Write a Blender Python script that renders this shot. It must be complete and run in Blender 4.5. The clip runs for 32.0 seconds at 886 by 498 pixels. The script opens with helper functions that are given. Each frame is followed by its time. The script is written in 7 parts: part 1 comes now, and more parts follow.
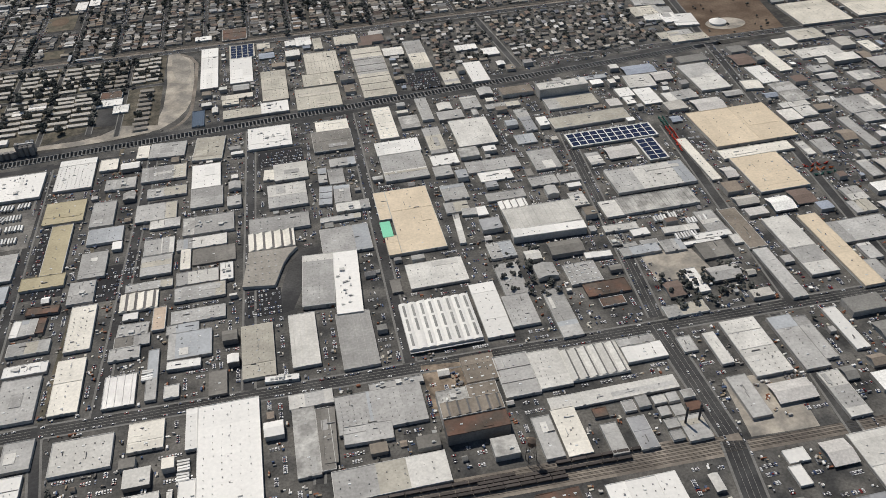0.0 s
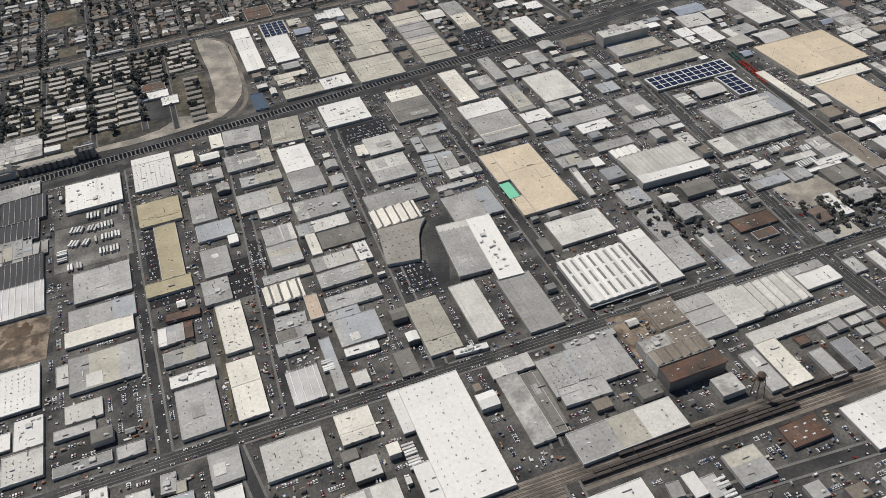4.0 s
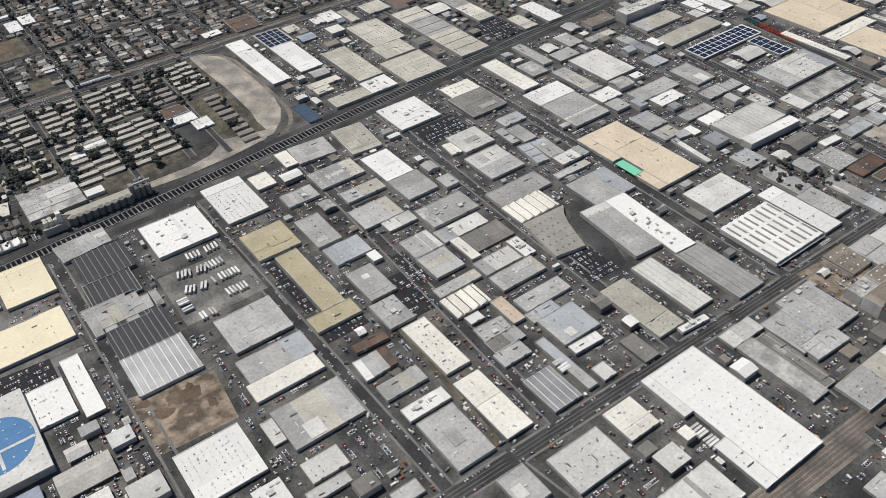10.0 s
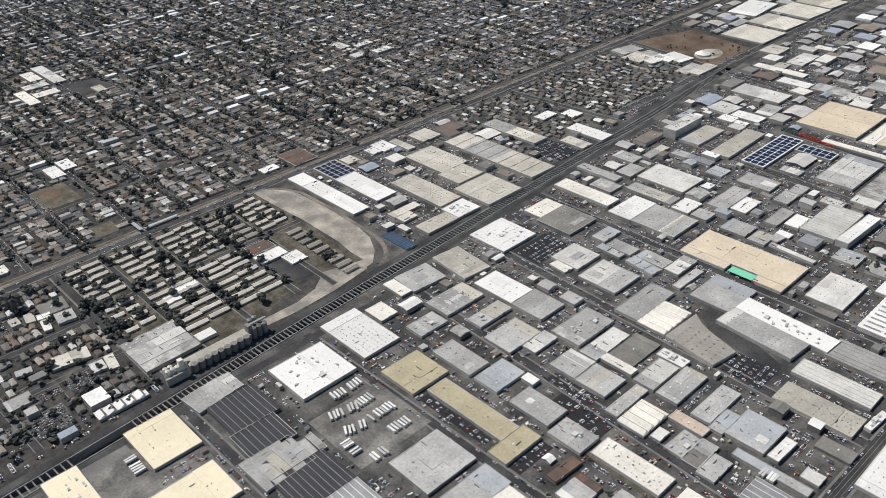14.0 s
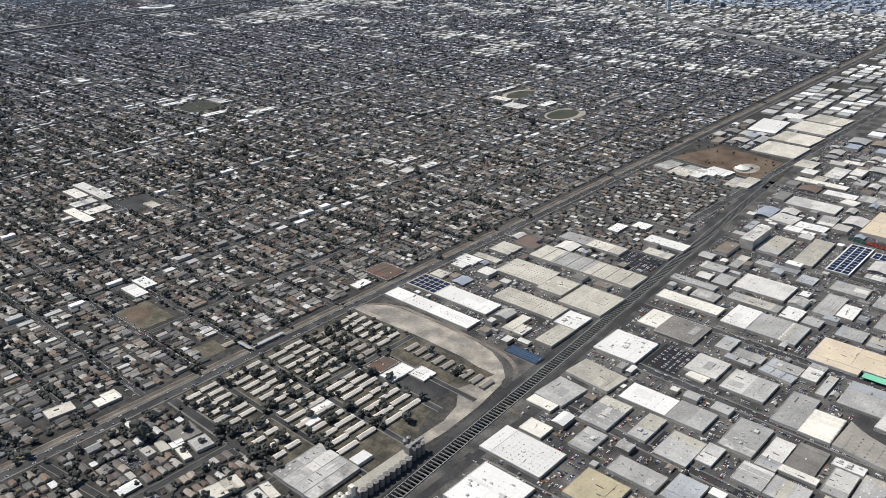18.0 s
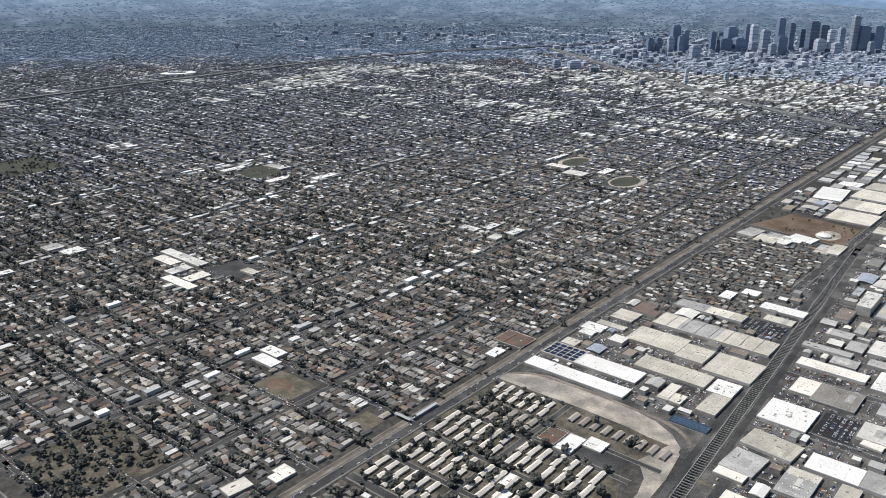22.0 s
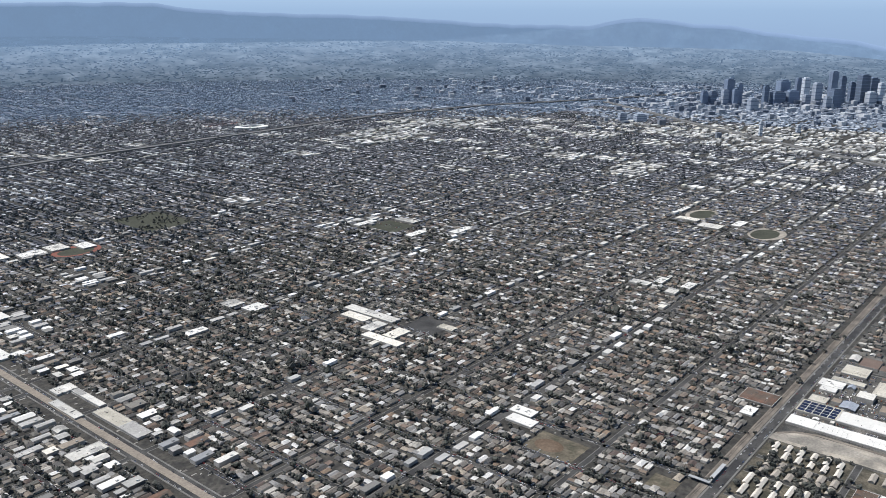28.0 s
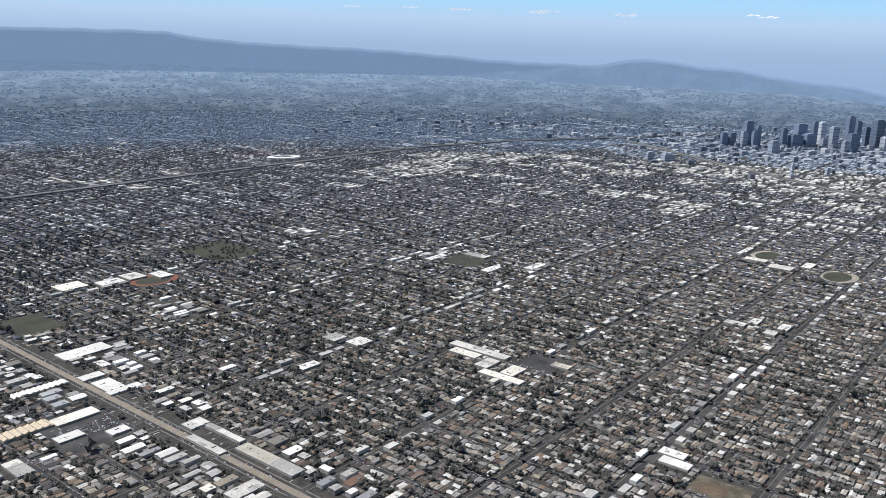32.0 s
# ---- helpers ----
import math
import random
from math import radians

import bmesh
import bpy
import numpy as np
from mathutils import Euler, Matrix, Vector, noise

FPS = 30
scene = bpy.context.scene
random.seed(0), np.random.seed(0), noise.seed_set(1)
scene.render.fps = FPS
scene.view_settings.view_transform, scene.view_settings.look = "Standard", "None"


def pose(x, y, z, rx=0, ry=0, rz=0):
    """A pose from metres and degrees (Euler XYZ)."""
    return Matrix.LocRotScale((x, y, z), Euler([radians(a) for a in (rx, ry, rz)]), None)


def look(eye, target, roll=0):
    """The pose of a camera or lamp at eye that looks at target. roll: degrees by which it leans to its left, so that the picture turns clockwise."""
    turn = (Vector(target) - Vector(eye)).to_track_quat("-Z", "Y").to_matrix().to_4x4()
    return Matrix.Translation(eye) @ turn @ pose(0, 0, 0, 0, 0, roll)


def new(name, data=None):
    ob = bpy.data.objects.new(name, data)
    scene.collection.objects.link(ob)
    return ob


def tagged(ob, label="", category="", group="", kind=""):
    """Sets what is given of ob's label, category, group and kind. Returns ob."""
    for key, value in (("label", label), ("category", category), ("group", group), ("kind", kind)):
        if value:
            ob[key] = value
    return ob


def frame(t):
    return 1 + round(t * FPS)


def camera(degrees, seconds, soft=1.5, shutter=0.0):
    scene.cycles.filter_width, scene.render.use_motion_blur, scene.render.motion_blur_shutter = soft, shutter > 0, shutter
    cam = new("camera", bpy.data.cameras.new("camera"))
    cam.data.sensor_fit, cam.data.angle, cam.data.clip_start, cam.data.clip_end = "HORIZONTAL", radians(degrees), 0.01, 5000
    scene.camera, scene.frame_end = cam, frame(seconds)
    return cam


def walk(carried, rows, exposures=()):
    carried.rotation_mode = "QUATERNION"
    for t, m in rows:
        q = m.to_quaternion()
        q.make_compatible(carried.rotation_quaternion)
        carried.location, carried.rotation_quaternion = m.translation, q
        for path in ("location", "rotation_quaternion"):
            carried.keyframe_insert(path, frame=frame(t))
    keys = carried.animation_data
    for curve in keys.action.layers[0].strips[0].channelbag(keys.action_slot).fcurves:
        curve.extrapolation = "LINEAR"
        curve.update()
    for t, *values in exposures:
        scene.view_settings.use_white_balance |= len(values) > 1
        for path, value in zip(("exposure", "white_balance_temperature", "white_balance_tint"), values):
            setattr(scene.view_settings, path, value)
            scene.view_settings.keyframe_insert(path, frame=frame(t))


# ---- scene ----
EXPOSURES = [(0.0, -0.21, 6680, 10), (4.0, -0.25, 6650, 10), (7.0, -0.26, 6600, 10), (9.0, -0.15, 6520, 10), (14.0, 0.01, 6450, 10), (19.0, 0.12, 6450, 10), (25.0, 0.26, 6310, 10), (32.0, 0.22, 6330, 10)]
cam = camera(56.186, 32.0, soft=0.6)
walk(cam, [
    (0.0, look((462.19, -299.68, 329.03), (533.43, 92.34, 26.96), -3.148)),
    (0.5, look((444.16, -293.63, 328.20), (522.11, 95.62, 24.22), -3.159)),
    (1.0, look((426.60, -288.00, 327.51), (511.67, 99.09, 22.67), -3.109)),
    (1.5, look((409.45, -282.63, 326.93), (501.21, 102.90, 22.05), -3.257)),
    (2.0, look((392.68, -277.38, 326.43), (491.32, 107.16, 22.47), -3.503)),
    (2.5, look((376.22, -272.12, 325.98), (482.07, 111.15, 22.82), -3.767)),
    (4.5, look((312.67, -248.34, 323.97), (429.97, 109.81, -4.61), -5.830)),
    (5.0, look((296.80, -240.51, 323.01), (416.28, 105.27, -17.82), -6.095)),
    (5.5, look((281.20, -232.33, 322.14), (404.83, 102.74, -27.77), -6.204)),
    (6.0, look((265.86, -223.82, 321.36), (397.39, 100.59, -35.66), -5.587)),
    (6.5, look((250.77, -214.98, 320.67), (395.60, 101.68, -38.16), -4.489)),
    (7.0, look((235.93, -205.83, 320.06), (412.31, 124.37, -11.39), -2.077)),
    (7.5, look((221.32, -196.38, 319.52), (417.21, 141.90, 7.76), -1.212)),
    (8.0, look((206.92, -186.64, 319.07), (410.35, 152.12, 12.70), -1.373)),
    (8.5, look((192.75, -176.62, 318.68), (402.21, 159.42, 13.39), -1.885)),
    (9.0, look((178.77, -166.34, 318.36), (388.52, 162.95, 5.99), -2.979)),
    (9.5, look((164.99, -155.81, 318.11), (374.21, 165.69, -2.63), -3.488)),
    (10.0, look((151.40, -145.02, 317.91), (366.57, 171.95, -3.38), -3.248)),
    (10.5, look((137.99, -134.00, 317.78), (360.09, 180.36, -1.36), -3.061)),
    (11.0, look((124.75, -122.76, 317.69), (352.52, 190.36, 1.35), -3.192)),
    (11.5, look((111.67, -111.30, 317.65), (346.62, 202.17, 6.96), -3.440)),
    (12.0, look((98.74, -99.64, 317.66), (343.15, 214.91, 15.46), -3.498)),
    (12.5, look((85.97, -87.78, 317.72), (340.57, 227.55, 24.89), -3.343)),
    (13.0, look((73.33, -75.74, 317.81), (338.62, 239.96, 35.04), -3.018)),
    (13.5, look((60.83, -63.51, 317.94), (336.39, 252.12, 45.09), -2.790)),
    (14.0, look((48.45, -51.12, 318.10), (333.98, 263.58, 54.59), -2.490)),
    (14.5, look((36.20, -38.57, 318.29), (330.20, 275.10, 62.99), -2.217)),
    (16.5, look((-11.75, 13.08, 319.30), (311.98, 322.32, 96.67), -1.200)),
    (17.0, look((-23.50, 26.31, 319.61), (305.61, 334.63, 103.66), -1.083)),
    (17.5, look((-35.16, 39.65, 319.92), (298.26, 347.29, 109.70), -1.023)),
    (18.0, look((-46.74, 53.10, 320.25), (291.15, 359.38, 115.23), -0.802)),
    (18.5, look((-58.24, 66.65, 320.58), (284.38, 371.35, 121.16), -0.545)),
    (19.0, look((-69.68, 80.29, 320.92), (276.54, 384.25, 126.64), -0.365)),
    (19.5, look((-81.05, 94.02, 321.27), (268.03, 397.51, 131.42), -0.244)),
    (20.0, look((-92.35, 107.83, 321.61), (259.69, 410.85, 136.57), -0.086)),
    (20.5, look((-103.60, 121.71, 321.96), (252.08, 423.92, 142.62), 0.098)),
    (21.0, look((-114.80, 135.65, 322.30), (243.67, 437.05, 147.21), 0.164)),
    (21.5, look((-125.94, 149.66, 322.64), (234.13, 450.57, 150.01), 0.174)),
    (22.0, look((-137.04, 163.73, 322.98), (224.57, 464.56, 153.45), 0.103)),
    (22.5, look((-148.09, 177.85, 323.30), (215.66, 478.85, 158.73), 0.090)),
    (23.0, look((-159.10, 192.01, 323.61), (206.26, 493.66, 163.88), 0.052)),
    (23.5, look((-170.07, 206.21, 323.92), (196.59, 508.19, 167.80), -0.015)),
    (24.0, look((-181.01, 220.45, 324.20), (186.79, 522.27, 170.48), -0.018)),
    (24.5, look((-191.91, 234.73, 324.48), (176.74, 536.40, 172.52), -0.061)),
    (25.0, look((-202.78, 249.03, 324.73), (166.32, 551.04, 174.55), -0.086)),
    (25.5, look((-213.63, 263.35, 324.97), (155.51, 565.97, 176.10), -0.123)),
    (27.5, look((-256.72, 320.83, 325.71), (112.84, 625.45, 182.06), -0.145)),
    (28.0, look((-267.43, 335.22, 325.83), (103.57, 639.33, 184.86), 0.016)),
    (28.5, look((-278.12, 349.62, 325.93), (95.05, 653.42, 190.09), 0.383)),
    (29.0, look((-288.79, 364.02, 326.00), (85.03, 669.04, 194.77), 0.519)),
    (29.5, look((-299.43, 378.42, 326.04), (76.09, 682.62, 197.81), 0.565)),
    (30.0, look((-310.05, 392.82, 326.06), (70.24, 692.34, 200.89), 0.916)),
    (30.5, look((-320.65, 407.22, 326.04), (62.93, 703.51, 203.27), 1.264)),
    (31.0, look((-331.22, 421.61, 325.99), (52.73, 717.65, 203.78), 1.424)),
    (31.5, look((-341.77, 435.99, 325.92), (41.73, 732.55, 203.54), 1.473)),
    (32.0, look((-352.30, 450.37, 325.81), (30.63, 747.98, 204.17), 1.584)),
], EXPOSURES)

# ---- light: hazy midday sun ahead of the camera, and the sky ----
SUN_AZ, SUN_EL = radians(112), radians(57)          # the sun stands over +v, a little towards -u
world = bpy.data.worlds.new("world")
scene.world = world
world.use_nodes = True
wn = world.node_tree.nodes
sky = wn.new("ShaderNodeTexSky")
sky.sky_type, sky.sun_disc = "NISHITA", False
sky.sun_elevation, sky.sun_rotation = SUN_EL, radians(90) - SUN_AZ
sky.altitude, sky.air_density, sky.dust_density, sky.ozone_density = 200, 1.0, 0.4, 2.0
world.node_tree.links.new(sky.outputs[0], wn["Background"].inputs[0])
wn["Background"].inputs[1].default_value = 0.07
sun = new("sun", bpy.data.lights.new("sun", "SUN"))
sun.data.energy, sun.data.angle, sun.data.color = 4.3, radians(0.6), (1.0, 0.955, 0.89)
sun.matrix_basis = look((math.cos(SUN_AZ) * math.cos(SUN_EL) * 900, math.sin(SUN_AZ) * math.cos(SUN_EL) * 900,
                         math.sin(SUN_EL) * 900), (0, 0, 0))


# ---- materials ----
def mat(name, base, rough=0.85, big=0.12, fine=0.12, scale=0.05, grain=0.9, rnd=0.0, island=(), metal=0.0, stain=None, emit=None, bump=0.0):
    """Base colour, varied at two scales, by object (rnd) or by loose piece (island: colours picked per piece)."""
    m = bpy.data.materials.new(name)
    m.use_nodes = True
    nt = m.node_tree
    N, L = nt.nodes, nt.links
    b = N["Principled BSDF"]
    b.inputs["Roughness"].default_value, b.inputs["Metallic"].default_value = rough, metal
    b.inputs["Specular IOR Level"].default_value = 0.25
    geo = N.new("ShaderNodeNewGeometry")

    def tone(level, spread, size, detail):
        n = N.new("ShaderNodeTexNoise")
        n.inputs["Scale"].default_value, n.inputs["Detail"].default_value = size, detail
        L.new(geo.outputs["Position"], n.inputs["Vector"])
        r = N.new("ShaderNodeMapRange")
        r.inputs[1].default_value, r.inputs[2].default_value = 0.3, 0.7
        r.inputs[3].default_value, r.inputs[4].default_value = level - spread, level + spread
        L.new(n.outputs[0], r.inputs[0])
        return r.outputs[0], n

    def times(col, fac):
        mul = N.new("ShaderNodeMix")
        mul.data_type, mul.blend_type = "RGBA", "MULTIPLY"
        mul.inputs[0].default_value = 1.0
        L.new(col, mul.inputs[6])
        L.new(fac, mul.inputs[7])
        return mul.outputs[2]

    if island:
        ramp = N.new("ShaderNodeValToRGB")
        ramp.color_ramp.interpolation = "CONSTANT"
        els = ramp.color_ramp.elements
        while len(els) < len(island):
            els.new(0.5)
        for i, c in enumerate(island):
            els[i].position, els[i].color = i / len(island), (*c, 1)
        L.new(geo.outputs["Random Per Island"], ramp.inputs[0])
        col = ramp.outputs[0]
    else:
        rgb = N.new("ShaderNodeRGB")
        rgb.outputs[0].default_value = (*base, 1)
        col = rgb.outputs[0]
    if stain:
        f, _ = tone(0.5, 0.9, stain[1], 6)
        mix = N.new("ShaderNodeMix")
        mix.data_type = "RGBA"
        L.new(f, mix.inputs[0])
        L.new(col, mix.inputs[6])
        mix.inputs[7].default_value = (*stain[0], 1)
        col = mix.outputs[2]
    f, _ = tone(1.0, big, scale, 3)
    col = times(col, f)
    f, fine_n = tone(1.0, fine, grain, 5)
    col = times(col, f)
    if rnd:
        info = N.new("ShaderNodeObjectInfo")
        r = N.new("ShaderNodeMapRange")
        r.inputs[3].default_value, r.inputs[4].default_value = 1 - rnd, 1 + rnd
        L.new(info.outputs["Random"], r.inputs[0])
        col = times(col, r.outputs[0])
    L.new(col, b.inputs["Base Color"])
    if bump:
        bp = N.new("ShaderNodeBump")
        bp.inputs["Strength"].default_value, bp.inputs["Distance"].default_value = bump, 0.1
        L.new(fine_n.outputs[0], bp.inputs["Height"])
        L.new(bp.outputs[0], b.inputs["Normal"])
    if emit:
        b.inputs["Emission Color"].default_value = (*emit[0], 1)
        b.inputs["Emission Strength"].default_value = emit[1]
    return m


ROOF = {
    "white": mat("white_membrane_roof", (0.70, 0.685, 0.645), 0.6, 0.035, 0.06, 0.06, 0.5, 0.10, bump=0.1),
    "pale": mat("pale_gravel_roof", (0.55, 0.535, 0.495), 0.9, 0.13, 0.12, 0.08, 0.7, 0.12, bump=0.1),
    "cream": mat("cream_coated_roof", (0.70, 0.665, 0.585), 0.75, 0.10, 0.10, 0.06, 0.6, 0.08, bump=0.1),
    "yellow": mat("pale_yellow_roof", (0.74, 0.655, 0.47), 0.7, 0.05, 0.05, 0.06, 0.6, 0.04, bump=0.1),
    "tan": mat("tan_coated_roof", (0.60, 0.505, 0.375), 0.8, 0.08, 0.09, 0.05, 0.6, 0.06, bump=0.1),
    "khaki": mat("khaki_roof", (0.40, 0.35, 0.235), 0.85, 0.12, 0.10, 0.07, 0.6, 0.06, bump=0.1),
    "grey": mat("grey_felt_roof", (0.365, 0.358, 0.34), 0.9, 0.17, 0.15, 0.07, 0.6, 0.2, bump=0.1),
    "blue_grey": mat("blue_grey_roof", (0.36, 0.375, 0.385), 0.8, 0.12, 0.10, 0.07, 0.6, 0.1, bump=0.1),
    "dark": mat("dark_felt_roof", (0.19, 0.18, 0.162), 0.9, 0.18, 0.14, 0.07, 0.6, 0.15, bump=0.1),
    "stone": mat("warm_grey_roof", (0.42, 0.395, 0.335), 0.9, 0.15, 0.13, 0.07, 0.6, 0.15, bump=0.1),
    "sand": mat("sandy_gravel_roof", (0.56, 0.525, 0.45), 0.9, 0.12, 0.12, 0.07, 0.6, 0.12, bump=0.1),
    "slate": mat("dark_sheet_roof", (0.048, 0.048, 0.052), 0.7, 0.15, 0.1, 0.07, 0.6, 0.1),
    "metal": mat("galvanised_sheet_roof", (0.32, 0.32, 0.32), 0.45, 0.15, 0.1, 0.09, 0.6, 0.1, metal=0.3),
    "stained": mat("weathered_roof", (0.46, 0.45, 0.42), 0.85, 0.15, 0.2, 0.05, 0.5, 0.1, stain=((0.27, 0.262, 0.245), 0.12)),
    "rust": mat("rust_brown_roof", (0.145, 0.085, 0.062), 0.85, 0.2, 0.15, 0.08, 0.6, 0.15, stain=((0.10, 0.08, 0.065), 0.1)),
    "brown": mat("brown_grey_roof", (0.22, 0.19, 0.155), 0.9, 0.2, 0.15, 0.08, 0.6, 0.15),
    "brown_pale": mat("brown_grey_gravel_roof", (.30, .28, .245), .92, .12, .14, .08, .7, .1, bump=.1),
    "salmon": mat("salmon_roof", (0.5, 0.40, 0.31), 0.85, 0.1, 0.1, 0.08, 0.6, 0.1),
    "blue": mat("blue_sheet_roof", (0.055, 0.09, 0.14), 0.6, 0.1, 0.1, 0.08, 0.6, 0.1),
}
WALL = mat("painted_concrete_wall", (0.42, 0.40, 0.37), 0.9, 0.15, 0.12, 0.1, 0.8, 0.25)
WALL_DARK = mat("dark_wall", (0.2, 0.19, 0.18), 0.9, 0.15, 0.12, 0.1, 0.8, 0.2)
TRIM = mat("parapet_coping", (0.52, 0.51, 0.48), 0.8, 0.1, 0.1, 0.1, 0.9, 0.1)
VENT = mat("roof_vent_metal", (0.3, 0.3, 0.3), 0.5, 0.1, 0.1, 0.1, 0.9, 0.35, metal=0.4)
SKYLIGHT = mat("skylight_dome", (0.62, 0.63, 0.62), 0.3, 0.05, 0.05, 0.1, 0.9, 0.15)
AC = mat("air_conditioner_paint", (0.48, 0.48, 0.46), 0.6, 0.1, 0.1, 0.1, 0.9, 0.25)
SOLAR = mat("solar_cell_glass", (0.018, 0.025, 0.055), 0.18, 0.1, 0.05, 0.1, 0.9, 0.1)
DOCK = mat("roller_door", (0.35, 0.34, 0.33), 0.6, 0.1, 0.1, 0.1, 0.9, 0.5)
ASPHALT = mat("asphalt", (0.038, 0.038, 0.039), 0.92, 0.25, 0.2, 0.05, 0.6, 0.1, stain=((0.07, 0.069, 0.067), 0.04))
PAVEMENT = mat("concrete_pavement", (0.17, 0.166, 0.155), 0.92, 0.2, 0.15, 0.08, 0.8)
YARD = mat("yard_asphalt_and_concrete", (0.047, 0.047, 0.046), 0.93, 0.3, 0.3, 0.06, 0.7, stain=((0.125, 0.119, 0.108), 0.05))
WORN_YARD = mat("worn_concrete_yard", (0.20, 0.19, 0.172), 0.93, 0.3, 0.25, 0.05, 0.6, stain=((0.11, 0.106, 0.10), 0.07))
SOIL = mat("bare_pale_soil", (0.39, 0.35, 0.292), 0.97, 0.18, 0.15, 0.05, 0.5, stain=((0.22, 0.205, 0.18), 0.07))
WORN = mat("worn_grey_soil", (.31, .285, .245), .97, .2, .2, .05, .5, stain=((.22, .205, .18), .06))
# SHADY: worn lawn, base colour darkened for shade of trees and houses
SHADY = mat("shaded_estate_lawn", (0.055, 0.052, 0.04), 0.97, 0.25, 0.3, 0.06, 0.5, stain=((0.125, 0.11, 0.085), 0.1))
DOTS = mat("dark_roof_vents", (.1, .1, .1), .7, .05, .1, island=((.16, .155, .15), (.22, .215, .2), (.12, .115, .11), (.28, .27, .26)))
DOTS_PALE = mat("pale_roof_domes", (.5, .5, .5), .5, .05, .1, island=((.5, .5, .48), (.62, .61, .58), (.38, .37, .36), (.16, .155, .15)))
DIRT = mat("brown_dirt", (0.30, 0.24, 0.18), 0.97, 0.2, 0.2, 0.05, 0.5, stain=((0.10, 0.08, 0.062), 0.13))
FIELD = mat("ploughed_brown_field", (0.10, 0.069, 0.048), 0.97, 0.2, 0.2, 0.03, 0.5, stain=((0.145, 0.108, 0.078), 0.03))
BALLAST = mat("rail_ballast", (0.235, 0.205, 0.17), 0.97, 0.2, 0.2, 0.06, 0.5, stain=((0.14, 0.122, 0.105), 0.05))
DUSTY = mat("dusty_brown_ballast", (.30, .26, .215), .97, .2, .2, .05, .5, stain=((.20, .175, .145), .05))
RAIL = mat("worn_rail_steel", (0.13, 0.115, 0.10), 0.5, 0.1, 0.1, metal=0.5)
CONCRETE = mat("trench_concrete", (0.26, 0.256, 0.245), 0.9, 0.15, 0.12, 0.08, 0.6)
LAND = mat("town_ground", (0.041, 0.040, 0.038), 0.97, 0.3, 0.35, 0.02, 0.3, stain=((0.066, 0.062, 0.055), 0.12))
DRY = mat("dry_worn_lawn", (0.14, 0.12, 0.09), 0.97, 0.25, 0.25, 0.06, 0.5, stain=((0.08, 0.075, 0.055), 0.1))
GRASS = mat("green_turf", (0.055, 0.058, 0.043), 0.97, 0.2, 0.2, 0.05, 0.4)
TRACK = mat("red_running_track", (0.2, 0.08, 0.062), 0.9, 0.1, 0.1)
LINE = mat("road_paint", (0.28, 0.27, 0.24), 0.8)
# trench floor ballast, darkened to stand for the shade down there
DARK_BALLAST = mat("shade_darkened_ballast", (0.05, 0.047, 0.043), 0.97, 0.2, 0.2, 0.06, 0.5)
TRUNK = mat("bark", (0.11, 0.085, 0.065), 0.95)
LEAF = mat("foliage", (0.04, 0.044, 0.03), 0.9, 0.2, 0.3, 0.2, 1.2,
           island=((0.070, 0.073, 0.065), (0.089, 0.092, 0.081), (0.064, 0.065, 0.061), (0.107, 0.104, 0.094), (0.079, 0.084, 0.073)))
HOUSE_WALL = mat("stucco_walls", (0.4, 0.37, 0.33), 0.9, 0.1, 0.1,
                 island=((0.42, 0.39, 0.34), (0.5, 0.48, 0.44), (0.34, 0.30, 0.25), (0.4, 0.36, 0.31), (0.46, 0.42, 0.38)))
HOUSE_ROOF = mat("shingle_roofs", (0.2, 0.19, 0.18), 0.92, 0.18, 0.25, 0.08, 1.2,
                 island=((0.148, 0.140, 0.125), (0.261, 0.238, 0.211), (0.108, 0.089, 0.076), (0.210, 0.156, 0.116), (0.394, 0.371, 0.334), (0.171, 0.155, 0.139), (0.087, 0.084, 0.082), (0.312, 0.273, 0.223), (0.180, 0.137, 0.112), (0.228, 0.223, 0.216),
                         (0.575, 0.569, 0.549), (0.112, 0.088, 0.079), (0.502, 0.490, 0.458), (0.245, 0.240, 0.234), (0.122, 0.115, 0.107), (0.191, 0.159, 0.133), (0.149, 0.146, 0.141), (0.288, 0.264, 0.233)))
# FAR_ROOF, FAR_LEAF and FAR_LAND have distance haze mixed in as blue
FAR_ROOF = mat("haze_tinted_roofs", (0.3, 0.3, 0.3), 0.9, 0.1, 0.1, 0.02, 0.3,
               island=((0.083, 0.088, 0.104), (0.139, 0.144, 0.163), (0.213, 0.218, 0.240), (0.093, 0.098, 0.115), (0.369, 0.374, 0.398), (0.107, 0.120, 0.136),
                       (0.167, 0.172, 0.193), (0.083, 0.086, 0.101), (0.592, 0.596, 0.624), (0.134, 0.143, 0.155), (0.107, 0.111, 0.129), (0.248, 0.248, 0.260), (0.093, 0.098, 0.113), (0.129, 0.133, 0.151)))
FAR_ROOF_2 = mat("deep_haze_roofs", (0.3, 0.3, 0.3), 0.9, 0.1, 0.1, 0.02, 0.3,
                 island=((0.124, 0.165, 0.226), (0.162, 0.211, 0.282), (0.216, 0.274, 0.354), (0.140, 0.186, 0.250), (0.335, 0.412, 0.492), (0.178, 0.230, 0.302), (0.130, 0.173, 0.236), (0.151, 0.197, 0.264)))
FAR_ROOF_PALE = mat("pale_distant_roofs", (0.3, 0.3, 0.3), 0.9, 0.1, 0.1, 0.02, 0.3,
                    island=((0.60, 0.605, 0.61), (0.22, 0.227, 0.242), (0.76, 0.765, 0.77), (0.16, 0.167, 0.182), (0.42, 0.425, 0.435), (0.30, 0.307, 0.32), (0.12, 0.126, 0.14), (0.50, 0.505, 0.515)))
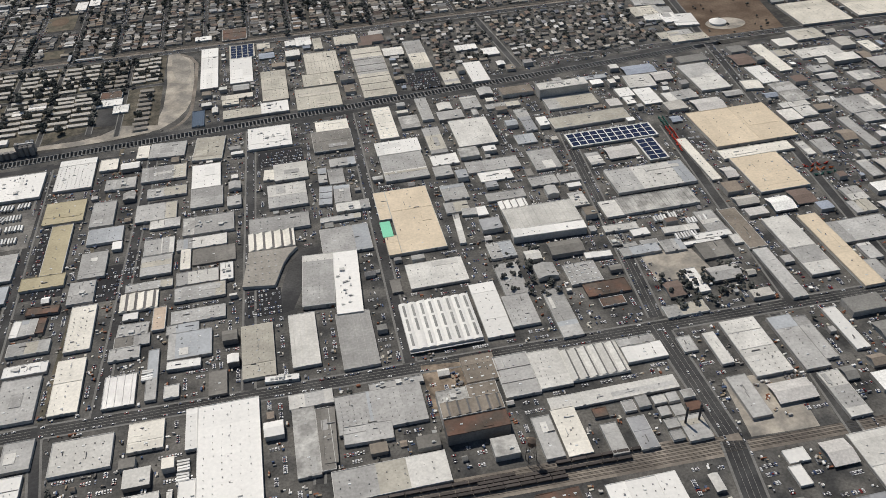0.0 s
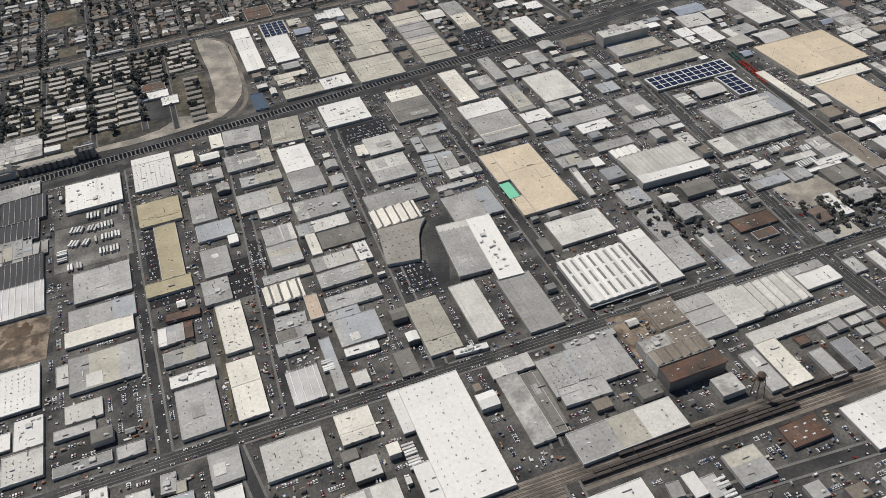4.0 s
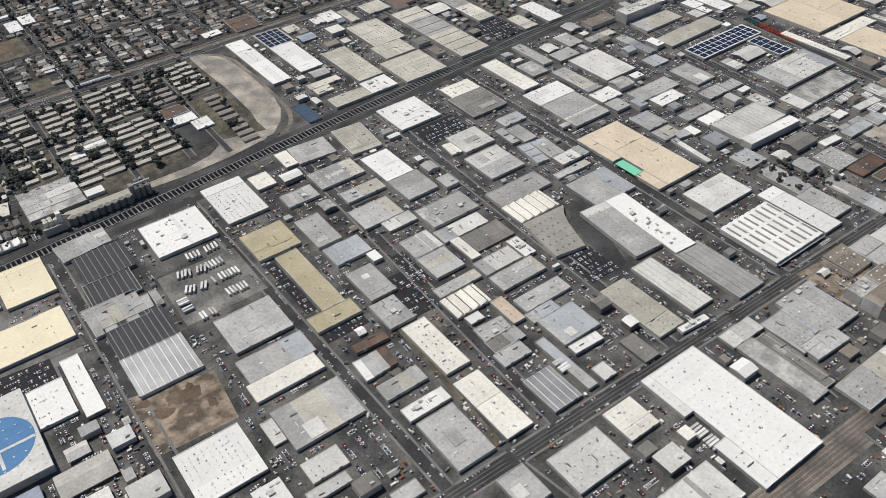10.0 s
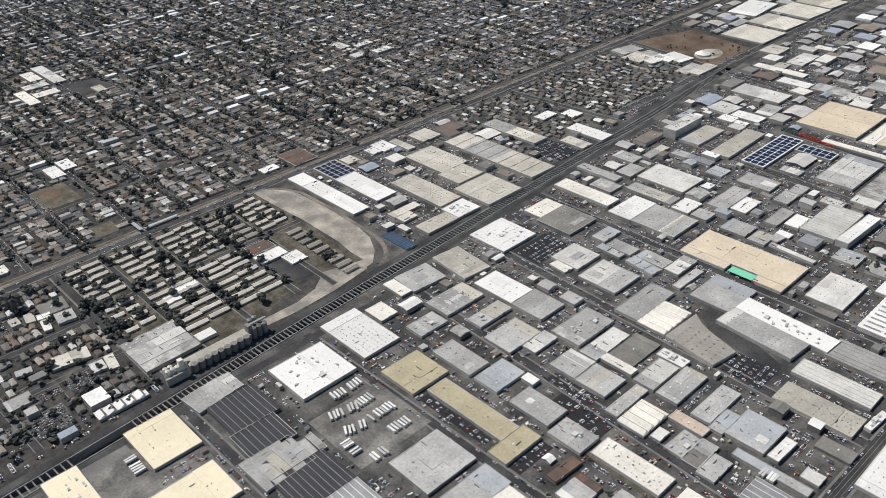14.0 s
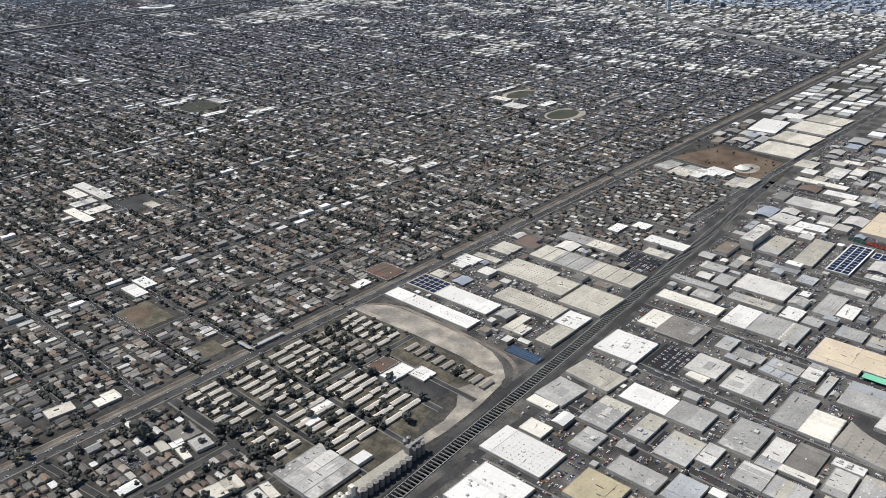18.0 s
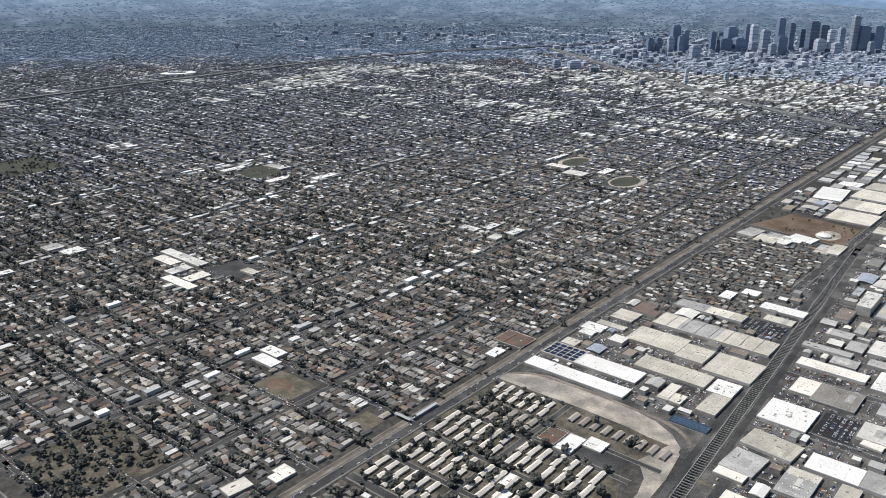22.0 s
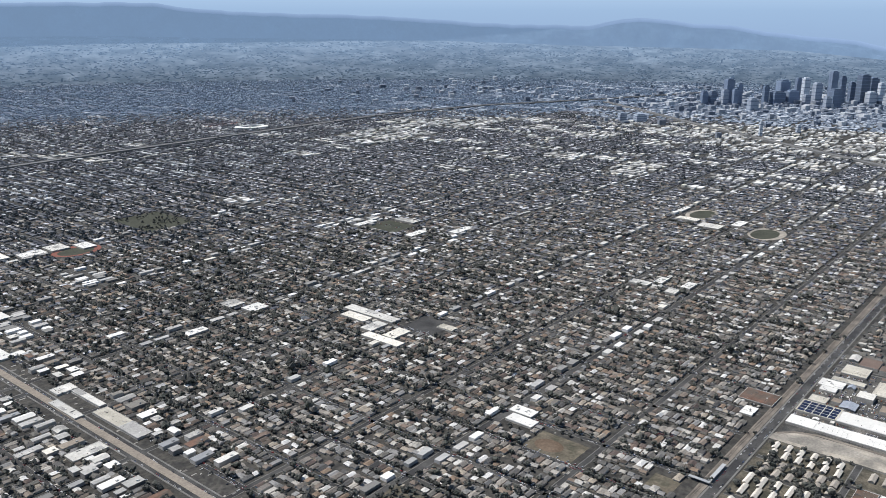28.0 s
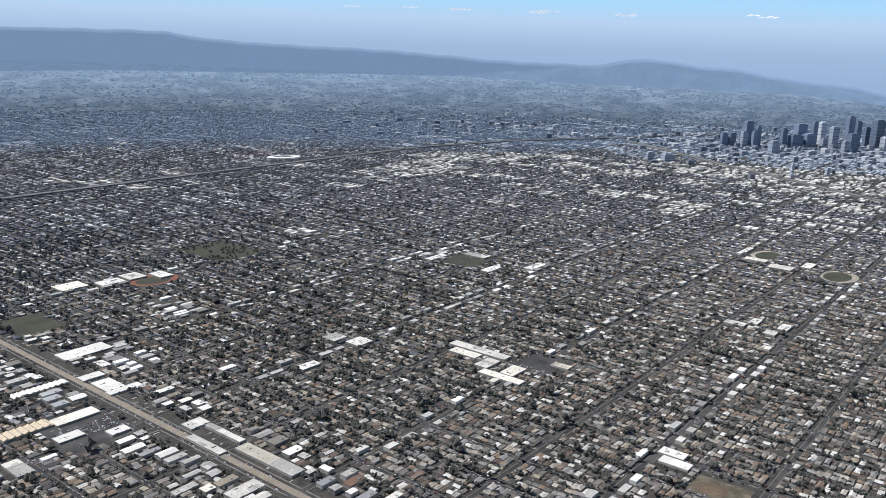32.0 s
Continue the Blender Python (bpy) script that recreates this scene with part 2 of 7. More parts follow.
FAR_LEAF_2 = mat("deep_haze_foliage", (0.088, 0.112, 0.138), 0.95)
FAR_LEAF = mat("haze_tinted_foliage", (0.062, 0.072, 0.078), 0.95, 0.2, 0.2, 0.2, 1.2)
FAR_LAND = mat("deep_haze_ground", (0.105, 0.13, 0.175), 0.97, 0.2, 0.3, 0.01, 0.1, stain=((0.14, 0.17, 0.22), 0.03))
FAR_HALL = mat("distant_hall_roofs", (0.5, 0.5, 0.5), 0.8, 0.1, 0.1, 0.02, 0.3,
               island=((0.74, 0.73, 0.70), (0.40, 0.40, 0.39), (0.78, 0.77, 0.75), (0.54, 0.53, 0.50), (0.30, 0.30, 0.295), (0.46, 0.45, 0.43), (0.62, 0.59, 0.52), (0.24, 0.235, 0.225), (0.36, 0.35, 0.335), (0.19, 0.185, 0.175)))


# ---- builders ----
def mesh_of(name, verts, faces, mats, idx=None):
    me = bpy.data.meshes.new(name)
    me.from_pydata(verts, [], faces)
    for m in mats:
        me.materials.append(m)
    me.shade_flat()
    if idx is not None:
        me.polygons.foreach_set("material_index", idx)
    return me


BOX_F = [(0, 3, 2, 1), (4, 5, 6, 7), (0, 1, 5, 4), (1, 2, 6, 5), (2, 3, 7, 6), (3, 0, 4, 7)]


def box_data(boxes):
    """Verts and faces of axis-aligned boxes (x0, y0, z0, x1, y1, z1)."""
    vs, fs = [], []
    for x0, y0, z0, x1, y1, z1 in boxes:
        k = len(vs)
        vs += [(x0, y0, z0), (x1, y0, z0), (x1, y1, z0), (x0, y1, z0), (x0, y0, z1), (x1, y0, z1), (x1, y1, z1), (x0, y1, z1)]
        fs += [tuple(i + k for i in f) for f in BOX_F]
    return vs, fs


def attach(name, me, parent, place=(0, 0, 0), label="", turn=0.0, size=None):
    ob = new(name, me)
    ob.parent = parent
    ob.location = place
    if turn:
        ob.rotation_euler = (0, 0, turn)
    if size:
        ob.scale = size
    if label:
        ob["label"] = label
    return ob


def boxes_part(name, boxes, m, parent, label="", place=(0, 0, 0)):
    return attach(name, mesh_of(name, *box_data(boxes), [m]), parent, place, label)


def thing(name, x, y, z=0.0, turn=0.0, label="", category="", group="", kind=""):
    e = new(name)
    e.location, e.rotation_euler = (x, y, z), (0, 0, turn)
    return tagged(e, label, category, group, kind)


def cylinder_me(name, r, h, m, seg=14, cone=0.0):
    bm = bmesh.new()
    bmesh.ops.create_cone(bm, cap_ends=True, segments=seg, radius1=r, radius2=r, depth=h, matrix=Matrix.Translation((0, 0, h / 2)))
    if cone:
        bmesh.ops.create_cone(bm, cap_ends=True, segments=seg, radius1=r * 1.05, radius2=.1, depth=cone, matrix=Matrix.Translation((0, 0, h + cone / 2)))
    me = bpy.data.meshes.new(name)
    bm.to_mesh(me)
    bm.free()
    me.materials.append(m)
    return me


LAYER = [0]


def flat(name, pts, z, m, label="", category="", kind="structure"):
    """A flat piece of the setting by its outline, each a little above the last."""
    LAYER[0] += 1
    z += LAYER[0] * .004
    me = mesh_of(name, [(*p, z) for p in pts], [tuple(range(len(pts)))], [m])
    return tagged(new(name, me), label, category, kind=kind)


def batch(name, verts, faces, slots, mats, xf):
    """One mesh of many copies of a template; xf rows: x, y, z, sx, sy, sz, turn."""
    xf = np.asarray(xf, np.float64)
    n, t = len(xf), np.asarray(verts, np.float64)
    p = t[None] * xf[:, None, 3:6]
    c, s = np.cos(xf[:, 6])[:, None], np.sin(xf[:, 6])[:, None]
    co = np.stack([p[..., 0] * c - p[..., 1] * s, p[..., 0] * s + p[..., 1] * c, p[..., 2]], -1) + xf[:, None, :3]
    sizes = np.array([len(f) for f in faces])
    flatf = np.concatenate([np.array(f) for f in faces])
    loops = (flatf[None] + (np.arange(n) * len(t))[:, None]).ravel()
    tot = np.tile(sizes, n)
    me = bpy.data.meshes.new(name)
    me.vertices.add(n * len(t))
    me.vertices.foreach_set("co", co.astype(np.float32).ravel())
    me.loops.add(len(loops))
    me.loops.foreach_set("vertex_index", loops.astype(np.int32))
    me.polygons.add(len(tot))
    me.polygons.foreach_set("loop_start", np.r_[0, np.cumsum(tot)[:-1]].astype(np.int32))
    me.polygons.foreach_set("material_index", np.tile(np.asarray(slots, np.int32), n))
    for m in mats:
        me.materials.append(m)
    me.update(calc_edges=True)
    me.shade_flat()
    return new(name, me)


HOUSE_V = [(-.5, -.5, 0), (.5, -.5, 0), (.5, .5, 0), (-.5, .5, 0), (-.5, -.5, .62), (.5, -.5, .62), (.5, .5, .62), (-.5, .5, .62),
           (-.5, 0, 1), (.5, 0, 1), (-.56, -.56, .585), (.56, -.56, .585), (.56, 0, 1.01), (-.56, 0, 1.01), (.56, .56, .585), (-.56, .56, .585)]
HOUSE_F = [(0, 1, 5, 4), (1, 2, 6, 9, 5), (2, 3, 7, 6), (3, 0, 4, 8, 7), (10, 11, 12, 13), (13, 12, 14, 15)]
HOUSE_S = [0, 0, 0, 0, 1, 1]
HIP_V = [(-.5, -.5, 0), (.5, -.5, 0), (.5, .5, 0), (-.5, .5, 0), (-.5, -.5, .65), (.5, -.5, .65), (.5, .5, .65), (-.5, .5, .65),
         (-.56, -.56, .62), (.56, -.56, .62), (.56, .56, .62), (-.56, .56, .62), (-.2, 0, 1), (.2, 0, 1)]
HIP_F = [(0, 1, 5, 4), (1, 2, 6, 5), (2, 3, 7, 6), (3, 0, 4, 7), (8, 9, 13, 12), (9, 10, 13), (10, 11, 12, 13), (11, 8, 12)]
HIP_S = [0, 0, 0, 0, 1, 1, 1, 1]
FLAT_V = [(-.5, -.5, 0), (.5, -.5, 0), (.5, .5, 0), (-.5, .5, 0), (-.5, -.5, 1), (.5, -.5, 1), (.5, .5, 1), (-.5, .5, 1)]
FLAT_F = [(0, 1, 5, 4), (1, 2, 6, 5), (2, 3, 7, 6), (3, 0, 4, 7), (4, 5, 6, 7)]
FLAT_S = [0, 0, 0, 0, 1]

# ---- the plan: u runs along x, v along y ----
TRENCH = (182.0, 322.0, 0.072)          # the sunken railway: a point on its middle line, and its slope
TRENCH_W, TRENCH_U = 3.8, (-420.0, 860.0)


def trench_v(u):
    return TRENCH[1] + (u - TRENCH[0]) * TRENCH[2]


FAR_C, FAR_R = (-300.0, 420.0), 3900.0
# the ground is one sheet with the trench cut out of it
ta, tb = TRENCH_U
va, vb = trench_v(ta), trench_v(tb)
G = 9000
gv = [(-G, -G, 0), (G, -G, 0), (G, vb - TRENCH_W, 0), (tb, vb - TRENCH_W, 0), (ta, va - TRENCH_W, 0), (-G, va - TRENCH_W, 0),
      (-G, va + TRENCH_W, 0), (ta, va + TRENCH_W, 0), (tb, vb + TRENCH_W, 0), (G, vb + TRENCH_W, 0), (G, G, 0), (-G, G, 0)]
ground = tagged(new("ground", mesh_of("ground", gv, [(0, 1, 2, 3, 4, 5), (5, 4, 7, 6), (3, 2, 9, 8), (6, 7, 8, 9, 10, 11)], [LAND])),
                "dusty grey-brown town ground reaching the horizon", "ground", kind="structure")

# occupancy of the works district, a cell a metre
OU, OV = -160, -210
occ = np.zeros((1300, 760), bool)


def mark(u0, v0, u1, v1, pad=0.0):
    occ[max(0, int(u0 - pad - OU)):max(0, int(math.ceil(u1 + pad - OU))), max(0, int(v0 - pad - OV)):max(0, int(math.ceil(v1 + pad - OV)))] = True


def free(u0, v0, u1, v1):
    a, b, c, d = int(u0 - OU), int(v0 - OV), int(math.ceil(u1 - OU)), int(math.ceil(v1 - OV))
    return a >= 0 and b >= 0 and c <= occ.shape[0] and d <= occ.shape[1] and not occ[a:c, b:d].any()


ROADS = []


def road(a, b, width, label="grey asphalt street with concrete pavements", name="road", walk_w=1.3, lines=0):
    """A straight street from a to b; built by lay_roads()."""
    ROADS.append((Vector(a), Vector(b), width / 2, label, name, walk_w, lines))
    d = (Vector(b) - Vector(a)).normalized()
    for i in range(int((Vector(b) - Vector(a)).length)):
        p = Vector(a) + d * i
        if OU < p.x < OU + 1290 and OV < p.y < OV + 750:
            mark(p.x - width / 2 - 1, p.y - width / 2 - 1, p.x + width / 2 + 1, p.y + width / 2 + 1)


def lay_roads():
    """Carriageways, kerbed pavements that stop at the crossings, and paint."""
    A = np.array([r[0][:] for r in ROADS])
    D = np.array([(r[1] - r[0])[:] for r in ROADS])
    Ls = np.hypot(D[:, 0], D[:, 1])
    D = D / Ls[:, None]
    W = np.array([r[2] for r in ROADS])
    for k, (a, b, w, label, name, walk_w, lines) in enumerate(ROADS):
        d = (b - a).normalized()
        n = Vector((-d.y, d.x))
        z = .03 + k * .0045 if k < 44 else .03 + (k - 44) % 2 * .006
        me = mesh_of(name, [(*(a - n * w), z), (*(b - n * w), z), (*(b + n * w), z), (*(a + n * w), z)], [(0, 1, 2, 3)], [BALLAST if "ballast" in label else ASPHALT])
        r = tagged(new(name, me), label, "road", kind="structure")
        L = (b - a).length
        q = np.arange(0, L + .5, 1.0)
        for s in (-1, 1) if walk_w else ():
            mid = np.array(a[:])[None] + q[:, None] * np.array(d[:])[None] + s * (w + walk_w / 2) * np.array(n[:])[None]
            rel = mid[:, None] - A[None]
            t = (rel * D[None]).sum(-1)
            off = np.abs(rel[..., 0] * D[None, :, 1] - rel[..., 1] * D[None, :, 0])
            hit = (t > -1) & (t < Ls[None] + 1) & (off < W[None] + walk_w / 2 + .1)
            hit[:, k] = False
            ok = ~hit.any(1)
            runs, start = [], None
            for i, good in enumerate(list(ok) + [False]):
                if good and start is None:
                    start = i
                if not good and start is not None:
                    if i - start > 2:
                        runs.append((q[start], q[i - 1]))
                    start = None
            vs, fs = [], []
            for q0, q1 in runs:
                for p in (a + d * q0, a + d * q1):
                    for o, h in ((w, 0.0), (w, z + .1), (w + walk_w, z + .1), (w + walk_w, 0.0)):
                        vs.append((*(p + n * s * o), h))
                i = len(vs) - 8
                fs += [(i, i + 1, i + 5, i + 4), (i + 1, i + 2, i + 6, i + 5), (i + 2, i + 3, i + 7, i + 6)]
            if vs:
                attach("pavement", mesh_of("pavement", vs, fs, [PAVEMENT]), r)
        for j in range(lines):
            o = (j - (lines - 1) / 2) * 2 * w / (lines + 1)
            p0, p1, e = a + n * o, b + n * o, n * .07
            attach("road_line", mesh_of("road_line", [(*(p0 - e), z + .004), (*(p1 - e), z + .004), (*(p1 + e), z + .004), (*(p0 + e), z + .004)], [(0, 1, 2, 3)], [LINE]), r)


# the yards of the works district lie on the ground between the streets
flat("works_yard", [(-160, -700), (1500, -700), (1500, vb - TRENCH_W - .4 + 46), (tb, vb - TRENCH_W - .4), (-160, trench_v(-160) - TRENCH_W - .4)], 0.012, YARD, "patched asphalt and concrete yards", "yard")
flat("works_yard_north", [(335, trench_v(335) + TRENCH_W + .4), (850, trench_v(850) + TRENCH_W + .4), (850, 504), (345, 504)], 0.012, YARD, "patched asphalt yards north of the railway", "yard")

road((-160, 37), (1100, 14), 8, "wide asphalt avenue with worn lane paint", lines=3)
road((176, 32), (175, 312), 6)
road((222, -200), (214, 34), 5)
road((268, 34), (264, 318), 5.5)
road((313, -60), (300, 32), 5)
road((331, 32), (345, 326), 6)
road((411, 32), (421, 330), 6)
road((500, 30), (503, 334), 6)
road((431, -200), (440, -60), 6)
road((443, -40), (452, 28), 4)
road((646, 30), (674, 350), 8, lines=2)
road((645.2, -60), (643.6, 24), 11, "broad asphalt street crossing the tracks", lines=3)
road((620, -200), (645, -64), 11, "broad asphalt street crossing the tracks", lines=3)
road((697, -200), (712.5, 15), 6)
road((727, 19), (745, 240), 6)
road((800, 13), (848, 372), 6)
road((850, 384), (866, 505), 6)
road((690, 386), (1500, 366), 8, "wide asphalt road beside fields and halls", lines=2)
road((-160, 310), (340, 313), 6, "asphalt road beside the sunken railway", walk_w=0)
road((342, trench_v(342) - 8.4), (690, trench_v(690) - 8.4), 5, "asphalt road beside the sunken railway", walk_w=0)
road((-160, trench_v(-160) + 8.5), (840, trench_v(840) + 8.5), 5, "asphalt road beside the sunken railway", walk_w=0)
road((440, -86), (660, -106), 6)
road((-420, 512), (2600, 512), 7, "asphalt street beside the light railway", lines=0)
road((-300, 519), (2600, 519), 3.4, "ballast bed of the light railway", "railway_bed", walk_w=0)
road((530, trench_v(530) + 6), (522, 505), 4)
road((665, 378), (655, 505), 5)
road((178, 336), (178, 505), 6)
road((-150, 437), (174, 433.5), 5, "dusty pale street between bungalows", walk_w=.5)
road((90, 505), (100, 440), 4, "narrow residential street lined with houses", walk_w=.5)
road((100, 434), (104, 338), 4, "narrow residential street lined with houses", walk_w=.5)
road((-150, 390), (174, 388), 4, "narrow residential street lined with houses", walk_w=.5)
road((20, 505), (22, 338), 4, "narrow residential street lined with houses", walk_w=.5)
road((16, 526), (19.5, 1740), 12.5, "wide boulevard with a bare median", lines=0)
road((-300, 1038), (15, 1034), 6)

# sunken railway: walls, floor, tracks and the struts across it
def sunken_railway():
    t = thing("sunken_railway", 0, 0, label="concrete railway trench with cross struts and dark tracks", category="railway", kind="structure")
    for s in (-1, 1):
        vs = []
        for u in (ta, tb):
            v = trench_v(u)
            for off, z in ((TRENCH_W, -5.0), (TRENCH_W, .5), (TRENCH_W + .5, .5), (TRENCH_W + .5, -5.0)):
                vs.append((u, v + s * off, z))
        attach("trench_wall", mesh_of("trench_wall", vs, [(0, 1, 5, 4), (1, 2, 6, 5), (2, 3, 7, 6)], [CONCRETE]), t)
    attach("trench_floor", mesh_of("trench_floor", [(ta, va - TRENCH_W, -4.9), (tb, vb - TRENCH_W, -4.9), (tb, vb + TRENCH_W, -4.9), (ta, va + TRENCH_W, -4.9)], [(0, 1, 2, 3)], [DARK_BALLAST]), t)
    for off in (-2.2, -1.5, 1.5, 2.2):
        attach("rail", mesh_of("rail", *box_data([(0, -.07, -4.9, tb - ta, .07, -4.7)]), [RAIL]), t, (ta, va + off, 0), turn=math.atan(TRENCH[2]))
    strut = mesh_of("strut", *box_data([(-.4, -TRENCH_W - .3, -.5, .4, TRENCH_W + .3, .2)]), [mat("weathered_strut_concrete", (.17, .168, .16), .9, .15, .12, .08, .6, .15)])
    u, k = 150.0, 0
    while u < 835:
        attach("strut", strut, t, (u, trench_v(u), 0), turn=math.atan(TRENCH[2]))
        u, k = u + 3.1, k + 1
    for i in range(int(-ta - 0) // 4 + 36):
        u = ta + i * 3.8
        if u < 148:
            attach("strut", strut, t, (u, trench_v(u), 0), turn=math.atan(TRENCH[2]))
    for i in range(0, 1290):
        v = trench_v(OU + i)
        mark(OU + i, v - 12, OU + i + 1, v + 12)


sunken_railway()

# light railway along the street, with sleepers' dark bed and rails
lr = thing("light_railway", 0, 0, label="double light railway tracks on ballast", category="railway", kind="structure")
for off in (-1.2, -.5, .5, 1.2):
    boxes_part("rail", [(-300, 521 + off - .08, .1, 2600, 521 + off + .08, .25)], RAIL, lr)
boxes_part("ballast_bed", [(-300, 518.5, 0, 2600, 523.5, .1)], BALLAST, lr)


# freight yard between the halls in the south
def freight_yard():
    t = thing("freight_yard", 0, 0, label="brown ballast railway yard with many tracks", category="railway", kind="structure")
    def vy(u):
        return -58 - (u - 440) * 0.03
    attach("ballast_bed", mesh_of("ballast_bed", [(230, vy(230) - 8, .03), (650, vy(650) - 8, .03), (1100, vy(1100) - 8, .03), (1100, vy(1100) - 1, .03), (650, vy(650) - 1, .03), (650, vy(650) + 7, .03), (230, vy(230) + 7, .03)], [(0, 1, 4, 5, 6), (1, 2, 3, 4)], [BALLAST]), t)
    for k in range(6):
        for o in (-.36, .36):
            attach("rail", mesh_of("rail", *box_data([(0, -.06, .05, 870 if k < 3 else 412, .06, .2)]), [RAIL]), t, (230, vy(230) - 5.5 + k * 2.1 + o, 0), turn=math.atan(-.03))
    for i in range(230, 1100):
        mark(i, vy(i) - 10, i + 1, vy(i) + 9)
    car_mesh = mesh_of("freight_wagon", *box_data([(-3.6, -.75, .35, 3.6, .75, 1.5), (-3.7, -.8, 1.5, 3.7, .8, 1.6)]), [mat("dark_wagon_paint", (0.06, 0.05, 0.045), 0.7, rnd=0.4)])
    rr = random.Random(5)
    for k, (u, n) in enumerate(((440, 16), (455, 14), (520, 10), (470, 9), (560, 6))):
        for i in range(n):
            x = u + i * 7.7
            if abs(x - 646) < 12 or abs(x - 437) < 8:
                continue
            w = tagged(new("freight_wagon", car_mesh), "dark brown open freight wagon on the yard tracks", "wagon", "freight wagons")
            w.location, w.rotation_euler = (x, vy(x) - 3.4 + k * 2.1, .2), (0, 0, math.atan(-.03))


freight_yard()

# ---- halls of the works district ----
STREETS_U = [168 + 42.6 * k for k in range(-14, 50)]
LABEL = {"white": "white", "pale": "pale grey", "cream": "cream", "yellow": "pale yellow", "tan": "tan", "khaki": "khaki", "grey": "grey felt", "blue_grey": "blue-grey",
         "dark": "dark grey", "slate": "dark ribbed sheet", "metal": "ribbed metal sheet", "stained": "weathered grey", "rust": "rust-brown", "brown": "brown-grey",
         "salmon": "salmon", "stone": "warm grey", "sand": "sandy pale", "blue": "blue sheet"}
EXTRA = {"v": "flat roof and scattered vents", "-": "plain flat roof", "k": "flat roof with rows of skylights", "m": "flat roof and air conditioners", "j": "flat roof in seamed bays",
         "r": "roof with raised ribs", "w": "sawtooth roof", "s": "flat roof carrying solar panels"}
HOLES = []          # plots kept clear of dwellings: u0, v0, u1, v1
vent_me = mesh_of("vent", *box_data([(-.35, -.35, 0, .35, .35, .35), (-.45, -.45, .35, .45, .45, .45)]), [VENT])
sky_me = mesh_of("skylight", *box_data([(-.75, -.4, 0, .75, .4, .2), (-.65, -.3, .2, .65, .3, .3)]), [SKYLIGHT])
ac_me = mesh_of("air_conditioner", *box_data([(-.9, -.6, 0, .9, .6, .7), (-.5, -.35, .7, .5, .35, .85), (.9, -.2, 0, 1.7, .2, .35)]), [AC])
door_me = mesh_of("dock_door", *box_data([(-.85, -.06, .5, .85, 0, 2.3), (-.95, -.1, 2.3, .95, 0, 2.45)]), [DOCK])
panel_me = mesh_of("solar_panel", *box_data([(-.5, -.5, .12, .5, .5, .16)]), [SOLAR])
hr = random.Random(11)
BAY = {"grey": ("grey", "grey", "grey", "pale", "blue_grey", "grey", "stone"), "pale": ("pale", "pale", "grey"), "dark": ("dark", "dark", "grey"), "stained": ("stained", "grey", "grey", "pale"), "stone": ("stone", "stone", "sand", "grey"), "sand": ("sand", "stone", "sand")}


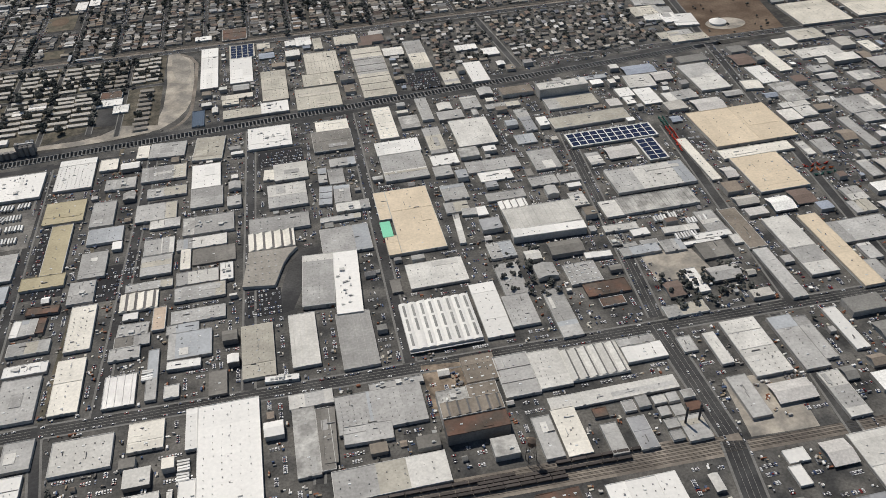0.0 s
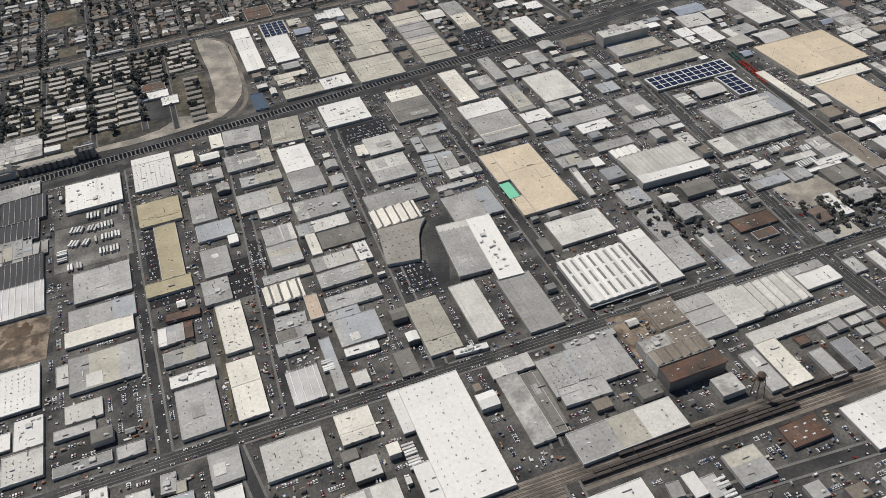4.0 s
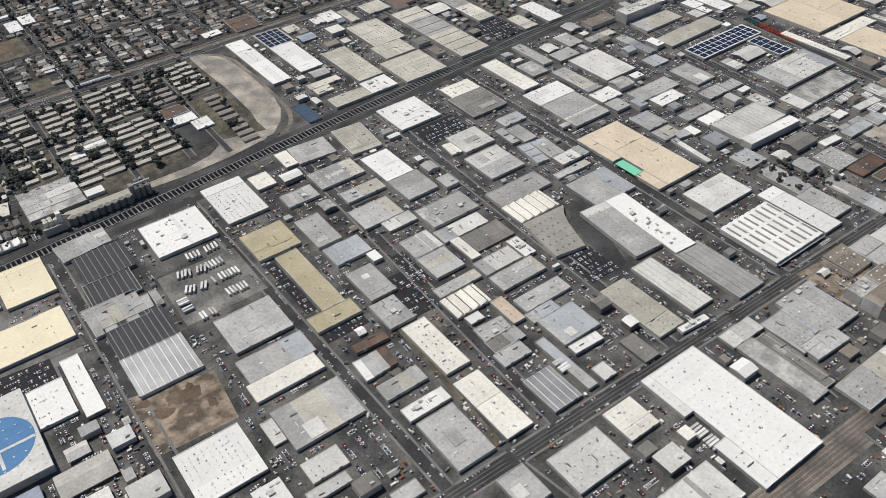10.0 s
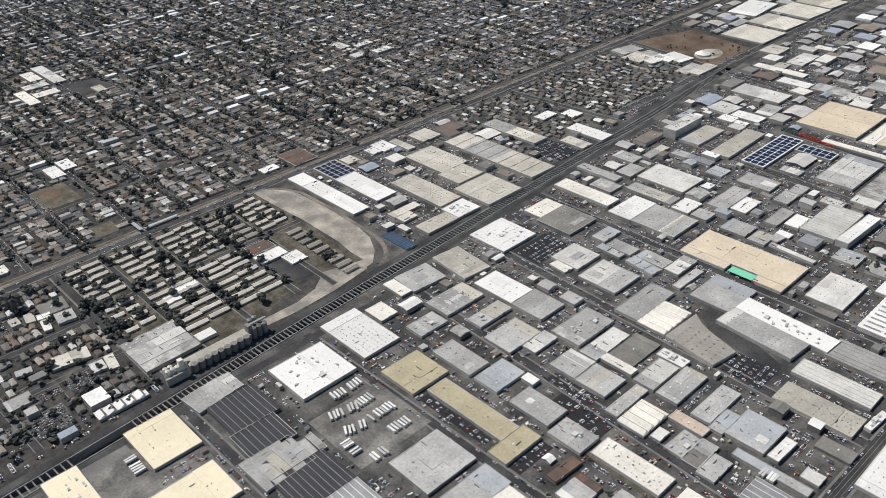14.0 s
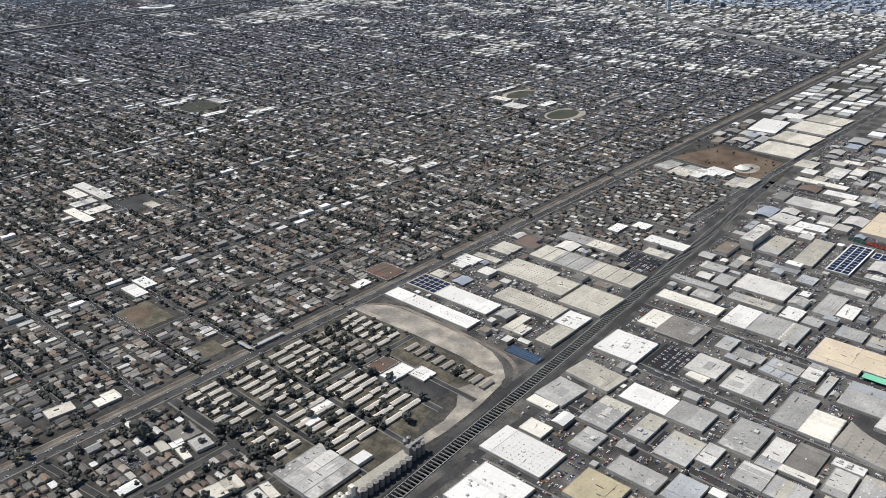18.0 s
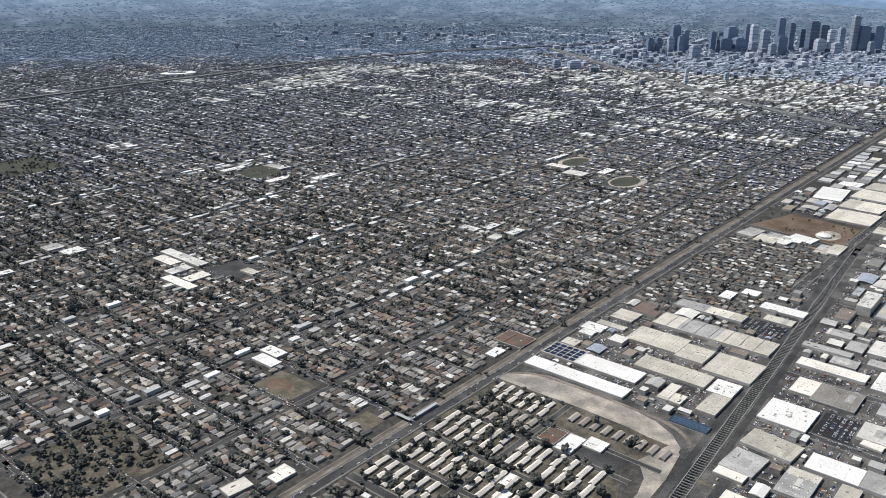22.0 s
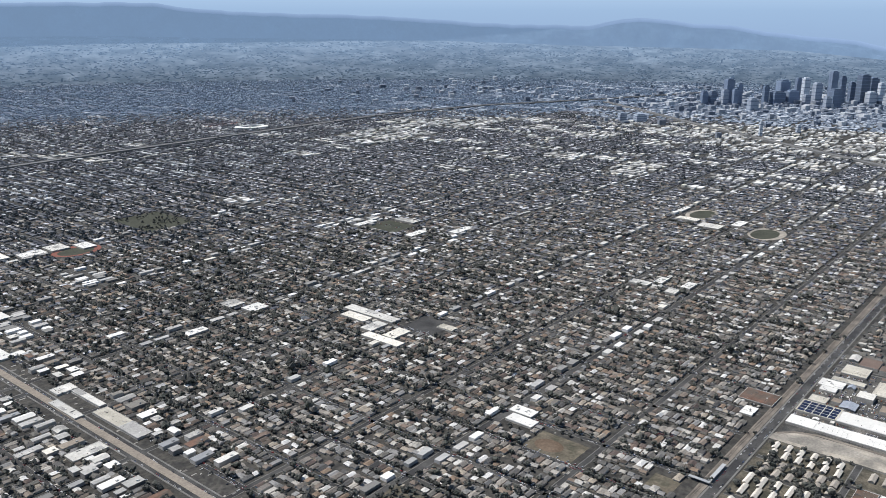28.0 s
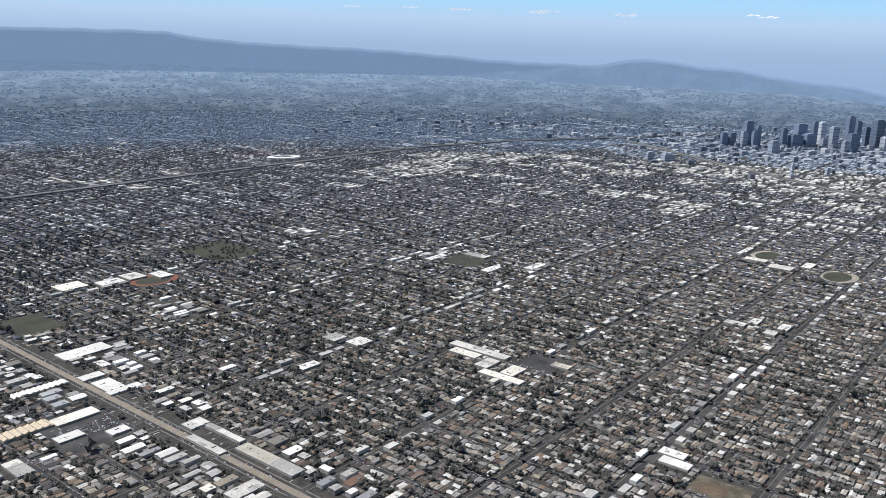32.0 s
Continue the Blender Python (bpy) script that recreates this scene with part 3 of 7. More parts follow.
def warehouse(u0, v0, u1, v1, h, tone, extra, name="warehouse", turn=0.0, low=.54):
    if h < 5:
        dz = h * (1 - low)          # most halls are a single low storey
        h -= dz
        if v0 < 345 and u0 < 660:
            u0, u1, v0, v1 = u0 + dz * .35, u1 + dz * .35, v0 + dz * .9, v1 + dz * .9
    w, d = u1 - u0, v1 - v0
    mark(u0, v0, u1, v1, 1.0)
    HOLES.append((u0 - 4, v0 - 3, u1 + 4, v1 + 3))
    t = thing(name, (u0 + u1) / 2, (v0 + v1) / 2, turn=radians(turn), label="%s hall with %s" % (LABEL[tone], EXTRA[extra]), category="warehouse", group="halls of the works district")
    m = ROOF[tone]
    a, b, p = w / 2, d / 2, .22
    wall = WALL_DARK if tone in ("dark", "slate", "rust") else WALL
    boxes_part("wall", [(-a, -b, 0, a, b, h - .3)], wall, t)
    along = w > d
    cuts = [-1.0] + ([] if extra in "wrs" or max(w, d) < 14 else sorted(hr.uniform(-.75, .75) for i in range(hr.choice((0, 1, 1, 2, 2, 3) if w * d < 900 else (1, 2, 3, 4))))) + [1.0]
    for i, (c0, c1) in enumerate(zip(cuts[:-1], cuts[1:])):
        q = 0 if extra in "jwrs" else hr.choice((0, 0, .1, .16, .24))
        x0, x1 = (c0 * (a - p), c1 * (a - p)) if along else (-a + p, a - p)
        y0, y1 = (-b + p, b - p) if along else (c0 * (b - p), c1 * (b - p))
        roof = boxes_part("roof", [(x0, y0, h - .3, x1, y1, h - .06 + q)], ROOF[hr.choice(BAY[tone])] if tone in BAY and i else m, t)
    boxes_part("parapet", [(-a - .03, -b - .03, h - .42, a + .03, -b + p, h + .22), (-a - .03, b - p, h - .42, a + .03, b + .03, h + .22),
                           (-a - .03, -b + p, h - .42, -a + p, b - p, h + .22), (a - p, -b + p, h - .42, a + .03, b - p, h + .22)], m if hr.random() < .6 else TRIM, t)
    z = h - .06
    if extra in "vjmk-":
        n = min(5, int(w * d / 120)) if extra in "v" else min(2, int(w * d / 260))
        nu = max(1, round(math.sqrt(n * w / d)))
        nv = max(1, round(n / nu)) if n else 0
        for i in range(nu):
            for j in range(nv):
                attach("vent" if (i * 7 + j * 3) % 5 else "skylight", vent_me if (i * 7 + j * 3) % 5 else sky_me, roof,
                       ((i + .5) / nu * (w - 2) - a + 1 + hr.uniform(-.8, .8), (j + .5) / nv * (d - 2) - b + 1 + hr.uniform(-.8, .8), z))
    if extra == "m":
        for i in range(max(4, min(10, int(w * d / 90)))):
            attach("air_conditioner", ac_me, roof, (hr.uniform(-.4, .4) * w, hr.uniform(-.4, .4) * d, z), turn=hr.choice((0, 1.571)))
        boxes_part("plant_room", [(-1.6, -1.3, z, 1.6, 1.3, z + 1.1)], TRIM, t, place=(hr.uniform(-.25, .25) * w, hr.uniform(-.25, .25) * d, 0))
    if extra == "k":
        nu, nv = max(2, min(5, int(w / 5))), max(2, min(5, int(d / 5)))
        for i in range(nu):
            for j in range(nv):
                attach("skylight", sky_me, roof, ((i + .5) / nu * w - a, (j + .5) / nv * d - b, z))
    if extra == "j":
        along_u = w > d
        n = max(3, int(max(w, d) / 13))
        for i in range(1, n):
            q = i / n * (w if along_u else d) - (a if along_u else b)
            boxes_part("roof_seam", [(q - .15, -b + p, z, q + .15, b - p, z + .3) if along_u else (-a + p, q - .15, z, a - p, q + .15, z + .3)], WALL_DARK, t)
    if extra == "r":
        n = max(4, int(w / 3.6))
        for i in range(n):
            q = (i + .5) / n * (w - .6) - a + .3
            boxes_part("roof_rib", [(q - (.2 if tone == "metal" else .11), -b + p, z, q + (.2 if tone == "metal" else .11), b - p, z + .3)], (ROOF["white"] if tone == "metal" else ROOF["metal"] if tone == "slate" else m), t)
    if extra == "w":
        n = max(4, int(w / 5.2))
        s = (w - .8) / n
        if tone == "white" and d > 30:
            b = d / 4 - .4
        vs = [(0, -b + .5, z), (s * .55, -b + .5, z + 1.1), (s * .8, -b + .5, z), (0, b - .5, z), (s * .55, b - .5, z + 1.1), (s * .8, b - .5, z)]
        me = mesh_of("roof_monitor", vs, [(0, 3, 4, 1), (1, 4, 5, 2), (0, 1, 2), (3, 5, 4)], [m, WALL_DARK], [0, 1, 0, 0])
        for i in range(n):
            for y in ((-d / 4, d / 4) if tone == "white" and d > 30 else (0,)):
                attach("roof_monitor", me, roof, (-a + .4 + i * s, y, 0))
        b = d / 2
    if extra == "s":
        nu, nv = max(2, int(w / 6)), max(2, int(d / 6))
        for i in range(nu):
            for j in range(nv):
                attach("solar_panel", panel_me, roof, ((i + .5) / nu * (w - 2) - a + 1, (j + .5) / nv * (d - 2) - b + 1, z), size=((w - 2) / nu - .8, (d - 2) / nv - .8, 1))
    if w * d > 90 and extra not in "wrs":
        # rows of small vents and hatches, with a few ducts
        dots, step = [], hr.choice((3.2, 3.8, 4.6, 5.6))
        for i in range(int((w - 2) / step)):
            for j in range(int((d - 2) / step)):
                if hr.random() < (.22 if tone in ("tan", "khaki", "yellow") else .85 if extra in "vk" else .6):
                    x, y, r = -a + 1.4 + (i + .4) * step + hr.uniform(-.3, .3), -b + 1.4 + (j + .4) * step + hr.uniform(-.3, .3), hr.choice((.13, .16, .2, .27))
                    dots.append((x - r, y - r, z, x + r, y + r, z + .24 + hr.choice((.15, .2, .3))))
        for i in range(hr.randint(0, 2)):
            x, y, r = hr.uniform(-.7, .5) * a, hr.uniform(-.7, .7) * b, hr.uniform(2, 5)
            dots.append((x, y, z, min(x + r, a - .4), y + .35, z + .6) if hr.random() < .5 else (x, y, z, x + .35, min(y + r, b - .4), z + .6))
        if dots:
            tagged(boxes_part("roof_vents", dots, DOTS_PALE if tone in ("white", "cream", "yellow") or hr.random() < .4 else DOTS, roof), kind="stuff")
    if w * d > 260 and extra in "vm-k" and hr.random() < .45:
        sw, sd = hr.uniform(.15, .5) * w, hr.uniform(.12, .4) * d
        x, y = hr.uniform(-a + p + .3, a - p - .3 - sw), hr.uniform(-b + p + .3, b - p - .3 - sd)
        boxes_part("roof_patch", [(x, y, z, x + sw, y + sd, z + .27)], ROOF[hr.choice(("grey", "pale", "grey"))] if tone in ("grey", "pale", "stained", "dark", "brown") else m, t)
    n = min(2, int(w / 8))
    for i in range(n):
        if hr.random() < .7:
            attach("dock_door", door_me, t, ((i + .5) / n * w - a, -b, 0))
    return t


def hall_at(u, v, w, d, turn, h, tone, extra, name="warehouse"):
    """A hall by its middle, its sides and its turn in degrees."""
    return warehouse(u - w / 2, v - d / 2, u + w / 2, v + d / 2, h, tone, extra, name, turn, .8)


win_v = mesh_of("window", *box_data([(-.7, -.05, 0, .7, 0, 1.1)]), [SOLAR])


def office_windows(t):
    """Four rows of windows on the two visible faces of the tall office block."""
    (a, b), h = max(((abs(v.co.x), abs(v.co.y)) for v in t.children[0].data.vertices)), 9.0
    for r in range(4):
        for i in range(9):
            attach("window", win_v, t, (-a + (i + .5) * 2 * a / 9, -b, 1 + r * 2.0))
        for i in range(6):
            attach("window", win_v, t, (-a, -b + (i + .5) * 2 * b / 6, 1 + r * 2.0), turn=radians(-90))


warehouse(378.4, 414.7, 394.6, 505.2, 3.6, 'white', 'v')
warehouse(405.3, 418.2, 426.0, 473.5, 3.6, 'white', '-')
warehouse(405.2, 473.7, 429.4, 506.0, 3.2, 'stone', 's')
warehouse(398.5, 522.4, 422.7, 551.6, 2.4, 'rust', '-')
warehouse(371.3, 529.9, 387.6, 540.3, 2.4, 'white', '-')
warehouse(288.9, 406.1, 311.1, 419.0, 3.2, 'white', '-')
warehouse(304.2, 391.0, 317.6, 405.9, 2.4, 'white', '-')
warehouse(372.7, 345.7, 383.0, 374.1, 2.4, 'blue', 'r')
warehouse(469.5, 485.6, 484.9, 506.1, 2.8, 'white', '-')
warehouse(507.0, 474.7, 529.4, 496.6, 3.2, 'stone', '-')
warehouse(486.3, 471.6, 494.8, 499.1, 3.2, 'stone', '-')
warehouse(474.7, 415.9, 505.7, 463.1, 4.0, 'sand', 'v')
warehouse(470.0, 390.7, 499.2, 415.7, 4.0, 'stone', '-')
warehouse(519.4, 353.8, 548.1, 459.9, 4.0, 'stone', 'j')
warehouse(432.9, 373.3, 455.6, 433.8, 4.0, 'stone', 'v')
warehouse(430.7, 350.5, 454.2, 370.5, 4.0, 'white', 'm')
warehouse(398.6, 350.0, 430.4, 365.2, 4.0, 'stone', 'v')
warehouse(461.2, 347.7, 499.8, 387.5, 4.0, 'stone', 'v')
warehouse(397.2, 387.3, 424.9, 396.1, 3.2, 'stone', '-')
warehouse(417.8, 290.5, 452.3, 325.0, 3.6, 'white', 'm')
warehouse(472.5, 303.2, 499.1, 319.9, 4.0, 'cream', 'v')
warehouse(468.0, 271.0, 499.6, 303.0, 4.0, 'dark', '-')
warehouse(521.1, 276.9, 536.4, 330.5, 4.0, 'cream', 'k')
warehouse(515.0, 251.8, 549.6, 271.7, 4.0, 'white', 'v')
warehouse(515.6, 213.9, 548.4, 251.6, 4.0, 'grey', 'v')
warehouse(555.6, 243.1, 569.0, 284.7, 4.0, 'grey', '-')
warehouse(578.7, 247.0, 609.9, 290.3, 4.0, 'pale', '-')
warehouse(559.6, 298.0, 569.2, 337.8, 4.0, 'grey', '-')
warehouse(571.3, 396.7, 588.5, 462.3, 4.0, 'stone', '-')
warehouse(617.6, 425.8, 638.3, 438.0, 3.2, 'white', '-')
warehouse(640.3, 407.9, 655.6, 424.2, 3.2, 'white', '-')
warehouse(616.2, 355.9, 632.5, 397.2, 4.0, 'white', 'v')
warehouse(592.2, 358.6, 606.2, 384.9, 2.8, 'stone', '-')
warehouse(478.0, 247.3, 497.8, 258.9, 2.8, 'grey', '-')
warehouse(475.3, 223.1, 486.7, 244.3, 2.8, 'grey', '-')
warehouse(435.5, 238.0, 460.8, 261.5, 3.6, 'pale', '-')
warehouse(429.6, 202.3, 457.6, 232.7, 3.6, 'grey', 'v')
warehouse(374.6, 244.1, 396.0, 278.0, 3.6, 'white', 'v')
warehouse(374.6, 218.3, 397.6, 243.9, 3.6, 'grey', '-')
warehouse(342.8, 240.3, 371.1, 252.5, 3.6, 'grey', 'm')
warehouse(336.8, 264.1, 370.1, 284.9, 3.6, 'grey', 'k')
warehouse(336.7, 210.2, 365.1, 231.9, 3.6, 'grey', 'v')
warehouse(347.3, 199.5, 368.0, 210.0, 3.2, 'pale', '-')
warehouse(345.3, 168.3, 365.1, 186.6, 3.6, 'grey', 'v')
warehouse(344.6, 146.3, 364.4, 167.5, 3.6, 'grey', 'v')
warehouse(370.2, 184.8, 405.1, 206.3, 3.6, 'stained', 'm')
warehouse(366.9, 169.2, 400.1, 181.6, 3.2, 'grey', '-')
warehouse(377.7, 151.3, 405.7, 169.0, 2.0, 'dark', '-')
warehouse(369.9, 146.7, 376.5, 169.0, 3.6, 'cream', '-')
warehouse(395.6, 129.2, 403.8, 147.2, 3.6, 'white', 'm')
warehouse(368.0, 130.5, 394.5, 144.2, 3.2, 'grey', '-')
warehouse(367.4, 114.7, 398.9, 128.8, 3.2, 'grey', 'k')
warehouse(415.3, 174.4, 456.6, 192.1, 3.6, 'grey', 'v')
warehouse(414.2, 154.2, 445.0, 174.2, 3.6, 'cream', 'w')
warehouse(461.8, 137.2, 494.8, 166.4, 3.6, 'grey', '-')
warehouse(305.8, 191.9, 329.6, 209.9, 3.6, 'blue_grey', 'v')
warehouse(304.9, 154.0, 322.0, 181.9, 3.6, 'grey', '-')
warehouse(301.4, 129.2, 317.5, 151.1, 3.6, 'grey', 'm')
warehouse(305.9, 85.0, 320.9, 126.1, 3.6, 'cream', 'v')
warehouse(304.6, 35.7, 320.3, 78.0, 3.6, 'cream', 'v')
warehouse(276.1, 35.4, 297.4, 69.3, 3.6, 'grey', 'v')
warehouse(273.4, 89.3, 297.3, 100.1, 3.6, 'grey', '-')
warehouse(274.8, 71.9, 299.1, 80.7, 3.6, 'white', 'm')
warehouse(332.7, 33.7, 349.9, 57.8, 3.6, 'metal', 'r')
warehouse(365.8, 63.0, 390.7, 85.2, 3.6, 'grey', 'v')
warehouse(334.6, 113.5, 357.6, 130.7, 3.2, 'cream', 'w')
warehouse(512.1, 125.3, 542.2, 201.0, 4.0, 'tan', 'v')
warehouse(503.6, 125.3, 511.9, 146.0, 4.0, 'tan', '-')
warehouse(503.6, 166.0, 511.9, 201.0, 4.0, 'tan', '-')
warehouse(511.4, 88.6, 548.1, 113.0, 3.6, 'pale', 'v')
warehouse(565.6, 67.4, 580.6, 98.3, 3.6, 'grey', '-')
warehouse(562.3, 39.6, 579.0, 67.2, 3.6, 'grey', 'v')
warehouse(545.8, 34.4, 561.5, 83.0, 3.6, 'white', 'v')
warehouse(607.4, 67.0, 627.9, 87.0, 3.2, 'grey', 'k')
warehouse(587.6, 24.4, 600.0, 67.2, 2.8, 'grey', '-')
warehouse(613.6, 54.4, 640.9, 66.8, 2.4, 'rust', '-')
warehouse(618.6, 44.1, 633.6, 51.7, 2.4, 'rust', '-')
warehouse(462.8, 30.1, 483.3, 77.1, 3.6, 'grey', 'r')
warehouse(435.3, 38.7, 451.1, 83.7, 3.6, 'pale', 'r')
warehouse(407.6, 36.7, 426.1, 80.6, 3.6, 'stone', 'v')
warehouse(383.9, -53.7, 415.8, 22.0, 4.0, 'white', 'v')
warehouse(375.4, -53.7, 383.7, -25.0, 4.0, 'white', '-')
warehouse(377.9, -6.0, 383.7, 22.0, 4.0, 'white', '-')
warehouse(348.8, -0.4, 366.9, 18.9, 3.6, 'cream', 'v')
warehouse(311.0, -6.4, 341.5, 16.0, 3.6, 'pale', 'v')
warehouse(311.4, -49.9, 366.5, -28.1, 4.0, 'pale', 'v')
warehouse(225.4, 265.3, 263.6, 301.6, 4.0, 'white', 'm')
warehouse(272.5, 268.9, 300.4, 313.9, 4.0, 'white', 'v')
warehouse(271.6, 224.6, 299.7, 252.8, 3.6, 'khaki', 'v')
warehouse(279.9, 164.4, 294.2, 221.6, 3.6, 'khaki', 'v')
warehouse(269.5, 151.1, 296.9, 164.2, 3.6, 'khaki', '-')
warehouse(182.3, 269.5, 212.3, 300.1, 3.6, 'slate', 'r')
warehouse(178.2, 199.1, 210.7, 227.6, 3.6, 'slate', 'r')
warehouse(177.2, 168.1, 211.1, 198.9, 3.6, 'metal', 'r')
warehouse(175.8, 90.3, 208.7, 123.4, 3.6, 'white', 'v')
warehouse(224.7, 141.2, 262.8, 159.5, 3.6, 'grey', '-')
warehouse(222.2, 128.2, 260.5, 141.0, 3.6, 'cream', 'v')
warehouse(223.8, 91.0, 261.8, 118.9, 3.6, 'grey', 'v')
warehouse(228.3, 165.1, 262.1, 194.7, 3.6, 'grey', 'v')
warehouse(140.3, 277.4, 168.1, 313.7, 4.0, 'yellow', '-')
warehouse(118.8, 232.4, 165.2, 261.8, 4.0, 'yellow', '-')
warehouse(93.8, 273.0, 112.5, 309.5, 4.0, 'yellow', 'm')
warehouse(151.6, 171.8, 161.3, 218.1, 4.0, 'white', '-')
warehouse(129.7, 179.3, 149.7, 207.7, 3.2, 'white', 'v')
warehouse(766.7, 193.5, 833.5, 248.6, 4.4, 'tan', 'v')
warehouse(767.0, 129.0, 804.4, 176.3, 4.0, 'tan', 'v')
warehouse(763.8, 176.5, 820.5, 188.8, 3.6, 'cream', '-')
warehouse(742.5, 153.0, 749.9, 213.4, 3.6, 'cream', '-')
warehouse(662.6, 224.5, 733.1, 245.0, 3.6, 'white', 's')
warehouse(711.3, 190.3, 727.1, 222.3, 3.6, 'white', 's')
warehouse(672.5, 154.8, 732.1, 185.2, 4.0, 'grey', 'v')
warehouse(666.8, 129.9, 721.8, 149.9, 3.6, 'stained', 'r')
warehouse(664.9, 287.4, 708.0, 308.2, 3.6, 'grey', '-')
office_windows(warehouse(663.5, 310.5, 706.7, 323.5, 9.0, 'pale', 'm', 'office_block'))
warehouse(626.2, 199.0, 646.2, 227.7, 3.2, 'grey', '-')
warehouse(550.1, 162.4, 566.8, 175.5, 3.2, 'grey', '-')
warehouse(570.6, 154.5, 577.9, 164.9, 2.8, 'white', '-')
warehouse(750.5, 38.9, 769.1, 99.5, 4.4, 'pale', 'v')
warehouse(774.8, 21.7, 788.0, 97.1, 4.0, 'tan', 'v')
warehouse(787.7, 62.7, 828.0, 85.5, 3.6, 'grey', '-')
warehouse(711.3, 97.0, 724.8, 120.2, 3.2, 'grey', 'v')
warehouse(700.3, 90.6, 725.3, 97.0, 3.2, 'white', '-')
warehouse(696.2, 70.7, 716.1, 87.0, 3.2, 'dark', '-')
warehouse(728.9, 23.0, 738.7, 71.6, 3.6, 'grey', '-')
warehouse(728.2, 73.3, 740.7, 117.7, 3.2, 'brown', '-')
warehouse(677.4, 41.8, 686.0, 64.9, 3.6, 'white', 'm')
warehouse(651.1, 24.7, 676.9, 34.7, 2.8, 'grey', '-')
warehouse(663.6, -16.4, 670.5, 8.6, 3.6, 'pale', '-')
warehouse(676.7, -29.5, 697.8, 14.3, 4.0, 'pale', 'v')
warehouse(660.5, -54.7, 671.5, -25.6, 3.6, 'grey', 'v')
warehouse(704.3, -31.3, 718.8, 11.3, 3.6, 'grey', '-')
warehouse(739.0, -23.8, 747.2, 10.9, 3.2, 'white', '-')
warehouse(718.7, -26.4, 726.8, 8.2, 3.2, 'grey', 'v')
warehouse(707.9, -66.0, 719.8, -34.5, 3.6, 'pale', '-')
warehouse(698.6, -108.2, 720.0, -75.3, 3.6, 'pale', 'v')
warehouse(663.4, -84.3, 674.5, -76.5, 2.8, 'white', '-')
warehouse(661.6, -97.1, 668.1, -85.6, 2.8, 'white', '-')
warehouse(543.7, -12.2, 563.1, 18.7, 3.6, 'grey', 'j')
warehouse(563.3, -10.8, 581.2, 17.3, 3.6, 'pale', '-')
warehouse(581.1, -9.2, 614.0, 14.8, 3.2, 'pale', 'w')
warehouse(614.6, 9.1, 636.1, 15.1, 3.2, 'grey', '-')
warehouse(614.8, -4.0, 638.3, 8.1, 3.6, 'white', '-')
warehouse(564.0, -26.5, 634.3, -17.2, 2.8, 'pale', '-')
warehouse(551.7, -55.6, 561.5, -28.4, 3.6, 'grey', 'v')
warehouse(562.8, -56.7, 575.5, -25.8, 3.6, 'cream', 'v')
warehouse(584.2, -60.6, 592.6, -40.9, 3.2, 'grey', '-')
warehouse(598.6, -61.0, 608.2, -40.1, 3.2, 'metal', '-')
warehouse(623.5, -61.9, 636.2, -45.7, 3.2, 'grey', '-')
warehouse(573.3, -102.5, 608.4, -76.4, 3.6, 'white', 'v')
warehouse(508.0, -32.6, 540.4, -22.0, 7.4, 'rust', '-')
warehouse(508.0, -21.8, 540.4, -11.0, 8.0, 'brown', 'w')
warehouse(508.0, -10.8, 524.0, -1.4, 6.6, 'stained', 'm')
warehouse(524.2, -10.8, 540.4, -1.4, 7.2, 'brown', 'k')
warehouse(526.3, 3.7, 544.8, 23.5, 3.2, 'brown', 'k')
warehouse(455.0, -15.8, 501.4, 11.1, 3.6, 'grey', 'v')
warehouse(448.4, -56.1, 504.8, -37.3, 3.6, 'grey', 'v')
warehouse(168.8, 66.7, 194.6, 78.5, 2.8, 'white', '-')
warehouse(196.3, 63.4, 210.6, 83.6, 3.2, 'white', 'm')
warehouse(190.8, 42.9, 210.5, 61.5, 3.6, 'pale', 'v')
warehouse(215.4, 61.5, 236.2, 68.4, 3.2, 'grey', '-')
warehouse(214.7, 38.6, 242.9, 45.1, 2.8, 'grey', 'm')
warehouse(245.0, 37.1, 259.0, 45.6, 2.8, 'grey', '-')
warehouse(190.3, 8.5, 197.8, 25.1, 3.2, 'grey', '-')
warehouse(214.6, 13.1, 227.7, 26.3, 2.8, 'white', '-')
warehouse(231.2, 9.8, 239.5, 23.6, 3.2, 'white', 'm')
warehouse(207.8, -4.6, 214.4, 7.4, 2.8, 'white', '-')
warehouse(219.7, -19.6, 237.9, -8.1, 2.8, 'brown', '-')
warehouse(243.2, 0.3, 260.0, 8.8, 3.2, 'grey', 'm')
warehouse(286.3, 1.9, 301.5, 21.7, 3.6, 'grey', '-')
warehouse(286.3, -27.7, 299.3, -1.5, 3.6, 'white', 'j')
warehouse(408.9, -92.3, 422.3, -77.9, 3.2, 'grey', 'k')
warehouse(431.5, -90.1, 468.2, -72.3, 3.6, 'white', 'v')
warehouse(484.8, -91.1, 491.4, -78.6, 3.2, 'white', '-')
warehouse(491.6, -94.6, 498.9, -82.9, 3.2, 'grey', '-')
warehouse(507.2, -94.7, 524.4, -77.0, 3.6, 'grey', '-')
warehouse(430.7, -135.8, 450.4, -102.0, 4.0, 'white', 'v')
warehouse(477.6, -149.0, 493.9, -126.2, 3.6, 'stained', 'v')
warehouse(385.8, -93.1, 393.0, -75.7, 3.2, 'grey', '-')
warehouse(339.1, -80.4, 352.4, -69.8, 3.2, 'pale', '-')
warehouse(357.3, -84.3, 365.0, -73.1, 3.2, 'grey', '-')
warehouse(370.5, -86.5, 380.1, -75.4, 3.2, 'grey', 'v')
warehouse(797.8, 282.1, 824.7, 333.0, 4.0, 'pale', '-')
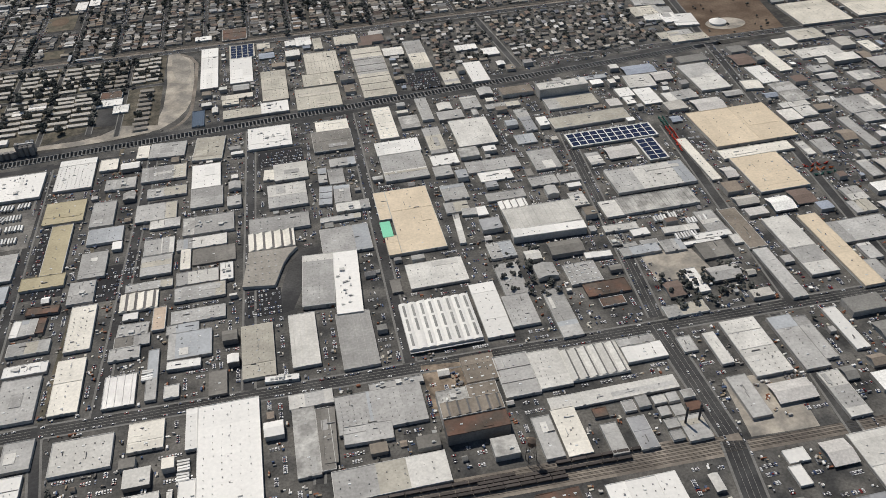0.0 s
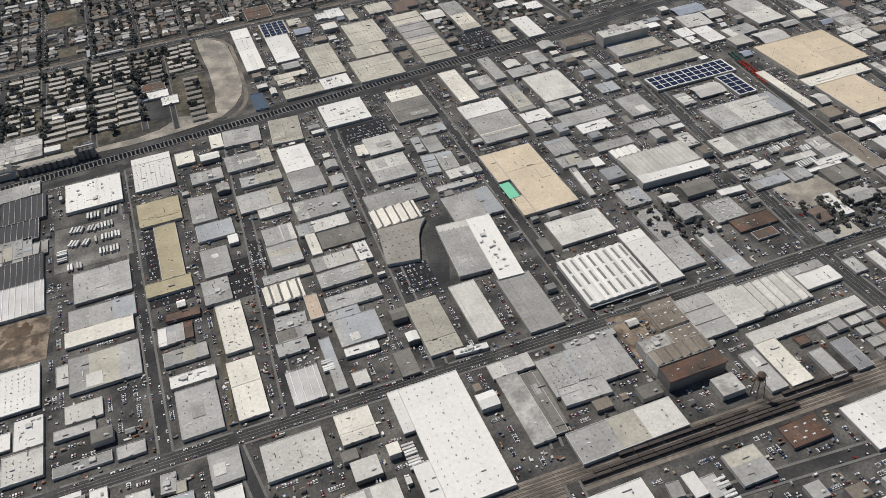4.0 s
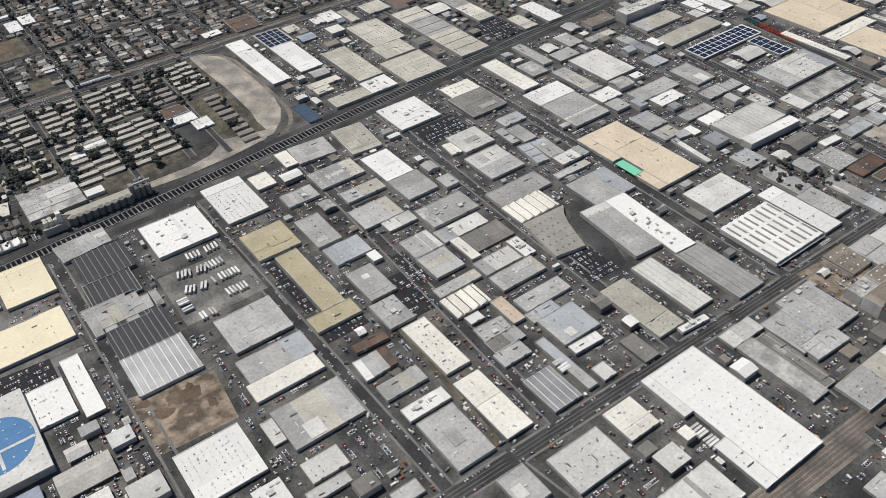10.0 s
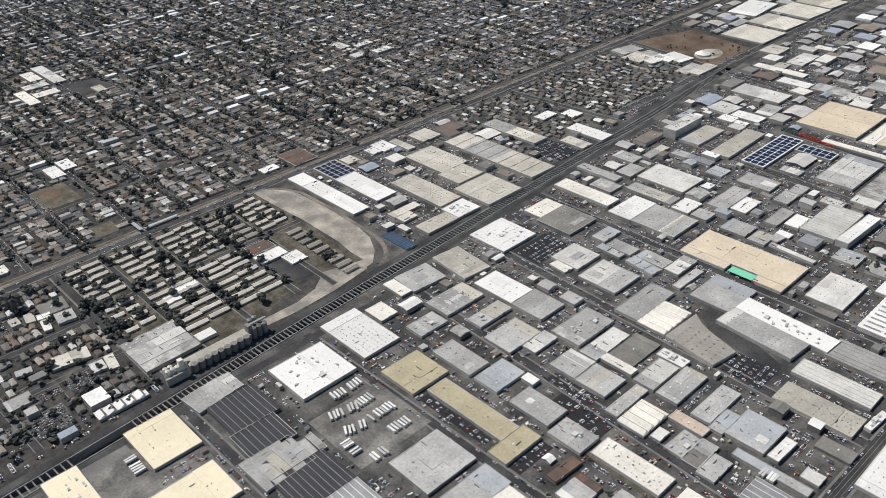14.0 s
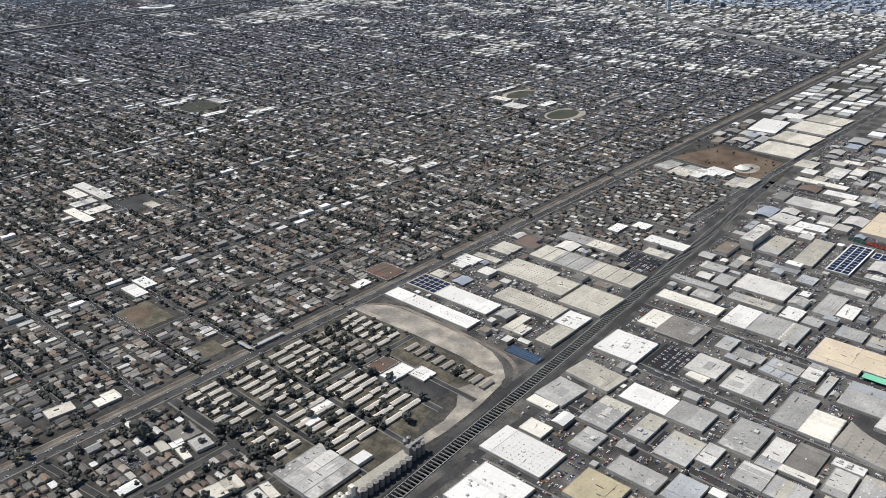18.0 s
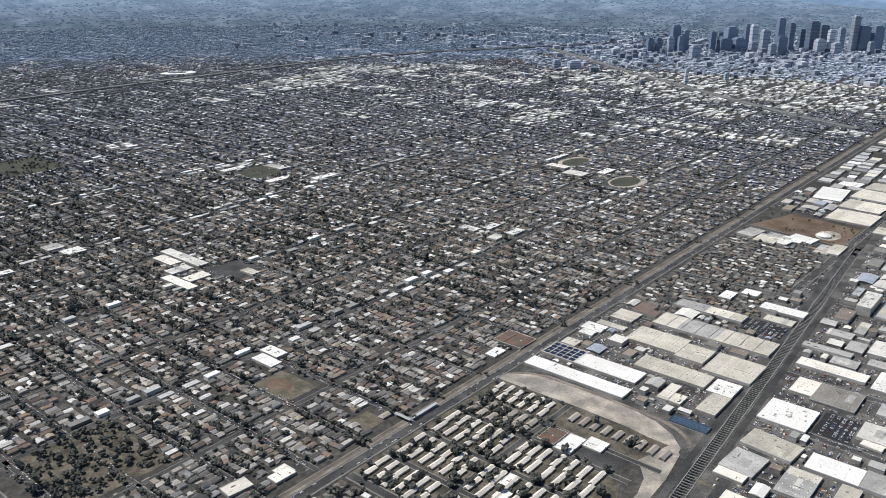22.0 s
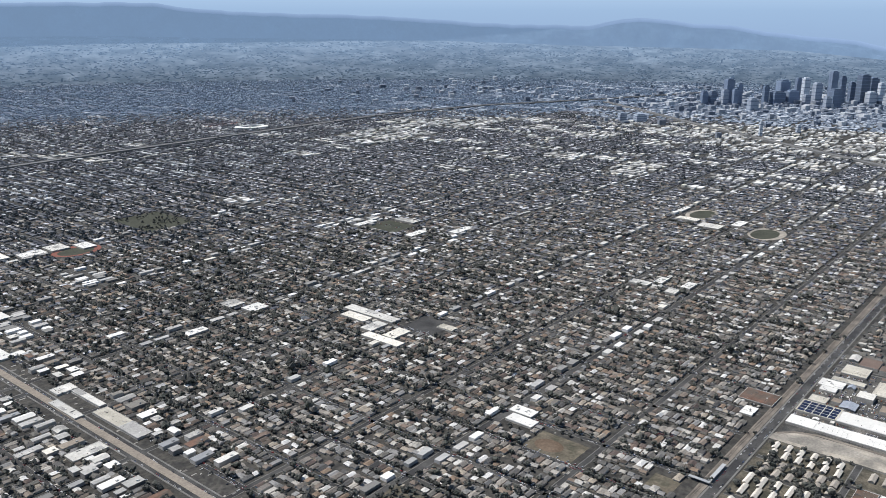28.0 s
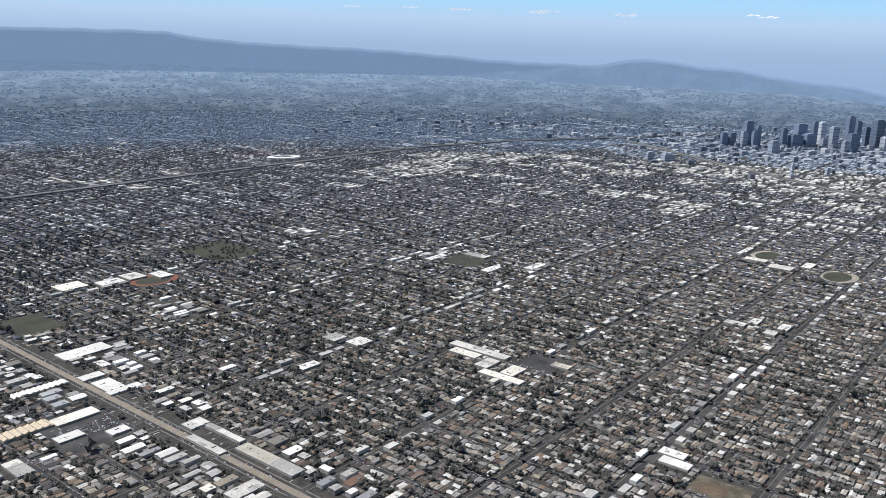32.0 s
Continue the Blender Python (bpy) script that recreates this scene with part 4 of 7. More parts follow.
warehouse(852.7, 280.2, 868.0, 313.1, 3.2, 'white', '-')
warehouse(808.4, 450.5, 839.0, 475.5, 3.6, 'stone', '-')
warehouse(830.4, 427.5, 845.6, 450.3, 3.6, 'white', '-')
warehouse(810.5, 391.9, 844.1, 407.4, 3.2, 'stone', '-')
warehouse(743.1, 273.6, 759.0, 302.3, 3.2, 'white', 'v')
warehouse(728.4, 292.0, 742.0, 307.6, 3.2, 'white', '-')
warehouse(891.5, 212.3, 923.0, 238.9, 3.6, 'grey', '-')
warehouse(927.1, 350.9, 956.3, 373.2, 3.6, 'sand', '-')
warehouse(875.6, 163.8, 884.5, 209.1, 3.6, 'grey', '-')
warehouse(910.1, 314.5, 952.0, 333.0, 3.2, 'pale', '-')
warehouse(878.3, 297.4, 891.1, 353.9, 3.2, 'cream', '-')
warehouse(136.0, 334.0, 165.9, 342.1, 3.6, 'white', 'w')
warehouse(103.0, 379.1, 117.7, 390.4, 2.8, 'grey', '-')
warehouse(19.8, 1169.5, 42.7, 1182.4, 3.2, 'white', '-')
warehouse(21.6, 1131.0, 40.3, 1160.0, 3.2, 'white', '-')
warehouse(19.6, 1121.6, 52.4, 1130.8, 3.2, 'white', '-')
warehouse(34.8, 1230.9, 86.9, 1254.3, 3.2, 'white', '-')
warehouse(-42.2, 1177.3, 10.0, 1189.1, 3.2, 'white', 'w')
warehouse(-43.7, 1096.6, -4.6, 1112.0, 3.6, 'cream', '-')
warehouse(-85.4, 1102.3, -43.9, 1118.1, 3.6, 'tan', 'w')
warehouse(-22.7, 1047.5, -5.4, 1059.2, 3.6, 'white', '-')
warehouse(-57.6, 1066.7, -35.3, 1079.5, 3.2, 'white', '-')
warehouse(26.7, 1008.7, 45.7, 1023.6, 3.2, 'pale', '-')
warehouse(38.6, 960.1, 45.0, 1006.9, 3.2, 'pale', '-')
warehouse(29.2, 886.1, 42.7, 954.6, 3.6, 'grey', 'v')
warehouse(14.8, 955.7, 22.7, 1000.3, 2.8, 'pale', '-')
warehouse(-104.3, 1038.6, -91.2, 1066.7, 3.2, 'grey', '-')
warehouse(-43.5, 928.9, -23.5, 936.2, 3.2, 'grey', '-')
warehouse(-19.7, 891.4, 8.1, 905.2, 3.6, 'pale', '-')
warehouse(123.4, 1092.9, 141.1, 1101.5, 3.2, 'white', '-')
warehouse(238.4, 658.8, 250.1, 683.9, 3.6, 'white', '-')
warehouse(290.6, 851.7, 302.5, 901.6, 4.0, 'cream', '-')
warehouse(335.5, 899.5, 349.1, 972.7, 4.0, 'pale', '-')
warehouse(358.2, 836.2, 368.7, 856.6, 3.2, 'sand', '-')
warehouse(398.1, 376.9, 412.1, 387.1, 3.2, 'sand', '-')
warehouse(597.0, 308.0, 611.9, 329.7, 3.2, 'grey', '-')
warehouse(615.0, 302.1, 644.3, 310.9, 3.2, 'grey', 'v')
warehouse(707.3, 331.0, 731.8, 338.4, 3.2, 'blue_grey', '-')
warehouse(729.8, 278.8, 737.9, 291.8, 2.8, 'white', '-')
warehouse(845.5, 235.6, 869.8, 244.4, 3.2, 'pale', '-')
warehouse(825.3, 165.5, 831.7, 184.8, 3.2, 'pale', '-')
warehouse(635.5, 281.4, 646.0, 295.3, 2.8, 'grey', '-')
warehouse(636.3, 258.2, 645.6, 281.3, 2.8, 'metal', '-')
warehouse(577.0, 208.7, 617.1, 224.3, 3.2, 'grey', 'v')
warehouse(583.0, 195.5, 607.8, 208.5, 2.4, 'white', '-')
warehouse(616.4, 179.1, 636.6, 190.9, 3.2, 'grey', 'v')
warehouse(637.7, 179.0, 653.3, 189.6, 2.8, 'grey', '-')
warehouse(581.4, 169.4, 609.3, 179.4, 2.8, 'grey', '-')
warehouse(637.3, 147.1, 648.0, 163.8, 3.2, 'pale', 'm')
warehouse(653.8, 128.3, 666.6, 147.5, 3.2, 'pale', '-')
warehouse(663.1, 105.6, 675.1, 113.1, 2.4, 'white', '-')
warehouse(690.5, 87.0, 715.9, 90.7, 3.2, 'white', '-')
warehouse(647.9, 85.0, 673.8, 94.1, 3.2, 'grey', '-')
warehouse(645.7, 98.4, 653.1, 108.8, 2.8, 'dark', 'm')
warehouse(336.7, 132.3, 365.9, 140.1, 3.2, 'grey', 'k')
warehouse(366.5, 94.1, 398.7, 105.7, 3.2, 'grey', 'k')
warehouse(364.0, 85.4, 383.2, 93.9, 2.8, 'grey', '-')
warehouse(499.8, 88.8, 506.1, 101.4, 2.8, 'dark', '-')
warehouse(221.2, 70.8, 240.2, 83.5, 2.8, 'pale', '-')
warehouse(217.1, 100.5, 223.6, 116.5, 2.4, 'pale', '-')
warehouse(334.6, 81.5, 354.9, 91.3, 2.8, 'dark', '-')
warehouse(332.5, 71.1, 349.9, 81.3, 2.8, 'grey', '-')
warehouse(355.1, 34.5, 361.2, 74.8, 3.2, 'grey', '-')
warehouse(365.3, 34.0, 373.5, 43.7, 2.8, 'pale', '-')
warehouse(389.3, 29.4, 399.3, 47.9, 3.2, 'dark', 'v')
warehouse(310.9, 260.5, 333.2, 275.3, 3.2, 'grey', 'm')
warehouse(432.4, -37.0, 444.2, 8.3, 3.2, 'stained', '-')
warehouse(444.4, -35.2, 451.5, 6.2, 2.8, 'dark', '-')
warehouse(431.4, 8.5, 454.8, 18.7, 3.2, 'pale', '-')
warehouse(664.5, 94.0, 676.2, 99.5, 2.8, 'grey', '-')
warehouse(652.7, 94.3, 661.6, 99.0, 2.4, 'grey', '-')
warehouse(793.4, 44.2, 802.8, 60.0, 3.2, 'grey', '-')
warehouse(787.9, 24.2, 796.5, 44.5, 3.2, 'grey', '-')
warehouse(648.0, -3.6, 656.1, 8.7, 2.8, 'grey', '-')
warehouse(853.1, 218.8, 867.0, 235.4, 3.2, 'pale', '-')
warehouse(836.9, 165.6, 848.9, 184.2, 3.2, 'grey', '-')
warehouse(851.8, 126.7, 860.7, 148.5, 3.2, 'grey', '-')
warehouse(820.1, 103.7, 833.6, 119.9, 3.2, 'pale', '-')
warehouse(815.0, 90.0, 830.5, 103.9, 3.2, 'grey', '-')
warehouse(459.0, 488.3, 469.3, 502.0, 2.8, 'white', '-')
warehouse(431.8, 489.1, 444.3, 503.2, 2.8, 'stone', '-')
warehouse(147.1, 534.1, 157.5, 545.8, 2.8, 'cream', '-')
warehouse(722.2, 80.9, 728.1, 90.3, 2.8, 'pale', '-')
warehouse(652.4, 114.1, 661.1, 121.0, 2.4, 'metal', '-')
warehouse(675.9, 84.1, 690.8, 96.6, 2.4, 'grey', '-')
warehouse(891.3, 325.2, 908.2, 338.4, 2.8, 'grey', '-')
warehouse(903.8, 286.9, 923.8, 298.4, 3.2, 'grey', '-')
warehouse(929.9, 262.3, 950.7, 279.4, 3.2, 'pale', '-')
warehouse(975.2, 310.5, 987.4, 333.1, 3.2, 'cream', '-')
warehouse(891.8, 250.2, 901.2, 268.8, 2.8, 'grey', '-')
warehouse(855.4, 244.6, 875.3, 278.3, 3.2, 'stained', '-')
warehouse(893.2, 197.3, 911.0, 212.1, 3.2, 'grey', '-')
warehouse(668.1, 196.9, 678.9, 214.4, 2.4, 'grey', '-')
warehouse(474.4, 11.3, 503.9, 16.2, 3.2, 'grey', 'm')

hall_at(189.6, 309.6, 23.7, 18.0, 5.6, 2.5, 'grey', '-')
hall_at(205.0, 310.7, 7.8, 17.2, 1.2, 2.5, 'grey', '-')
hall_at(194.2, 259.2, 27.7, 23.6, -0.6, 2.4, 'slate', 'r')
hall_at(176.5, 237.6, 6.0, 25.7, 1.5, 2.4, 'grey', '-')
hall_at(182.6, 237.6, 6.1, 25.4, 1.5, 2.4, 'grey', '-')
hall_at(188.7, 237.6, 6.1, 25.1, 1.5, 2.4, 'stone', '-')
hall_at(194.8, 237.6, 6.2, 24.8, 1.4, 2.4, 'grey', '-')
hall_at(201.0, 237.6, 6.2, 24.5, 1.4, 2.4, 'grey', '-')
hall_at(205.8, 235.3, 5.4, 13.2, -3.7, 2.2, 'grey', '-')
hall_at(211.6, 235.2, 4.1, 14.7, -0.3, 2.2, 'dark', '-')
hall_at(335.9, 313.0, 9.3, 19.9, -1.7, 2.4, 'cream', '-')
hall_at(355.0, 311.2, 28.0, 23.0, -4.3, 2.4, 'grey', 'v')
hall_at(387.5, 303.9, 23.1, 35.8, -5.3, 2.6, 'stone', 'v')
hall_at(313.8, 229.8, 16.2, 31.5, -0.6, 2.6, 'grey', 'v')
hall_at(432.4, 250.5, 8.3, 14.6, -6.0, 1.6, 'cream', '-')
hall_at(471.3, 237.6, 6.5, 20.5, -2.0, 2.2, 'grey', '-')
hall_at(471.0, 209.8, 9.5, 24.2, -6.2, 2.4, 'blue_grey', 'j')
hall_at(482.9, 209.0, 11.8, 22.8, -2.8, 2.4, 'grey', 'v')
hall_at(488.4, 191.1, 23.7, 10.9, -0.4, 2.6, 'pale', 'm')
hall_at(478.2, 179.0, 28.2, 6.0, -0.6, 2.0, 'grey', '-')
hall_at(565.9, 161.7, 10.5, 7.7, -9.0, 2.2, 'grey', '-')
hall_at(554.8, 144.5, 4.2, 33.7, -4.0, 2.0, 'pale', '-')
hall_at(597.2, 162.0, 19.7, 10.7, 0.2, 2.6, 'white', 'w')
hall_at(288.4, 129.8, 19.6, 7.1, -3.3, 2.2, 'rust', '-')
hall_at(275.1, 115.0, 4.8, 15.2, -2.5, 2.2, 'white', '-')
hall_at(279.9, 115.1, 4.8, 14.8, -2.5, 2.2, 'grey', '-')
hall_at(284.8, 115.3, 4.9, 14.4, -2.5, 2.2, 'grey', '-')
hall_at(289.7, 115.4, 4.9, 14.0, -2.5, 2.2, 'rust', '-')
hall_at(359.8, 102.9, 7.7, 21.0, -0.9, 2.4, 'salmon', 'v')
hall_at(344.9, 97.2, 18.1, 11.0, -3.5, 1.8, 'grey', 'm')
hall_at(342.3, 109.5, 9.1, 6.2, 0.1, 2.0, 'white', '-')
hall_at(375.7, 58.7, 18.8, 6.3, -2.3, 2.8, 'white', '-')
hall_at(456.7, 114.1, 19.9, 50.9, -4.2, 3.4, 'grey', 'v')
hall_at(474.4, 107.8, 15.9, 62.1, -3.6, 3.2, 'white', 'm')
hall_at(429.3, 33.9, 18.6, 4.0, -5.3, 2.4, 'white', 'm')
hall_at(633.6, 92.2, 17.4, 6.0, -4.0, 2.8, 'white', '-')
hall_at(695.6, 105.1, 24.0, 6.6, -3.5, 2.4, 'pale', '-')
hall_at(185.9, 22.0, 4.4, 7.8, -1.7, 2.2, 'pale', '-')
hall_at(177.4, 23.4, 4.9, 4.3, -0.9, 2.2, 'grey', '-')
hall_at(227.0, 18.6, 5.2, 10.7, -1.1, 2.2, 'grey', '-')
hall_at(218.2, -3.3, 6.8, 4.2, -3.1, 2.2, 'pale', '-')
hall_at(271.0, 2.6, 13.7, 5.6, -2.2, 2.4, 'blue_grey', 'k')
hall_at(272.4, -3.5, 10.4, 2.9, -2.5, 2.2, 'white', '-')
hall_at(263.9, -20.8, 4.0, 15.1, -2.4, 2.6, 'white', '-')
hall_at(267.9, -20.6, 4.0, 15.4, -3.3, 2.6, 'pale', '-')
hall_at(271.9, -20.5, 4.0, 15.8, -4.2, 2.6, 'blue_grey', '-')
hall_at(276.0, -20.4, 4.1, 16.1, -5.2, 2.6, 'metal', '-')
hall_at(248.7, -9.3, 9.6, 4.9, -5.2, 2.0, 'rust', '-')
hall_at(255.7, -9.9, 3.8, 4.5, -5.6, 2.0, 'salmon', '-')
hall_at(248.8, -15.5, 10.4, 5.9, -7.1, 2.0, 'brown', '-')
hall_at(470.0, -16.3, 25.3, 11.7, -2.5, 2.6, 'grey', 'v')
hall_at(450.7, -12.0, 7.0, 36.9, -2.7, 2.2, 'dark', '-')
hall_at(479.3, -82.8, 6.3, 8.1, -7.6, 2.4, 'grey', '-')
hall_at(491.4, -112.5, 30.2, 23.1, -5.2, 2.8, 'white', 'v')
hall_at(381.9, -79.3, 5.6, 11.8, -0.2, 2.4, 'grey', '-')
hall_at(658.5, 116.8, 23.2, 7.3, -2.6, 2.2, 'pale', '-')
hall_at(267.4, 14.1, 7.3, 11.2, -4.7, 2.2, 'grey', 'm')
hall_at(272.8, 10.0, 4.8, 7.3, -2.8, 2.2, 'stone', '-')
hall_at(253.2, 11.4, 11.3, 6.3, -2.7, 2.6, 'pale', 'k')
hall_at(611.7, 142.3, 49.4, 25.2, 0.2, 4.4, 'pale', 'r')
hall_at(611.0, 123.8, 49.6, 9.1, -2.2, 5.2, 'white', '-')
hall_at(690.6, 263.7, 64.5, 17.7, 1.4, 3.0, 'stone', '-')
hall_at(842.7, 281.4, 15.9, 16.3, -9.0, 2.4, 'cream', '-')
hall_at(776.7, 280.9, 27.2, 15.7, 3, 2.4, 'pale', '-')
hall_at(755.5, 315.6, 24.2, 24.1, -5, 2.6, 'pale', 'v')
hall_at(1074.1, 462.1, 68.6, 36.9, 4.7, 2.6, 'white', '-')
hall_at(1147.0, 455.6, 33.4, 29.1, -4.5, 2.4, 'white', '-')
hall_at(1153.7, 408.5, 41.9, 49.7, -5.0, 2.6, 'sand', 'k')
hall_at(1101.1, 410.8, 52.0, 53.1, -3.9, 2.6, 'sand', 'v')
hall_at(1038.9, 410.3, 47.7, 52.4, -3.9, 2.6, 'sand', 'v')
hall_at(978.3, 408.3, 52.6, 54.5, -1.5, 2.6, 'sand', 'v')
hall_at(836.6, 486.9, 31.7, 20.6, -9.0, 2.2, 'grey', '-')
hall_at(832.3, 452.6, 31.7, 34.2, -9.0, 2.4, 'pale', '-')
hall_at(850.5, 430.3, 23.1, 29.8, -9.0, 2.2, 'white', '-')
hall_at(835.2, 388.4, 37.3, 14.3, -0.1, 2.4, 'sand', '-')


def arched_skylight_hall(u, v, w, d):
    """A white hall of shallow vaults along v, each with long grey skylights let into it."""
    t = thing("vaulted_hall", u, v, label="white hall with shallow roof vaults and grey skylights", category="warehouse", group="halls of the works district")
    mark(u - w / 2, v - d / 2, u + w / 2, v + d / 2, 1.0)
    HOLES.append((u - w / 2 - 4, v - d / 2 - 3, u + w / 2 + 4, v + d / 2 + 3))
    a, b, n = w / 2, d / 2, 8
    boxes_part("wall", [(-a, -b, 0, a, b, 3.0)], WALL, t)
    s = w / n
    vs = []
    for y in (-b, b):
        for k in range(7):
            x = (k / 6 - .5) * s
            vs.append((x, y, 3.0 + .75 * (1 - (2 * k / 6 - 1) ** 2)))
    vault = mesh_of("roof_vault", vs, [(k, k + 1, k + 8, k + 7) for k in range(6)] + [tuple(range(6, -1, -1)), tuple(range(7, 14))], [ROOF["white"]])
    pane = mesh_of("skylight", *box_data([(-.75, -5.2, 0, .75, 5.2, .12)]), [mat("grey_glazing", (.25, .25, .235), .45, .15, .15, .2, .9, .15)])
    for i in range(n):
        r = attach("roof_vault", vault, t, (-a + (i + .5) * s, 0, 0))
        for y in (-b * .62, .02, b * .62):
            if not (i == 1 and y < -5):
                attach("skylight", pane, r, (0, y, 3.71))
    boxes_part("front_canopy", [(-a, -b - 1.6, 1.7, a, -b - .05, 1.95)], ROOF["metal"], t)


arched_skylight_hall(522.6, 56.2, 42.6, 40.2)


def curved_side_hall():
    """The brown-grey roof whose east side follows the bend of a spur road."""
    pts = [(414.5, 154.6), (446.5, 153.4), (440.8, 146), (436.8, 138), (434.2, 130), (431.8, 122), (429.8, 116), (409.8, 119.4)]
    t = thing("curved_hall", 0, 0, label="brown-grey hall with a curved side and roof vents", category="warehouse", group="halls of the works district")
    n = len(pts)
    h = 2.4
    attach("wall", mesh_of("wall", [(*p, 0) for p in pts] + [(*p, h) for p in pts], [(i, (i + 1) % n, n + (i + 1) % n, n + i) for i in range(n)][::1], [WALL]), t)
    top = attach("roof", mesh_of("roof", [(*p, h) for p in pts], [tuple(range(n - 1, -1, -1))], [ROOF["brown_pale"]]), t)
    for i in range(5):
        for j in range(5):
            u, v = 414 + i * 4.4, 123 + j * 6.3
            if u < 428 + (v - 116) * .4:
                attach("vent", vent_me, top, (u, v, h))
    mark(409, 116, 447, 155, .5)


curved_side_hall()

# the quarter west of the estate
hall_at(161.6, 465.7, 17.7, 17.2, -4.5, 2.2, 'dark', '-')
hall_at(153.1, 458.7, 8.7, 6.8, -7.4, 2.4, 'white', '-')
hall_at(163.3, 448.2, 11.8, 13.3, -7.8, 2.4, 'grey', '-')
hall_at(150.4, 447.3, 5.2, 13.6, -8.4, 2.4, 'cream', 'v')
hall_at(145.6, 463.5, 6.0, 11.6, -9.0, 2.2, 'stone', '-')
hall_at(147.3, 402.4, 23.0, 12.8, -9.0, 2.4, 'sand', 'v')
hall_at(156.4, 382.0, 8.2, 10.4, -4.7, 2.2, 'pale', '-')
hall_at(164.0, 380.1, 6.0, 15.5, -9.0, 2.4, 'sand', '-')
hall_at(75.7, 449.9, 11.1, 9.0, -3.9, 2.4, 'white', 'v')
hall_at(148.1, 536.9, 16.4, 9.6, -1.9, 2.4, 'cream', '-')
hall_at(121.3, 549.1, 17.9, 11.9, -6.3, 2.4, 'sand', '-')
hall_at(122.2, 410.0, 9.6, 6.2, -9.0, 2.0, 'grey', '-')
hall_at(192.4, 358.9, 36.6, 9.0, 1.5, 3.2, 'stained', '-')
hall_at(192.4, 368.0, 36.6, 9.0, 1.5, 3.3, 'grey', 'v')
hall_at(192.4, 377.1, 36.6, 9.0, 1.5, 3.2, 'stained', '-')
hall_at(192.4, 386.2, 36.6, 9.0, 1.5, 3.3, 'grey', 'k')


def grain_terminal():
    """Concrete silos and a long loading block above the sunken railway, with a paved deck behind."""
    t = thing("grain_terminal", 0, 0, label="dark concrete loading block with grain silos beside the railway", category="silo plant")
    boxes_part("loading_block", [(194, 336.5, 0, 236, 345.5, 5.0)], WALL_DARK, t)
    boxes_part("deck", [(193.8, 336.3, 5.0, 236.2, 345.7, 5.25)], ROOF["stone"], t)
    row = cylinder_me("silo", 2.1, 5.6, WALL_DARK, 18, .35)
    for i in range(9):
        attach("silo", row, t, (197 + i * 4.5, 336.9, 0), "dark concrete silo of the row")
    boxes_part("parapet", [(193.8, 336.3, 5.25, 236.2, 336.6, 5.8)], WALL, t)
    si = cylinder_me("silo", 1.9, 7.6, WALL_DARK, 18, 1.3)
    for i in range(3):
        for j in range(2):
            attach("silo", si, t, (239.5 + i * 3.9, 339 + j * 3.9, 0))
    boxes_part("conveyor_gallery", [(237, 340.2, 8.9, 250, 341.7, 9.9)], ROOF["metal"], t)
    boxes_part("lift_tower", [(235.6, 338.5, 0, 238, 342.5, 10.4)], WALL_DARK, t)
    boxes_part("office_wing", [(212, 358, 0, 224, 366, 2.6)], ROOF["white"], t)
    mark(192, 334, 256, 348)
    HOLES.append((190, 334, 256, 350))


grain_terminal()
flat("terminal_yard", [(212, 347), (252, 347), (250, 354), (236, 362), (212, 374)], .026, PAVEMENT, "pale concrete yard behind the silos", "yard")

# ---- things with a shape of their own in the works district ----
def water_tower(u, v):
    t = thing("water_tower", u, v, label="old dark steel water tower on four braced legs", category="water tower")
    bm = bmesh.new()
    bmesh.ops.create_cone(bm, cap_ends=True, segments=20, radius1=2.0, radius2=2.0, depth=3.0, matrix=Matrix.Translation((0, 0, 14.5)))
    bmesh.ops.create_cone(bm, cap_ends=True, segments=20, radius1=2.1, radius2=.1, depth=1.2, matrix=Matrix.Translation((0, 0, 16.6)))
    me = bpy.data.meshes.new("tank")
    bm.to_mesh(me)
    bm.free()
    me.materials.append(ROOF["rust"])
    attach("tank", me, t)
    leg = mesh_of("leg", *box_data([(-.14, -.14, 0, .14, .14, 13.2)]), [RAIL])
    for x in (-1, 1):
        for y in (-1, 1):
            o = attach("leg", leg, t, (x * 2.3, y * 2.3, 0))
            o.rotation_euler = (y * .06, -x * .06, 0)
    for z in (4, 8, 12):
        q = 2.3 - z * .06
        boxes_part("brace", [(-q, -q - .07, z, q, -q + .07, z + .14), (-q, q - .07, z, q, q + .07, z + .14), (-q - .07, -q, z, -q + .07, q, z + .14), (q - .07, -q, z, q + .07, q, z + .14)], RAIL, t)


water_tower(545, -52)


